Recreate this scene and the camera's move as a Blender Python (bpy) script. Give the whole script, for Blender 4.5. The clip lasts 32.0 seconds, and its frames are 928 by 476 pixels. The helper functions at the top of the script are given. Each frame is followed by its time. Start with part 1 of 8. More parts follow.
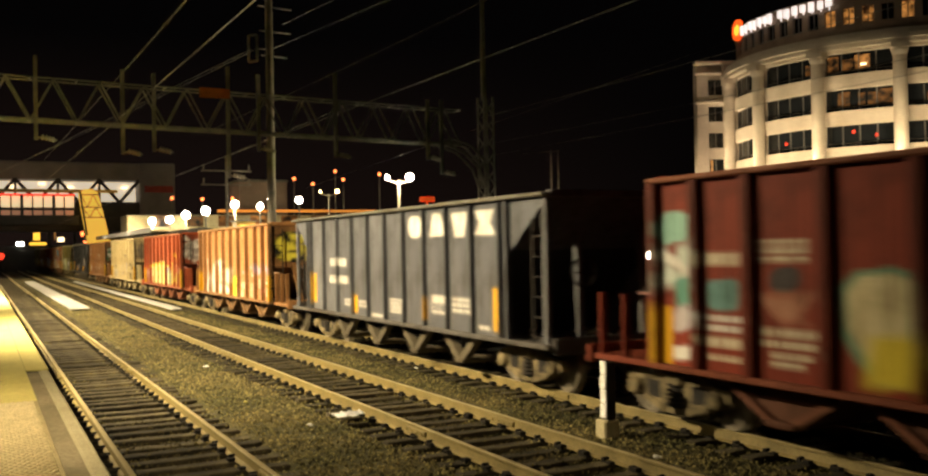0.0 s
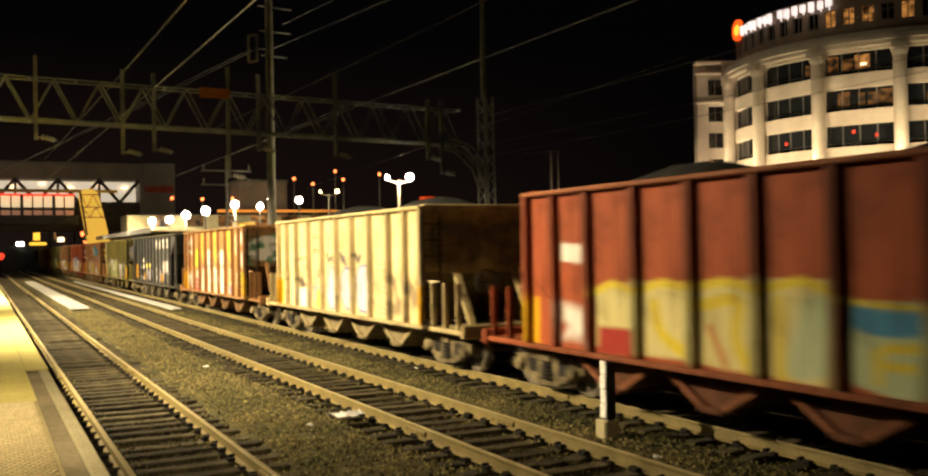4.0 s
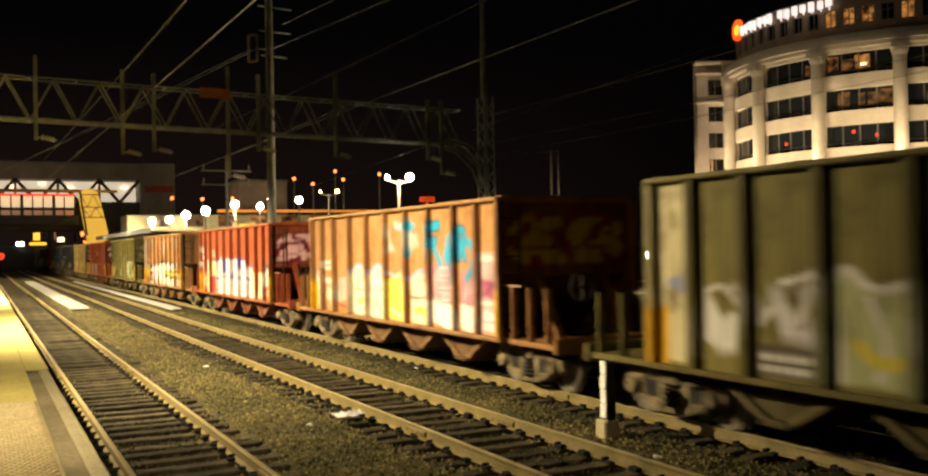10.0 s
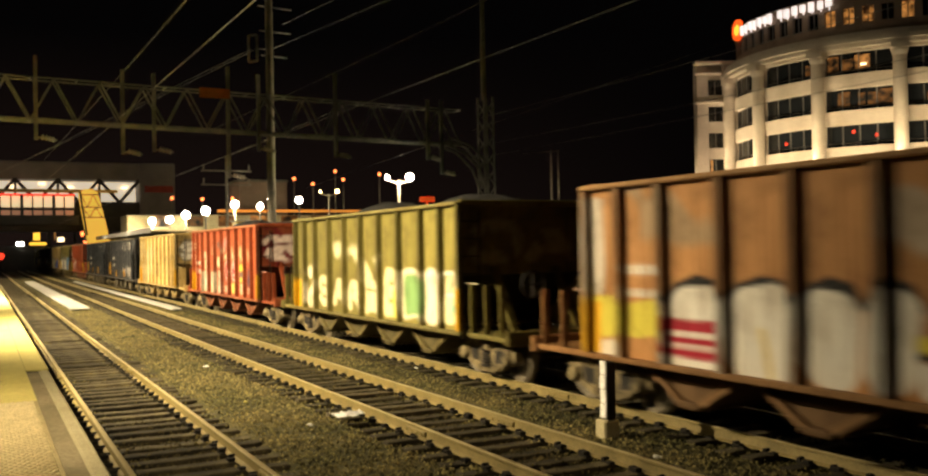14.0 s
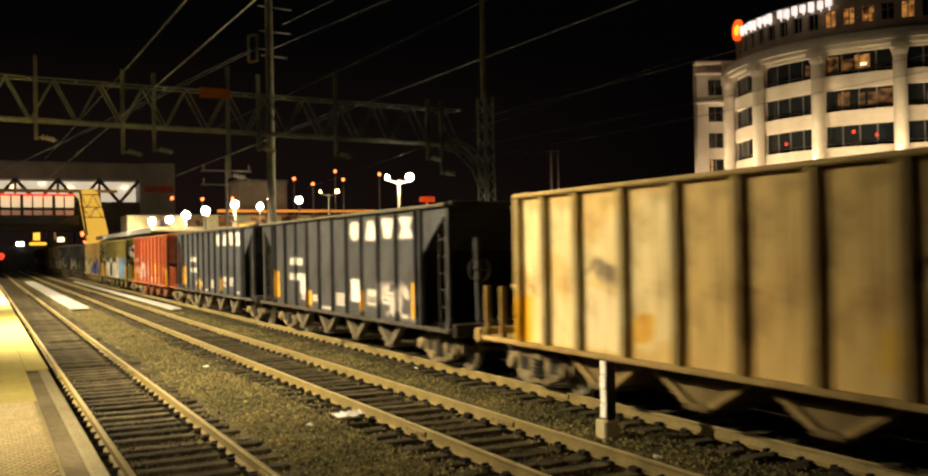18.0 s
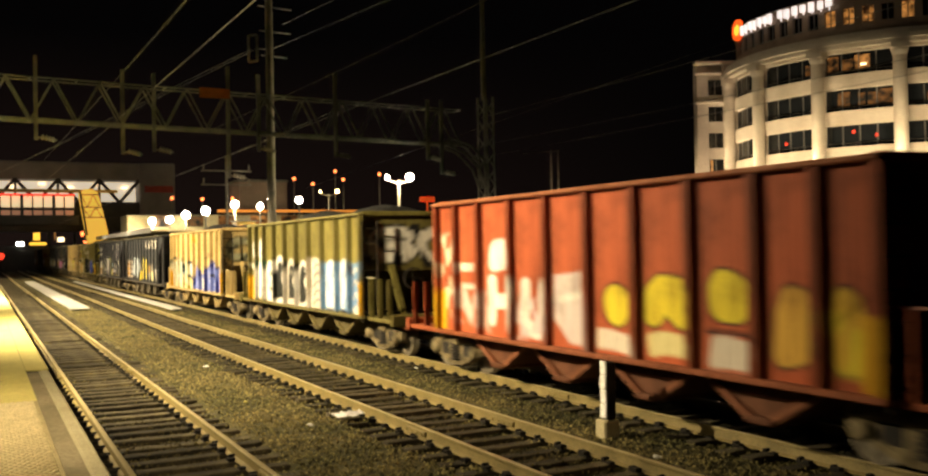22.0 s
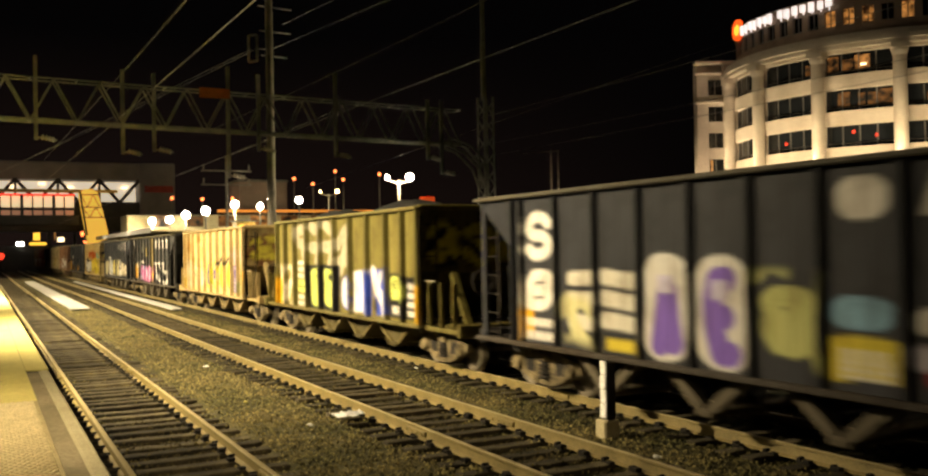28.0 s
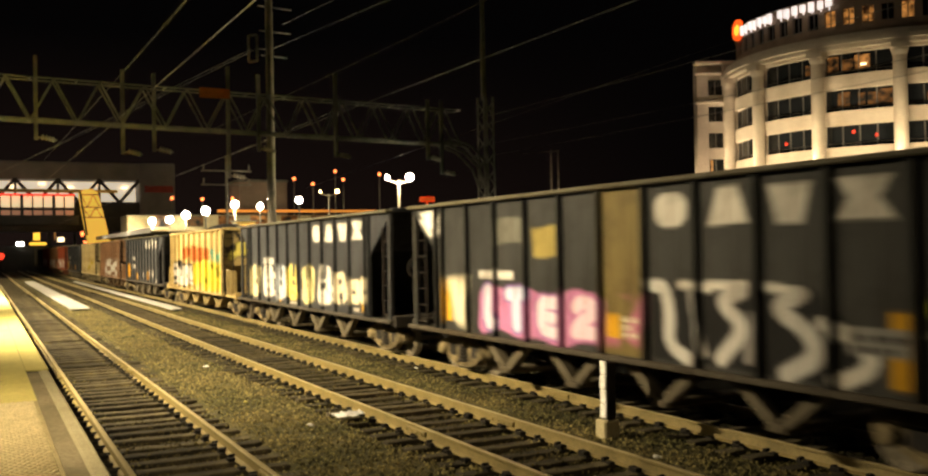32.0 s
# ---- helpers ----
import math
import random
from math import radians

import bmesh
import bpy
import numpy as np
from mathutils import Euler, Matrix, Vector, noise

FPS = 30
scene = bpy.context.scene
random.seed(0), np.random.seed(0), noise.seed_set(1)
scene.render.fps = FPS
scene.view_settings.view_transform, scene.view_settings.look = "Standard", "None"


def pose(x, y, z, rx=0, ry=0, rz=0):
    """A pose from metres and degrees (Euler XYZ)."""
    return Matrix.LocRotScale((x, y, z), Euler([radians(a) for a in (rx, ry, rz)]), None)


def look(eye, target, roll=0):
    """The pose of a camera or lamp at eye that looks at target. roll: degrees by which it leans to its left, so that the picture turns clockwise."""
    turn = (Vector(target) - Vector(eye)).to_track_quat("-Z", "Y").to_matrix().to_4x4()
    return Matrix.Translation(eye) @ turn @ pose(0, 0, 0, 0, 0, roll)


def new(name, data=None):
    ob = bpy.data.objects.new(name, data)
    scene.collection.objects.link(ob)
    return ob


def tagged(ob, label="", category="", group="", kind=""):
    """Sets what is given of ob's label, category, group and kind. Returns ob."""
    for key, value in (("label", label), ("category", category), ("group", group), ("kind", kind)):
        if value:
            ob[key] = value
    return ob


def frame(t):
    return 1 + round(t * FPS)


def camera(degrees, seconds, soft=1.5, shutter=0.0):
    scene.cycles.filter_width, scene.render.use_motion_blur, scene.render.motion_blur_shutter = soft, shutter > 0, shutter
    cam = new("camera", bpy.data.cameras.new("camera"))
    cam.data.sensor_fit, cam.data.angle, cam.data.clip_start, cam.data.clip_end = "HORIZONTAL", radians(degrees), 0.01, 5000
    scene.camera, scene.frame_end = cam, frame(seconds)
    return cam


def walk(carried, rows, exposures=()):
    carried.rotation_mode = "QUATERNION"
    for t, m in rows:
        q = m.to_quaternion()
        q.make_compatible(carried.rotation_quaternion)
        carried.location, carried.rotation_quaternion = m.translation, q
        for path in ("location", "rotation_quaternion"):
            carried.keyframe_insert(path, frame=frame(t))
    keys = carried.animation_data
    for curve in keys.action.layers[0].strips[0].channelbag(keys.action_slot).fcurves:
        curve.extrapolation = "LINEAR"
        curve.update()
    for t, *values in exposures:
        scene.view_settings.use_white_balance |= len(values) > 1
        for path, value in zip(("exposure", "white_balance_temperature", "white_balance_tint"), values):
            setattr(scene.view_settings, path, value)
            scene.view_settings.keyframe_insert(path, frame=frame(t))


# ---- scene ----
cam = camera(52.6, 32.0, soft=2.3, shutter=0.55)
HEADING, TILT = radians(27.27), radians(0.57)
EYE = (0.0, 0.0, 2.675)
AIM = (math.sin(HEADING) * 100, math.cos(HEADING) * 100, EYE[2] + math.tan(TILT) * 100)
walk(cam, [(0.0, look(EYE, AIM, -1.04)), (32.0, look(EYE, AIM, -1.04))])

# ---- light ----
world = bpy.data.worlds.new("night_sky")
scene.world = world
world.use_nodes = True
world.node_tree.nodes["Background"].inputs["Strength"].default_value = 0.18


def night_glow():
    """A black sky with a faint warm town glow low down."""
    nt = world.node_tree
    co, sep, r = nt.nodes.new("ShaderNodeTexCoord"), nt.nodes.new("ShaderNodeSeparateXYZ"), nt.nodes.new("ShaderNodeValToRGB")
    nt.links.new(co.outputs["Generated"], sep.inputs["Vector"])
    nt.links.new(sep.outputs["Z"], r.inputs["Fac"])
    r.color_ramp.elements[0].position, r.color_ramp.elements[0].color = 0.0, (0.060, 0.034, 0.026, 1)
    r.color_ramp.elements[1].position, r.color_ramp.elements[1].color = 0.22, (0.006, 0.005, 0.005, 1)
    # the glow lies over the town beyond the station
    town, mix = nt.nodes.new("ShaderNodeMapRange"), nt.nodes.new("ShaderNodeMix")
    town.inputs["From Min"].default_value, town.inputs["From Max"].default_value = 0.72, 1.0
    mix.data_type = "RGBA"
    nt.links.new(sep.outputs["Y"], town.inputs["Value"])
    nt.links.new(town.outputs["Result"], mix.inputs[0])
    mix.inputs[6].default_value = (0.005, 0.004, 0.004, 1)
    nt.links.new(r.outputs["Color"], mix.inputs[7])
    nt.links.new(mix.outputs[2], nt.nodes["Background"].inputs["Color"])


night_glow()
scene.view_settings.exposure = 0.0

WARM = (1.0, 0.80, 0.48)
PLATFORM_LAMPS = [(-2.8, 19.8 + 14.0 * i, 7.4) for i in range(8)]


def lamp(name, kind, place, power, colour, radius=0.15, target=None, spread=None):
    data = bpy.data.lights.new(name, kind)
    data.energy, data.color = power, colour
    if kind == "AREA":
        data.size = radius
    else:
        data.shadow_soft_size = radius
    if spread:
        data.spot_size, data.spot_blend = radians(spread), 0.6 if spread < 100 else 1.0
    ob = new(name, data)
    ob.matrix_world = look(place, target) if target else pose(*place)
    return ob


for x, y, z in PLATFORM_LAMPS:
    first = y < 20
    lamp("platform_light", "SPOT", (x, y, z), 28500 if first else 34500 if y < 50 else 30000 if y < 70 else 12500, WARM, 0.06, (6.2, y + (0.5 if first else 1.6), 3.2 if first else 0.2), 122 if first else 130)


NEAR_LAMP = (-1.4, 8.2, 5.4)
lamp("platform_light", "SPOT", NEAR_LAMP, 1700, WARM, 0.06, (-0.2, 9.4, 1.2), 116)


# ---- materials ----
def node_mat(name):
    m = bpy.data.materials.new(name)
    m.use_nodes = True
    return m, m.node_tree, m.node_tree.nodes["Principled BSDF"]


def noise_of(nt, scale, detail=4.0, stretch=(1, 1, 1), space="Object"):
    co = nt.nodes.new("ShaderNodeTexCoord")
    mp = nt.nodes.new("ShaderNodeMapping")
    mp.inputs["Scale"].default_value = stretch
    tx = nt.nodes.new("ShaderNodeTexNoise")
    tx.inputs["Scale"].default_value, tx.inputs["Detail"].default_value = scale, detail
    nt.links.new(co.outputs[space], mp.inputs["Vector"])
    nt.links.new(mp.outputs["Vector"], tx.inputs["Vector"])
    return tx.outputs["Fac"]


def ramp_of(nt, source, a, b, lo, hi):
    r = nt.nodes.new("ShaderNodeValToRGB")
    r.color_ramp.elements[0].position, r.color_ramp.elements[1].position = lo, hi
    r.color_ramp.elements[0].color, r.color_ramp.elements[1].color = (*a, 1), (*b, 1)
    nt.links.new(source, r.inputs["Fac"])
    return r.outputs["Color"]


def mix_of(nt, fac, a, b, blend="MIX"):
    mx = nt.nodes.new("ShaderNodeMix")
    mx.data_type, mx.blend_type = "RGBA", blend
    for sock, v in ((mx.inputs[0], fac), (mx.inputs[6], a), (mx.inputs[7], b)):
        if isinstance(v, bpy.types.NodeSocket):
            nt.links.new(v, sock)
        elif isinstance(v, tuple):
            sock.default_value = (*v[:3], 1)
        else:
            sock.default_value = v
    return mx.outputs[2]


def bump_to(nt, p, source, strength, distance):
    b = nt.nodes.new("ShaderNodeBump")
    b.inputs["Strength"].default_value, b.inputs["Distance"].default_value = strength, distance
    nt.links.new(source, b.inputs["Height"])
    nt.links.new(b.outputs["Normal"], p.inputs["Normal"])


def surface(name, a, b, rough=0.7, metal=0.0, scale=3.0, fine=40.0, bump=0.2, dist=0.004, vary=0.0, space="Object"):
    """A worn surface between two colours, with a coarse and a fine grain."""
    m, nt, p = node_mat(name)
    n1, n2 = noise_of(nt, scale, 5, space=space), noise_of(nt, fine, 3, space=space)
    c = ramp_of(nt, n1, a, b, 0.35, 0.68)
    c = mix_of(nt, 0.55, c, ramp_of(nt, n2, (0.55, 0.55, 0.55), (1.25, 1.25, 1.25), 0.3, 0.7), "MULTIPLY")
    if vary:
        info = nt.nodes.new("ShaderNodeObjectInfo")
        c = mix_of(nt, vary, c, ramp_of(nt, info.outputs["Random"], (0.35, 0.35, 0.35), (1.3, 1.3, 1.3), 0, 1), "MULTIPLY")
    nt.links.new(c, p.inputs["Base Color"])
    r = nt.nodes.new("ShaderNodeMapRange")
    r.inputs["To Min"].default_value, r.inputs["To Max"].default_value = max(rough - 0.15, 0.05), min(rough + 0.15, 1)
    nt.links.new(n1, r.inputs["Value"])
    nt.links.new(r.outputs["Result"], p.inputs["Roughness"])
    p.inputs["Metallic"].default_value = metal
    if rough >= 0.7:
        p.inputs["Specular IOR Level"].default_value = 0.15
    if bump:
        bump_to(nt, p, n2, bump, dist)
    return m


def glow(name, colour, strength):
    m, nt, p = node_mat(name)
    p.inputs["Base Color"].default_value = (*colour, 1)
    p.inputs["Emission Color"].default_value = (*colour, 1)
    p.inputs["Emission Strength"].default_value = strength
    return m


def lit_room(name, colour, strength):
    """A lit room behind glass: uneven, with darker furniture and partitions."""
    m, nt, p = node_mat(name)
    p.inputs["Base Color"].default_value = (0.02, 0.02, 0.02, 1)
    p.inputs["Roughness"].default_value = 0.1
    n = noise_of(nt, 0.9, 3, (1, 1, 1.4))
    nt.links.new(ramp_of(nt, n, (0.02, 0.006, 0.002), colour, 0.38, 0.62), p.inputs["Emission Color"])
    p.inputs["Emission Strength"].default_value = strength
    return m


def painted_steel():
    """Car paint from the 'paint' colour layer, with rust streaks and coal dust."""
    m, nt, p = node_mat("weathered_car_paint")
    at = nt.nodes.new("ShaderNodeAttribute")
    at.attribute_name = "paint"
    info = nt.nodes.new("ShaderNodeObjectInfo")
    streak = noise_of(nt, 5.0, 5, (1.0, 1.6, 0.14))
    drip = noise_of(nt, 11.0, 4, (1.0, 2.2, 0.09))
    blotch = noise_of(nt, 1.7, 6)
    broad = noise_of(nt, 0.55, 5, (1.0, 1.0, 0.8))
    fine = noise_of(nt, 55, 3)
    c = mix_of(nt, ramp_of(nt, broad, (0, 0, 0), (0.6, 0.6, 0.6), 0.46, 0.66), at.outputs["Color"], mix_of(nt, 1.0, at.outputs["Color"], (0.82, 0.68, 0.50), "MULTIPLY"))
    c = mix_of(nt, ramp_of(nt, streak, (0, 0, 0), (0.55, 0.55, 0.55), 0.50, 0.74), c, (0.26, 0.15, 0.08), "MULTIPLY")
    c = mix_of(nt, ramp_of(nt, drip, (0, 0, 0), (0.50, 0.50, 0.50), 0.56, 0.74), c, (0.22, 0.15, 0.09), "MULTIPLY")
    c = mix_of(nt, ramp_of(nt, blotch, (0, 0, 0), (0.50, 0.50, 0.50), 0.50, 0.74), c, (0.22, 0.18, 0.13), "MULTIPLY")
    c = mix_of(nt, 0.4, c, ramp_of(nt, info.outputs["Random"], (0.6, 0.6, 0.6), (1.15, 1.12, 1.1), 0, 1), "MULTIPLY")
    c = mix_of(nt, 0.5, c, ramp_of(nt, fine, (0.7, 0.7, 0.7), (1.2, 1.2, 1.2), 0.3, 0.7), "MULTIPLY")
    nt.links.new(c, p.inputs["Base Color"])
    p.inputs["Roughness"].default_value = 0.6
    p.inputs["Specular IOR Level"].default_value = 0.12
    bump_to(nt, p, blotch, 0.25, 0.02)
    return m


PAINT = painted_steel()
STEEL_DARK = surface("grimy_black_steel", (0.012, 0.011, 0.010), (0.035, 0.028, 0.022), 0.7, 0.0)
TRUCK = surface("dusty_cast_steel", (0.055, 0.043, 0.024), (0.22, 0.175, 0.095), 0.75, 0.0, 4, 60, 0.3)
WHEEL = surface("worn_wheel_steel", (0.10, 0.085, 0.06), (0.20, 0.17, 0.12), 0.5, 0.3, 6, 60, 0.2)
COAL = surface("black_coal", (0.010, 0.010, 0.010), (0.035, 0.033, 0.03), 0.6, 0, 9, 30, 0.9, 0.04)
RAIL = surface("rusty_rail_steel", (0.125, 0.094, 0.026), (0.205, 0.155, 0.05), 0.6, 0.0, 2.5, 40, 0.15)
RAILHEAD = surface("polished_rail_head", (0.25, 0.20, 0.09), (0.35, 0.29, 0.15), 0.5, 0.2, 2.5, 40, 0.05)
TIE = surface("weathered_oak_tie", (0.020, 0.017, 0.011), (0.085, 0.070, 0.040), 0.9, 0, 3, 35, 0.5, 0.01, 0.8)
SPIKE = surface("black_rail_anchor", (0.008, 0.007, 0.006), (0.02, 0.017, 0.012), 0.8)


def ballast_mat(name, island):
    """Broken brown stone: every piece, or every grain, has its own tone."""
    m, nt, p = node_mat(name)
    big, fine, grain = noise_of(nt, 0.8, 4), noise_of(nt, 17, 5), noise_of(nt, 48, 3)
    if island:
        tone = nt.nodes.new("ShaderNodeNewGeometry").outputs["Random Per Island"]
    else:
        tone = fine
    lo, hi = ((0.045, 0.040, 0.019), (0.27, 0.238, 0.115)) if island else ((0.022, 0.020, 0.009), (0.105, 0.092, 0.040))
    c = ramp_of(nt, tone, lo, hi, 0.0 if island else 0.30, 1.0 if island else 0.70)
    c = mix_of(nt, 0.6, c, ramp_of(nt, grain, (0.2, 0.2, 0.18), (2.0, 1.9, 1.7), 0.34, 0.70), "MULTIPLY")
    c = mix_of(nt, 0.7, c, ramp_of(nt, big, (0.55, 0.60, 0.50), (1.2, 1.12, 1.0), 0.35, 0.65), "MULTIPLY")
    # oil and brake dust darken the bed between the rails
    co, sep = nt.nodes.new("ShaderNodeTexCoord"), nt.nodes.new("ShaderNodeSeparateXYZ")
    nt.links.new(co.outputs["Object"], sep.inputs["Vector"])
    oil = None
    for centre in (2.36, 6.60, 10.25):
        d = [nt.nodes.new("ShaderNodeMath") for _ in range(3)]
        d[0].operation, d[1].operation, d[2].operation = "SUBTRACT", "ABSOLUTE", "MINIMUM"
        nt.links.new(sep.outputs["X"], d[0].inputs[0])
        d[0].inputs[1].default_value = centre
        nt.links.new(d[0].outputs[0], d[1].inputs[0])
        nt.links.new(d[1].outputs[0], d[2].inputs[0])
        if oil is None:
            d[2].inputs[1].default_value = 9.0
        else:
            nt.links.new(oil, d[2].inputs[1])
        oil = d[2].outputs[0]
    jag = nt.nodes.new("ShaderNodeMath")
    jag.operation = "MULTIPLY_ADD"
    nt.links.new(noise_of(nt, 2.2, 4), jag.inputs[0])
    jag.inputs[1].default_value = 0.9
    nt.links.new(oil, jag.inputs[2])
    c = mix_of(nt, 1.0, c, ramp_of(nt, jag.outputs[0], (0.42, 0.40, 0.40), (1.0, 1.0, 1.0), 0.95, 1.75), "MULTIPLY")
    # coal dust on the last bed, darkened further to stand in for weak light
    dust_shade = nt.nodes.new("ShaderNodeMath")
    dust_shade.operation = "MULTIPLY_ADD"
    nt.links.new(noise_of(nt, 0.7, 5), dust_shade.inputs[0])
    dust_shade.inputs[1].default_value = 2.0
    nt.links.new(sep.outputs["X"], dust_shade.inputs[2])
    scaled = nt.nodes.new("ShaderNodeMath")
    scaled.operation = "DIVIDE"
    nt.links.new(dust_shade.outputs[0], scaled.inputs[0])
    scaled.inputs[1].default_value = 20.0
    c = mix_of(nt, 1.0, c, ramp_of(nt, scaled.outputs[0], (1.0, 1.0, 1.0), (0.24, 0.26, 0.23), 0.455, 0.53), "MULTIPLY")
    nt.links.new(c, p.inputs["Base Color"])
    p.inputs["Roughness"].default_value = 0.95
    p.inputs["Specular IOR Level"].default_value = 0.15
    bump_to(nt, p, fine, 0.9, 0.04)
    return m


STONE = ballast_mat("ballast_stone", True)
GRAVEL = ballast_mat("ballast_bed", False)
CONCRETE = surface("pale_concrete", (0.36, 0.31, 0.18), (0.48, 0.42, 0.26), 0.85, 0, 1.5, 40, 0.3)
CONCRETE_DIRT = surface("dark_grimy_concrete", (0.10, 0.095, 0.08), (0.17, 0.16, 0.13), 0.9, 0, 2, 40, 0.3)
TACTILE = surface("yellow_tactile_paint", (0.56, 0.48, 0.15), (0.66, 0.57, 0.20), 0.7, 0, 2, 40, 0.2)
GUTTER = surface("worn_brown_concrete", (0.17, 0.14, 0.08), (0.29, 0.24, 0.145), 0.9, 0, 1.2, 30, 0.3)
DOME = surface("worn_cream_dome", (0.60, 0.50, 0.28), (0.72, 0.61, 0.36), 0.7, 0, 6, 40, 0.1)
TACTILE_OLD = surface("faded_cream_tactile_tile", (0.33, 0.265, 0.13), (0.44, 0.36, 0.19), 0.75, 0, 2, 40, 0.2)
BOARD = surface("white_painted_board", (0.32, 0.31, 0.29), (0.48, 0.47, 0.45), 0.6, 0, 2, 30, 0.15)
WHITE = surface("white_paint", (0.72, 0.71, 0.67), (0.84, 0.83, 0.80), 0.6, 0, 5, 40, 0.15)
PAPER = surface("crumpled_white_paper", (0.75, 0.75, 0.75), (0.85, 0.85, 0.85), 0.8, 0, 8, 60, 0.2)
GALV = surface("weathered_galvanised_steel", (0.16, 0.145, 0.11), (0.28, 0.25, 0.19), 0.65, 0.2, 2, 40)
RUSTY = surface("rusted_lattice_steel", (0.20, 0.205, 0.18), (0.34, 0.34, 0.30), 0.75, 0.1, 2, 40)
WIRE = surface("oxidised_copper_wire", (0.18, 0.18, 0.15), (0.28, 0.28, 0.23), 0.5, 0.1, 2, 40, 0)
PORCELAIN = surface("pale_porcelain", (0.42, 0.38, 0.28), (0.55, 0.50, 0.38), 0.4, 0, 5, 40, 0)
FACADE = surface("cream_precast_stone", (0.50, 0.43, 0.34), (0.62, 0.55, 0.45), 0.85, 0, 0.4, 12, 0.15, space="Object")
ATTIC = surface("brown_precast_stone", (0.22, 0.16, 0.12), (0.30, 0.23, 0.17), 0.85, 0, 0.4, 12, 0.15)
MULLION = surface("grey_window_frame", (0.16, 0.15, 0.14), (0.24, 0.23, 0.21), 0.5, 0.3, 2, 20, 0)
BRIDGE_GREY = surface("grey_cladding_panel", (0.20, 0.19, 0.18), (0.30, 0.28, 0.26), 0.6, 0.1, 0.3, 10, 0.1)
BRIDGE_DARK = surface("dark_bridge_steel", (0.035, 0.033, 0.03), (0.07, 0.062, 0.055), 0.6, 0.2, 0.5, 10, 0.1)
YELLOW_TUBE = surface("yellow_enclosure_panel", (0.72, 0.48, 0.08), (0.80, 0.56, 0.13), 0.55, 0, 0.5, 12, 0.1)
RED_STRIPE = surface("red_painted_stripe", (0.30, 0.035, 0.025), (0.4, 0.05, 0.035), 0.6, 0, 1, 20, 0)
BARK = surface("grey_bark", (0.16, 0.13, 0.10), (0.28, 0.23, 0.17), 0.9, 0, 6, 40, 0.5)
HEDGE = surface("dark_hedge", (0.018, 0.022, 0.010), (0.05, 0.055, 0.022), 0.9, 0, 2, 20, 0.6)


def glass_mat():
    m, nt, p = node_mat("dark_window_glass")
    p.inputs["Base Color"].default_value = (0.012, 0.014, 0.016, 1)
    p.inputs["Roughness"].default_value = 0.08
    p.inputs["Specular IOR Level"].default_value = 0.6
    return m


GLASS = glass_mat()
LIT_ORANGE = lit_room("warm_lit_room", (1.0, 0.40, 0.09), 0.55)
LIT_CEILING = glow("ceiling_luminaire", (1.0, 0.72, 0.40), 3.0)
LAMP_WHITE = glow("white_lamp_glow", (1.0, 0.93, 0.75), 30)
LAMP_WARM = glow("sodium_lamp_glow", (1.0, 0.62, 0.22), 26)
LAMP_RED = glow("red_lamp_glow", (1.0, 0.05, 0.02), 1.6)
LAMP_ORANGE = glow("orange_lamp_glow", (1.0, 0.20, 0.05), 4.5)
SIGN_WHITE = glow("illuminated_sign_white", (1.0, 0.88, 0.82), 1.05)
SIGN_ORANGE = glow("illuminated_sign_orange", (1.0, 0.10, 0.01), 1.5)
SIGN_YELLOW = glow("illuminated_sign_yellow", (1.0, 0.55, 0.05), 1.5)
CONCOURSE = glow("lit_concourse_glazing", (1.0, 0.85, 0.62), 0.6)
LOBBY = lit_room("pale_lit_lobby", (0.9, 0.68, 0.42), 0.42)
DIM_ORANGE = lit_room("dim_lit_room", (1.0, 0.38, 0.08), 0.2)


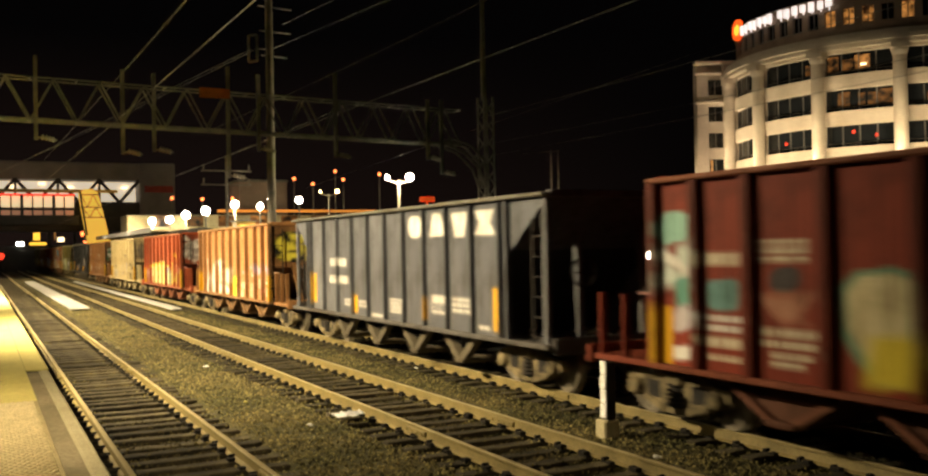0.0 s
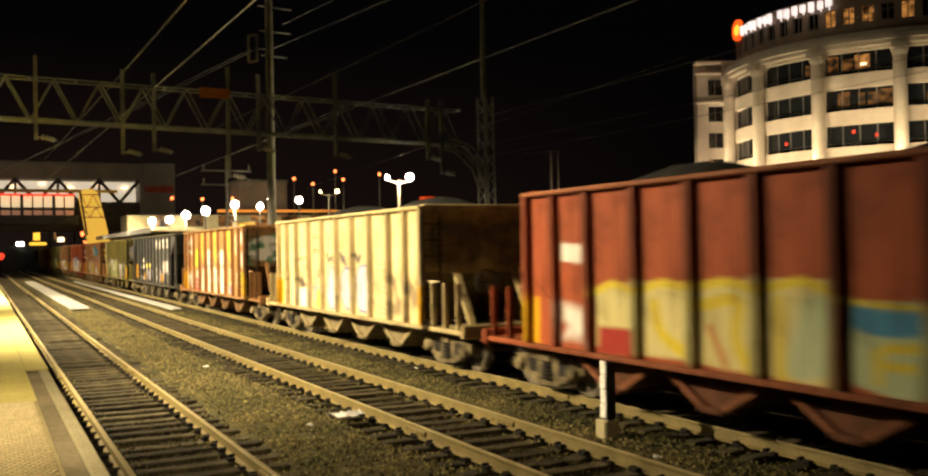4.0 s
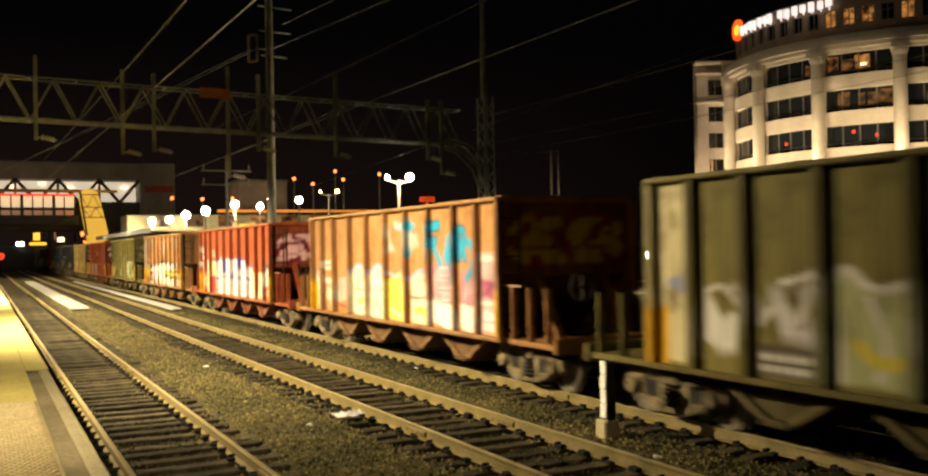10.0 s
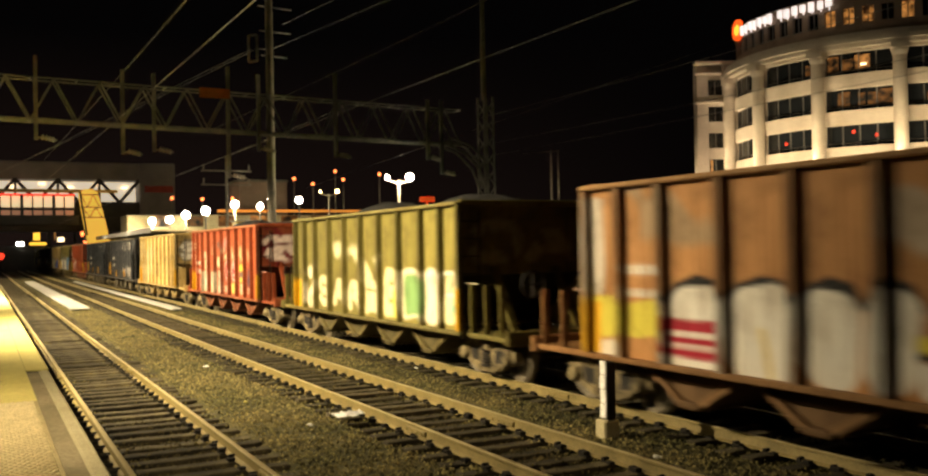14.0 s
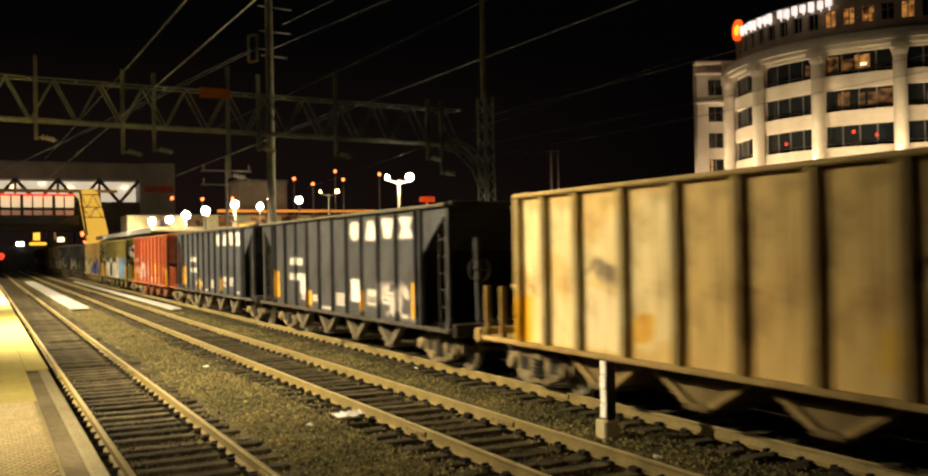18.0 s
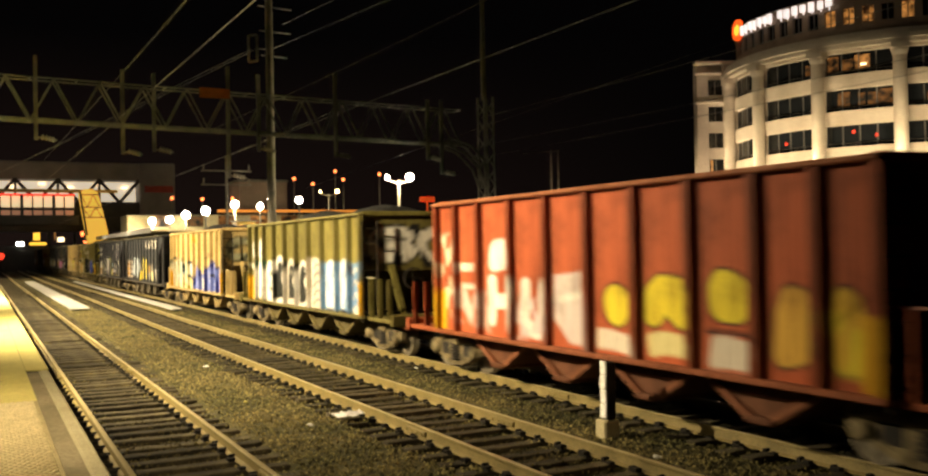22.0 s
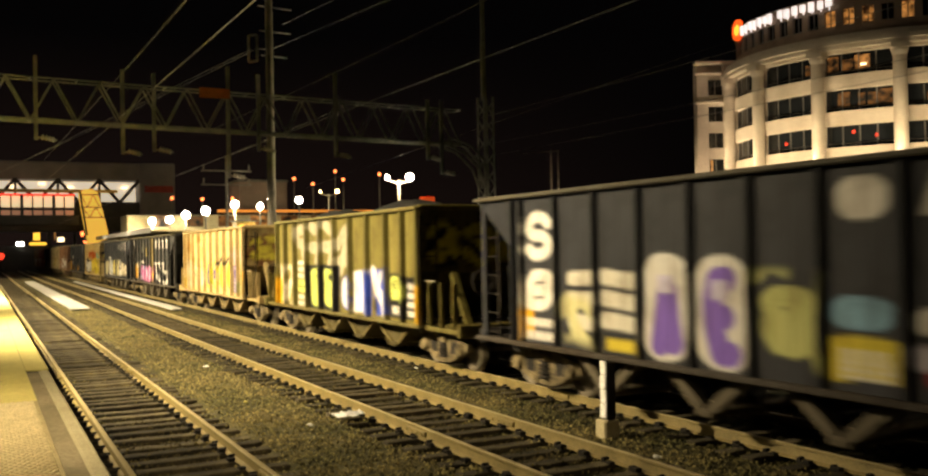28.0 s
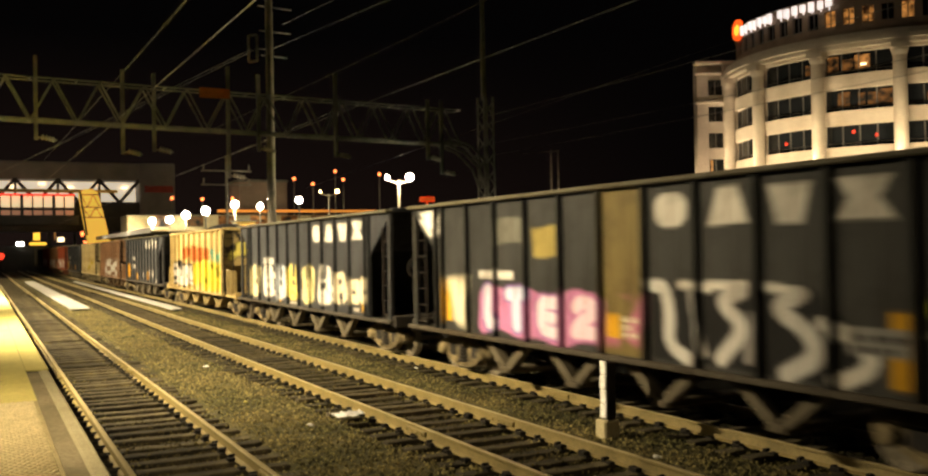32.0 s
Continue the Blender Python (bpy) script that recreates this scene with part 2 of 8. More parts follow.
# ---- mesh code ----
class Shape:
    """Collects faces for one mesh."""

    def __init__(self):
        self.v, self.f = [], []

    def add(self, verts, faces):
        n = len(self.v)
        self.v += [tuple(p) for p in verts]
        self.f += [tuple(i + n for i in q) for q in faces]
        return self

    def box(self, x0, x1, y0, y1, z0, z1, m=None):
        v = [(x, y, z) for x in (x0, x1) for y in (y0, y1) for z in (z0, z1)]
        if m is not None:
            v = [m @ Vector(p) for p in v]
        return self.add(v, [(0, 1, 3, 2), (4, 6, 7, 5), (0, 4, 5, 1), (2, 3, 7, 6), (0, 2, 6, 4), (1, 5, 7, 3)])

    def slab(self, cx, cy, cz, sx, sy, sz, b=0.02):
        """A box with all its upright and lying edges cut at 45 degrees."""
        hx, hy, hz = sx / 2, sy / 2, sz / 2
        b = min(b, hx * 0.8, hy * 0.8, hz * 0.8)
        rings = []
        for z, k in ((-hz, b), (-hz + b, 0), (hz - b, 0), (hz, b)):
            ax, ay, c = hx - k, hy - k, b
            rings.append([(cx + x, cy + y, cz + z) for x, y in ((-ax + c, -ay), (ax - c, -ay), (ax, -ay + c), (ax, ay - c), (ax - c, ay), (-ax + c, ay), (-ax, ay - c), (-ax, -ay + c))])
        v = [p for r in rings for p in r]
        f = [tuple(range(7, -1, -1)), tuple(range(24, 32))]
        for r in range(3):
            for i in range(8):
                j = (i + 1) % 8
                f.append((r * 8 + i, r * 8 + j, r * 8 + 8 + j, r * 8 + 8 + i))
        return self.add(v, f)

    def tube(self, a, b, r0, r1=None, n=8, caps=True):
        a, b = Vector(a), Vector(b)
        r1 = r0 if r1 is None else r1
        q = (b - a).to_track_quat("Z", "Y")
        ring = [Vector((math.cos(2 * math.pi * i / n), math.sin(2 * math.pi * i / n), 0)) for i in range(n)]
        v = [a + q @ (p * r0) for p in ring] + [b + q @ (p * r1) for p in ring]
        f = [(i, (i + 1) % n, n + (i + 1) % n, n + i) for i in range(n)]
        if caps:
            f += [tuple(range(n - 1, -1, -1)), tuple(range(n, 2 * n))]
        return self.add(v, f)

    def bar(self, a, b, w, h=None):
        a, b = Vector(a), Vector(b)
        h = w if h is None else h
        q = (b - a).to_track_quat("Z", "Y")
        c = [Vector(p) for p in ((-w / 2, -h / 2, 0), (w / 2, -h / 2, 0), (w / 2, h / 2, 0), (-w / 2, h / 2, 0))]
        v = [a + q @ p for p in c] + [b + q @ p for p in c]
        return self.add(v, [(3, 2, 1, 0), (4, 5, 6, 7), (0, 1, 5, 4), (1, 2, 6, 5), (2, 3, 7, 6), (3, 0, 4, 7)])

    def lathe(self, profile, n=20, m=None):
        """Turns (radius, height) rows about z."""
        v = [(r * math.cos(2 * math.pi * i / n), r * math.sin(2 * math.pi * i / n), z) for r, z in profile for i in range(n)]
        if m is not None:
            v = [m @ Vector(p) for p in v]
        f = []
        for k in range(len(profile) - 1):
            for i in range(n):
                j = (i + 1) % n
                f.append((k * n + i, k * n + j, k * n + n + j, k * n + n + i))
        return self.add(v, f)

    def plate(self, outline, x0, x1, m=None):
        """A plate with an outline in (y, z), between x0 and x1."""
        n = len(outline)
        v = [(x0, y, z) for y, z in outline] + [(x1, y, z) for y, z in outline]
        if m is not None:
            v = [m @ Vector(p) for p in v]
        f = [tuple(range(n - 1, -1, -1)), tuple(range(n, 2 * n))] + [(i, (i + 1) % n, n + (i + 1) % n, n + i) for i in range(n)]
        return self.add(v, f)

    def mesh(self, name, mat, smooth=False):
        me = bpy.data.meshes.new(name)
        me.from_pydata(self.v, [], self.f)
        if smooth:
            me.shade_smooth()
        bm = bmesh.new()
        bm.from_mesh(me)
        bmesh.ops.recalc_face_normals(bm, faces=bm.faces)
        bm.to_mesh(me)
        bm.free()
        me.materials.append(mat)
        return me


def part(name, data, mat, parent, label="", at=None):
    """Links a shape or a mesh as ONE object under a thing or part."""
    me = data.mesh(name, mat) if isinstance(data, Shape) else data
    ob = new(name, me)
    ob.parent = parent
    if at is not None:
        ob.matrix_basis = at if isinstance(at, Matrix) else pose(*at)
    if label:
        tagged(ob, label)
    return ob


def thing(name, label, category, at=(0, 0, 0), group="", kind="", data=None, mat=None):
    me = data.mesh(name, mat) if isinstance(data, Shape) else data
    ob = new(name, me)
    ob.matrix_basis = at if isinstance(at, Matrix) else pose(*at)
    return tagged(ob, label, category, group, kind)


# ---- ground and tracks ----
TRACKS = (2.36, 6.60, 10.25)
TIE_TOP, BED = -0.175, -0.205


def ground_height(x, y):
    if x > 32:
        return BED - 3.35 * min((x - 32) / 8, 1.0)
    return BED


def build_ground():
    xs = [-700, -300, -120, -40, -10, 0, 0.7]
    x = 1.0
    while x < 13:
        xs.append(round(x, 3))
        x += 0.16
    xs += [14, 16, 20, 26, 32, 34, 36, 38, 40, 60, 100, 160, 300, 700, 1500]
    ys = [-600, -200, -60, -20]
    y = 3.0
    while y < 34:
        ys.append(round(y, 3))
        y += 0.16
    ys += [36, 39, 43, 48, 55, 65, 80, 100, 130, 170, 220, 300, 500, 900, 1500]
    v, f = [], []
    for y in ys:
        for x in xs:
            z = ground_height(x, y)
            if 1.2 < x < 12.9 and 3.2 < y < 34:
                z += 0.035 * (noise.noise((x * 0.9, y * 0.6, 0)) + 0.7 * noise.noise((x * 3.7, y * 3.7, 3))) - 0.01
                z += 0.02 if min(abs(x - c) for c in TRACKS) > 1.35 else -0.035
            v.append((x, y, z))
    n = len(xs)
    for j in range(len(ys) - 1):
        for i in range(n - 1):
            f.append((j * n + i, j * n + i + 1, j * n + n + i + 1, j * n + n + i))
    me = bpy.data.meshes.new("ground")
    me.from_pydata(v, [], f)
    me.shade_smooth()
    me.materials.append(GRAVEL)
    return thing("ground", "brown trackside gravel ground with grit and weeds", "ground", kind="structure", data=me)


def build_ballast():
    rng = np.random.default_rng(4)
    s = Shape()
    for _ in range(115000):
        y = 4.0 + 58 * rng.random() ** 2.3
        x = rng.uniform(1.3, 12.6)
        r = rng.uniform(0.012, 0.032)
        z = BED + 0.016 + 0.035 * (noise.noise((x * 0.9, y * 0.6, 0)) + 0.7 * noise.noise((x * 3.7, y * 3.7, 3)))
        if min(abs(x - c) for c in TRACKS) > 1.35:
            z += 0.02
        elif rng.random() < 0.85:
            z -= 0.04
        j = rng.uniform(0.6, 1.2, 6) * r
        a = rng.uniform(0, 6.28)
        ca, sa = math.cos(a), math.sin(a)
        pts = [(j[0], 0, 0), (0, j[1], 0), (-j[2], 0, 0), (0, -j[3], 0), (0, 0, j[4]), (0, 0, -j[5])]
        s.add([(x + p[0] * ca - p[1] * sa, y + p[0] * sa + p[1] * ca, z + p[2]) for p in pts],
              [(0, 1, 4), (1, 2, 4), (2, 3, 4), (3, 0, 4), (1, 0, 5), (2, 1, 5), (3, 2, 5), (0, 3, 5)])
    me = bpy.data.meshes.new("ballast_stones")
    me.from_pydata(s.v, [], s.f)
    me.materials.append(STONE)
    thing("ballast_stones", "loose brown ballast stones lying between the tracks", "ballast", kind="stuff", data=me)


def rail_profile():
    h, w = 0.036, 0.072
    half = [(w, -0.175), (w, -0.163), (0.012, -0.145), (0.009, -0.045), (h, -0.034), (h, -0.006), (h - 0.008, 0.0)]
    return half + [(-x, z) for x, z in reversed(half)]


def build_track(index, x):
    t = thing("track_%d" % index, "railway track of rusty rails on weathered timber ties", "track", (x, 0, 0), kind="structure")
    prof = rail_profile()
    n = len(prof)
    me = bpy.data.meshes.new("rail")
    v = [(px, y, pz) for y in (-30, 700) for px, pz in prof]
    f = [(i, (i + 1) % n, n + (i + 1) % n, n + i) for i in range(n)]
    me.from_pydata(v, [], f)
    me.materials.append(RAIL)
    me.materials.append(RAILHEAD)
    for p in me.polygons:
        p.material_index = 1 if p.center[2] > -0.004 else 0
    for side in (-1, 1):
        part("rail", me, RAIL, t, at=(side * 0.7525, 0, 0))
    tie = Shape().slab(0, 0, -0.09, 2.6, 0.225, 0.18, 0.015).mesh("tie", TIE)
    rng = random.Random(20 + index)
    far = Shape()
    fix = Shape()
    k, y = 0, 2.2
    while y < 220:
        dx, turn = rng.uniform(-0.06, 0.06), rng.uniform(-1.2, 1.2)
        dz = rng.uniform(-0.025, 0.012)
        if k < 100:
            part("tie", tie, TIE, t, at=(dx, y, TIE_TOP + dz, 0, rng.uniform(-0.4, 0.4), turn))
        else:
            far.box(-1.3 + dx, 1.3 + dx, y - 0.11, y + 0.11, TIE_TOP - 0.15, TIE_TOP + dz)
        if y < 75:
            for side in (-1, 1):
                c = side * 0.7525
                fix.box(c - 0.15, c + 0.15, y - 0.09, y + 0.09, TIE_TOP - 0.01, TIE_TOP + 0.012)
                for inner in (-1, 1):
                    e = c + inner * 0.105
                    yy = y + rng.uniform(-0.05, 0.05)
                    fix.box(e - 0.045, e + 0.045, yy - 0.05, yy + 0.05, TIE_TOP, TIE_TOP + rng.uniform(0.03, 0.065))
                if rng.random() < 0.8:
                    fix.box(c - 0.10, c + 0.10, y + 0.12, y + 0.17, TIE_TOP - 0.02, TIE_TOP + 0.05)
        y += 0.56 + rng.uniform(-0.05, 0.05)
        k += 1
    tagged(part("distant_ties", far, TIE, t), kind="stuff")
    tagged(part("rail_fasteners", fix, SPIKE, t), kind="stuff")
    for yj in (9.6 + index * 1.7, 21.5 + index * 1.7, 33.4 + index):
        for side in (-1, 1):
            j = Shape()
            for s2 in (-1, 1):
                j.slab(side * 0.7525 + s2 * 0.03, yj, -0.09, 0.035, 0.72, 0.085, 0.008)
                for q in (-0.27, -0.09, 0.09, 0.27):
                    j.tube((side * 0.7525 + s2 * 0.04, yj + q, -0.09), (side * 0.7525 + s2 * 0.07, yj + q, -0.09), 0.016, n=6)
            part("joint_bar", j, RAIL, t)


# ---- platform ----
def build_platform():
    p = thing("platform", "high concrete station platform with a yellow edge", "platform", kind="structure")
    part("slab", Shape().slab(-3.41, 200, 1.06, 8.16, 420, 0.3, 0.03), CONCRETE_DIRT, p)
    part("wall", Shape().box(-7.0, 0.40, -9, 409, -0.6, 0.91), CONCRETE_DIRT, p)
    part("edge_strip", Shape().slab(0.69, 200, 1.2, 0.12, 420, 0.06, 0.02), CONCRETE, p, "pale concrete nosing along the platform edge")
    part("gutter_strip", Shape().slab(0.56, 1.4, 1.213, 0.14, 22.8, 0.008, 0.002), GUTTER, p)
    part("yellow_line", Shape().slab(0.62, 209.4, 1.232, 0.262, 393, 0.012, 0.004), TACTILE, p, "bright yellow painted edge")
    tile = Shape().slab(0, 0, 0, 0.58, 0.60, 0.03, 0.006).mesh("tactile_tile", TACTILE_OLD)
    for i in range(14):
        part("tactile_tile", tile, TACTILE_OLD, p, at=(0.195, 2.0 + i * 0.61, 1.218))
    part("tactile_strip", Shape().box(-0.095, 0.485, 10.25, 405, 1.21, 1.233), TACTILE, p)
    d = Shape()
    for i in range(9):
        for j in range(118):
            x, y = -0.06 + i * 0.058 + 0.029 * (j % 2), 3.4 + j * 0.058
            d.lathe([(0.023, 1.232), (0.018, 1.2425), (0.001, 1.245)], 6, Matrix.Translation((x, y, 0)))
    tagged(part("tactile_domes", d, DOME, p), kind="stuff")
    hood = Shape().slab(0, 0, 0, 1.2, 1.0, 0.12, 0.02)
    for sx in (-1, 1):
        hood.box(sx * 0.6 - 0.02, sx * 0.6 + 0.02, -0.5, 0.5, -0.17, -0.03)
        hood.box(-0.6, 0.6, sx * 0.5 - 0.02, sx * 0.5 + 0.02, -0.17, -0.03)
    head = hood.mesh("lamp_head", GALV)
    lens = Shape().slab(0, 0, 0, 0.5, 0.24, 0.02, 0.005).mesh("lens", LAMP_WHITE)
    pole = Shape().tube((0, 0, 0), (0, 0, 6.3), 0.08, 0.06, 12).slab(0, 0, 0.02, 0.3, 0.3, 0.04).mesh("pole", GALV)
    for x, y, z in PLATFORM_LAMPS + [NEAR_LAMP]:
        q = thing("platform_lamp", "grey steel platform lamp post with a glowing head", "lamp post", (x - 0.5, y, 1.21), "platform lamps")
        dz = z - 7.4
        part("pole", pole if dz == 0 else Shape().tube((0, 0, 0), (0, 0, 6.3 + dz), 0.08, 0.06, 12).slab(0, 0, 0.02, 0.3, 0.3, 0.04), GALV, q)
        part("lamp_head", head, GALV, q, at=(0.4, 0, 6.3 + dz))
        part("lens", lens, LAMP_WHITE, q, "glowing lamp lens", at=(0.5, 0, 6.235 + dz))


# ---- things on the ground ----
def build_trackside():
    for x0, x1, y0, y1, z in ((4.05, 4.95, 51.5, 108.0, -0.13), (8.2, 8.66, 46.8, 102.0, -0.1)):
        b = thing("cable_trough", "white painted trough covers lying beside the rails", "trough cover", ((x0 + x1) / 2, y0, z), "trough covers")
        n = int((y1 - y0) / 2.4)
        step = (y1 - y0) / n
        lid = Shape().slab(0, step / 2, 0.03, x1 - x0, step - 0.02, 0.08, 0.012).mesh("cover_board", BOARD)
        rng = random.Random(3)
        for i in range(n):
            part("cover_board", lid, BOARD, b, at=(rng.uniform(-0.02, 0.02), i * step, rng.uniform(0, 0.015), 0, 0, rng.uniform(-0.4, 0.4)))
    m = thing("marker_post", "short white trackside marker post on a concrete block", "marker post", (8.31, 11.55, BED))
    part("base_block", Shape().slab(0, 0, 0.12, 0.27, 0.27, 0.30, 0.025), CONCRETE, m, "pale concrete base block")
    part("post", Shape().slab(0.03, 0, 0.66, 0.15, 0.17, 0.92, 0.01), STEEL_DARK, m, "black steel post")
    seg = Shape().slab(0, 0, 0, 0.035, 0.16, 0.205, 0.016).mesh("white_segment", WHITE)
    for k in range(4):
        part("white_segment", seg, WHITE, m, at=(-0.06, 0.005 * (-1) ** k, 0.40 + 0.215 * k, 0, 2 * (-1) ** k, 0))
    rng = random.Random(9)
    s = Shape()
    n = 9
    for j in range(n):
        for i in range(n):
            r = 0.52 * (i / (n - 1) - 0.5), 0.36 * (j / (n - 1) - 0.5)
            s.v.append((r[0] * rng.uniform(0.8, 1.1), r[1] * rng.uniform(0.8, 1.1), 0.10 + 0.10 * abs(noise.noise((r[0] * 14, r[1] * 14, 2)))))
    s.f = [(j * n + i, j * n + i + 1, j * n + n + i + 1, j * n + n + i) for j in range(n - 1) for i in range(n - 1)]
    thing("litter", "crumpled white paper litter lying on the ballast", "litter", (5.33, 14.6, BED + 0.07), data=s, mat=PAPER)
    for x, y, c in ((4.4, 17.5, TACTILE), (4.7, 14.6, PAPER), (4.9, 23.5, PAPER), (9.05, 20.2, PAPER), (7.9, 9.9, PAPER)):
        s = Shape()
        for k in range(3):
            s.slab(rng.uniform(-0.04, 0.04), rng.uniform(-0.04, 0.04), 0.02 + 0.012 * k, 0.10, 0.06, 0.012, 0.004)
        thing("litter", "small scrap of litter on the ballast", "litter", (x, y, BED + 0.04, 8, 5, rng.uniform(0, 90)), data=s, mat=c)


# ---- overhead line ----
def wire(name, label, pts, r):
    cu = bpy.data.curves.new(name, "CURVE")
    cu.dimensions, cu.bevel_depth, cu.bevel_resolution = "3D", r, 1
    sp = cu.splines.new("POLY")
    sp.points.add(len(pts) - 1)
    for q, p in zip(sp.points, pts):
        q.co = (*p, 1)
    cu.materials.append(WIRE)
    return thing(name, label, "wire", kind="", group="overhead wires", data=cu)


PORTAL_Y = 48.0


def lattice(s, a, b, height, bays, chord, web, depth=0.9):
    """A box truss from a to b (lower chord), with zigzag webs on both faces."""
    a, b = Vector(a), Vector(b)
    up = Vector((0, 0, height))
    for off in (-depth / 2, depth / 2):
        o = Vector((0, off, 0))
        s.bar(a + o, b + o, chord)
        s.bar(a + o + up, b + o + up, chord * 0.6)
        for i in range(bays):
            p, q, m = a.lerp(b, i / bays), a.lerp(b, (i + 1) / bays), a.lerp(b, (i + 0.5) / bays)
            s.bar(p + o, m + o + up, web)
            s.bar(m + o + up, q + o, web)
    for i in range(bays + 1):
        p = a.lerp(b, i / bays)
        s.bar(p + Vector((0, -depth / 2, 0)), p + Vector((0, depth / 2, 0)), web)
        s.bar(p + up + Vector((0, -depth / 2, 0)), p + up + Vector((0, depth / 2, 0)), web)
    return s


def build_overhead():
    g = thing("catenary_portal", "rusted steel lattice portal carrying the overhead wires", "gantry", (0, PORTAL_Y, 0))
    part("truss", lattice(Shape(), (-8, 0, 9.15), (24.4, 0, 8.55), 1.95, 16, 0.12, 0.075), RUSTY, g)
    for dy in (-0.4, 0.4):
        for off in (0.0, 0.75):
            pts = [(23.2 + off, dy, 8.6 + off * 0.3), (24.6 + off * 0.75, dy, 8.1 + off * 0.5), (25.6 + off * 0.55, dy, 7.2 + off * 0.5), (26.0 + off * 0.3, dy, 6.1)]
            arm = Shape()
            for p, q in zip(pts, pts[1:]):
                arm.bar(p, q, 0.1)
            part("knee_brace", arm, RUSTY, g)
    for p, q in (((23.2, -0.4, 8.6), (23.95, -0.4, 8.83)), ((24.0, -0.4, 8.3), (24.5, -0.4, 8.7)), ((24.6, -0.4, 8.1), (25.15, -0.4, 8.5)), ((25.1, -0.4, 7.65), (25.6, -0.4, 8.1)), ((25.6, -0.4, 7.2), (26.0, -0.4, 7.55)), ((25.8, -0.4, 6.6), (26.2, -0.4, 6.9))):
        part("brace_strut", Shape().bar(p, q, 0.07), RUSTY, g)
    col = Shape()
    for dx in (-0.35, 0.35):
        for dy in (-0.4, 0.4):
            col.bar((26.3 + dx, dy, BED), (26.3 + dx * 0.8, dy, 11.4), 0.1)
    for i in range(11):
        z = 0.2 + i
        for dy in (-0.4, 0.4):
            col.bar((25.95, dy, z), (26.65, dy, z + 1), 0.06)
            col.bar((26.65, dy, z), (25.95, dy, z + 1), 0.06)
    part("column", col, RUSTY, g)
    part("mast", Shape().tube((26.2, 0, 11.2), (26.2, 0, 17.2), 0.16, 0.12, 10), GALV, g, "slender grey mast on the portal column")
    for x, lo, hi in ((2.35, 8.0, 11.9), (6.15, 7.45, 11.5), (7.6, 7.6, 11.4), (11.2, 6.4, 12.0), (12.75, 7.8, 11.7), (16.9, 7.6, 12.05), (22.3, 7.6, 10.95), (23.15, 6.8, 11.0)):
        part("hanger_post", Shape().bar((x, -0.55, lo), (x, -0.55, hi), 0.17), RUSTY, g)
        if lo < 8.3:
            ins = Shape()
            for k in range(4):
                ins.lathe([(0.04, 0), (0.13, 0.05), (0.13, 0.09), (0.04, 0.13)], 10, Matrix.Translation((x + 0.22 + 0.15 * k, -0.55, lo + 0.12 - 0.03 * k)) @ pose(0, 0, 0, 0, 90, 0))
            ins.bar((x, -0.55, lo + 0.12), (x + 0.9, -0.55, lo), 0.06)
            part("insulator", ins, PORCELAIN, g, "stack of porcelain insulators")
    part("number_board", Shape().slab(10.5, -0.75, 10.6, 1.5, 0.08, 0.5, 0.01), surface("dull_orange_board", (0.30, 0.10, 0.02), (0.4, 0.14, 0.03)), g, "dull orange board on the truss")

    u = thing("utility_pole", "tall grey steel pole with crossarms and insulators", "utility pole", (16.9, 60.0, BED))
    part("shaft", Shape().tube((0, 0, 0), (0, 0, 23.5), 0.30, 0.22, 12), GALV, u)
    for z, w in ((15.6, 1.6), (17.2, 1.9), (18.8, 2.0), (20.3, 2.0)):
        part("crossarm", Shape().bar((-w * 0.35, 0, z), (w * 0.75, 0, z - 0.08), 0.07), GALV, u)
    part("line_switch", Shape().bar((-0.8, 0, 15.2), (-0.8, 0, 16.9), 0.12).bar((-1.35, 0, 15.1), (-1.35, 0, 16.8), 0.12).bar((-1.35, 0, 15.1), (-0.8, 0, 15.2), 0.12).bar((-1.35, 0, 16.8), (-0.8, 0, 16.9), 0.12).bar((-0.8, 0, 16.0), (0, 0, 16.0), 0.08), GALV, u)
    d = thing("signal_bracket", "small grey crossarms on a far pole", "pole", (17.5, 75.0, BED))
    part("shaft", Shape().tube((0, 0, 0), (0, 0, 10.5), 0.14, 0.1, 8), GALV, d)
    for z in (8.2, 9.3):
        part("crossarm", Shape().bar((-2.0, 0, z), (2.0, 0, z), 0.12).bar((-1.8, 0, z), (-1.8, 0, z + 0.5), 0.1).bar((1.8, 0, z), (1.8, 0, z + 0.5), 0.1), GALV, d)
    e = thing("wire_frame_post", "pair of thin steel masts standing behind the train", "mast", (21.8, 34.0, BED))
    for dx in (0, 0.35):
        part("mast", Shape().tube((dx, 0, 0), (dx, 0, 7.0), 0.05, 0.04, 6), GALV, e)
    part("crossarm", Shape().bar((-1.4, 0, 6.8), (0.35, 0, 6.95), 0.04), GALV, e)

    def span(a, b, sag, r, label="sagging overhead line wire"):
        a, b = Vector(a), Vector(b)
        pts = []
        for i in range(25):
            t = i / 24
            p = a.lerp(b, t)
            pts.append((p.x, p.y, p.z - sag * 4 * t * (1 - t)))
        wire("overhead_wire", label, pts, r)

    # catenary of the train's track
    span((10.25, 48, 7.15), (10.25, -20, 6.75), 0.0, 0.010, "bronze contact wire above the track")
    span((10.25, 48, 8.75), (10.25, -20, 8.2), 0.25, 0.007, "sagging messenger wire above the track")
    span((10.25, 48, 7.15), (10.25, 165, 7.2), 0.0, 0.010, "bronze contact wire above the track")
    # down lead from the pole switch and a far cross span
    span((15.75, 60, 15.75), (-0.12, 42.00, 5.52), 0.0, 0.014, "slack down lead from the pole switch")
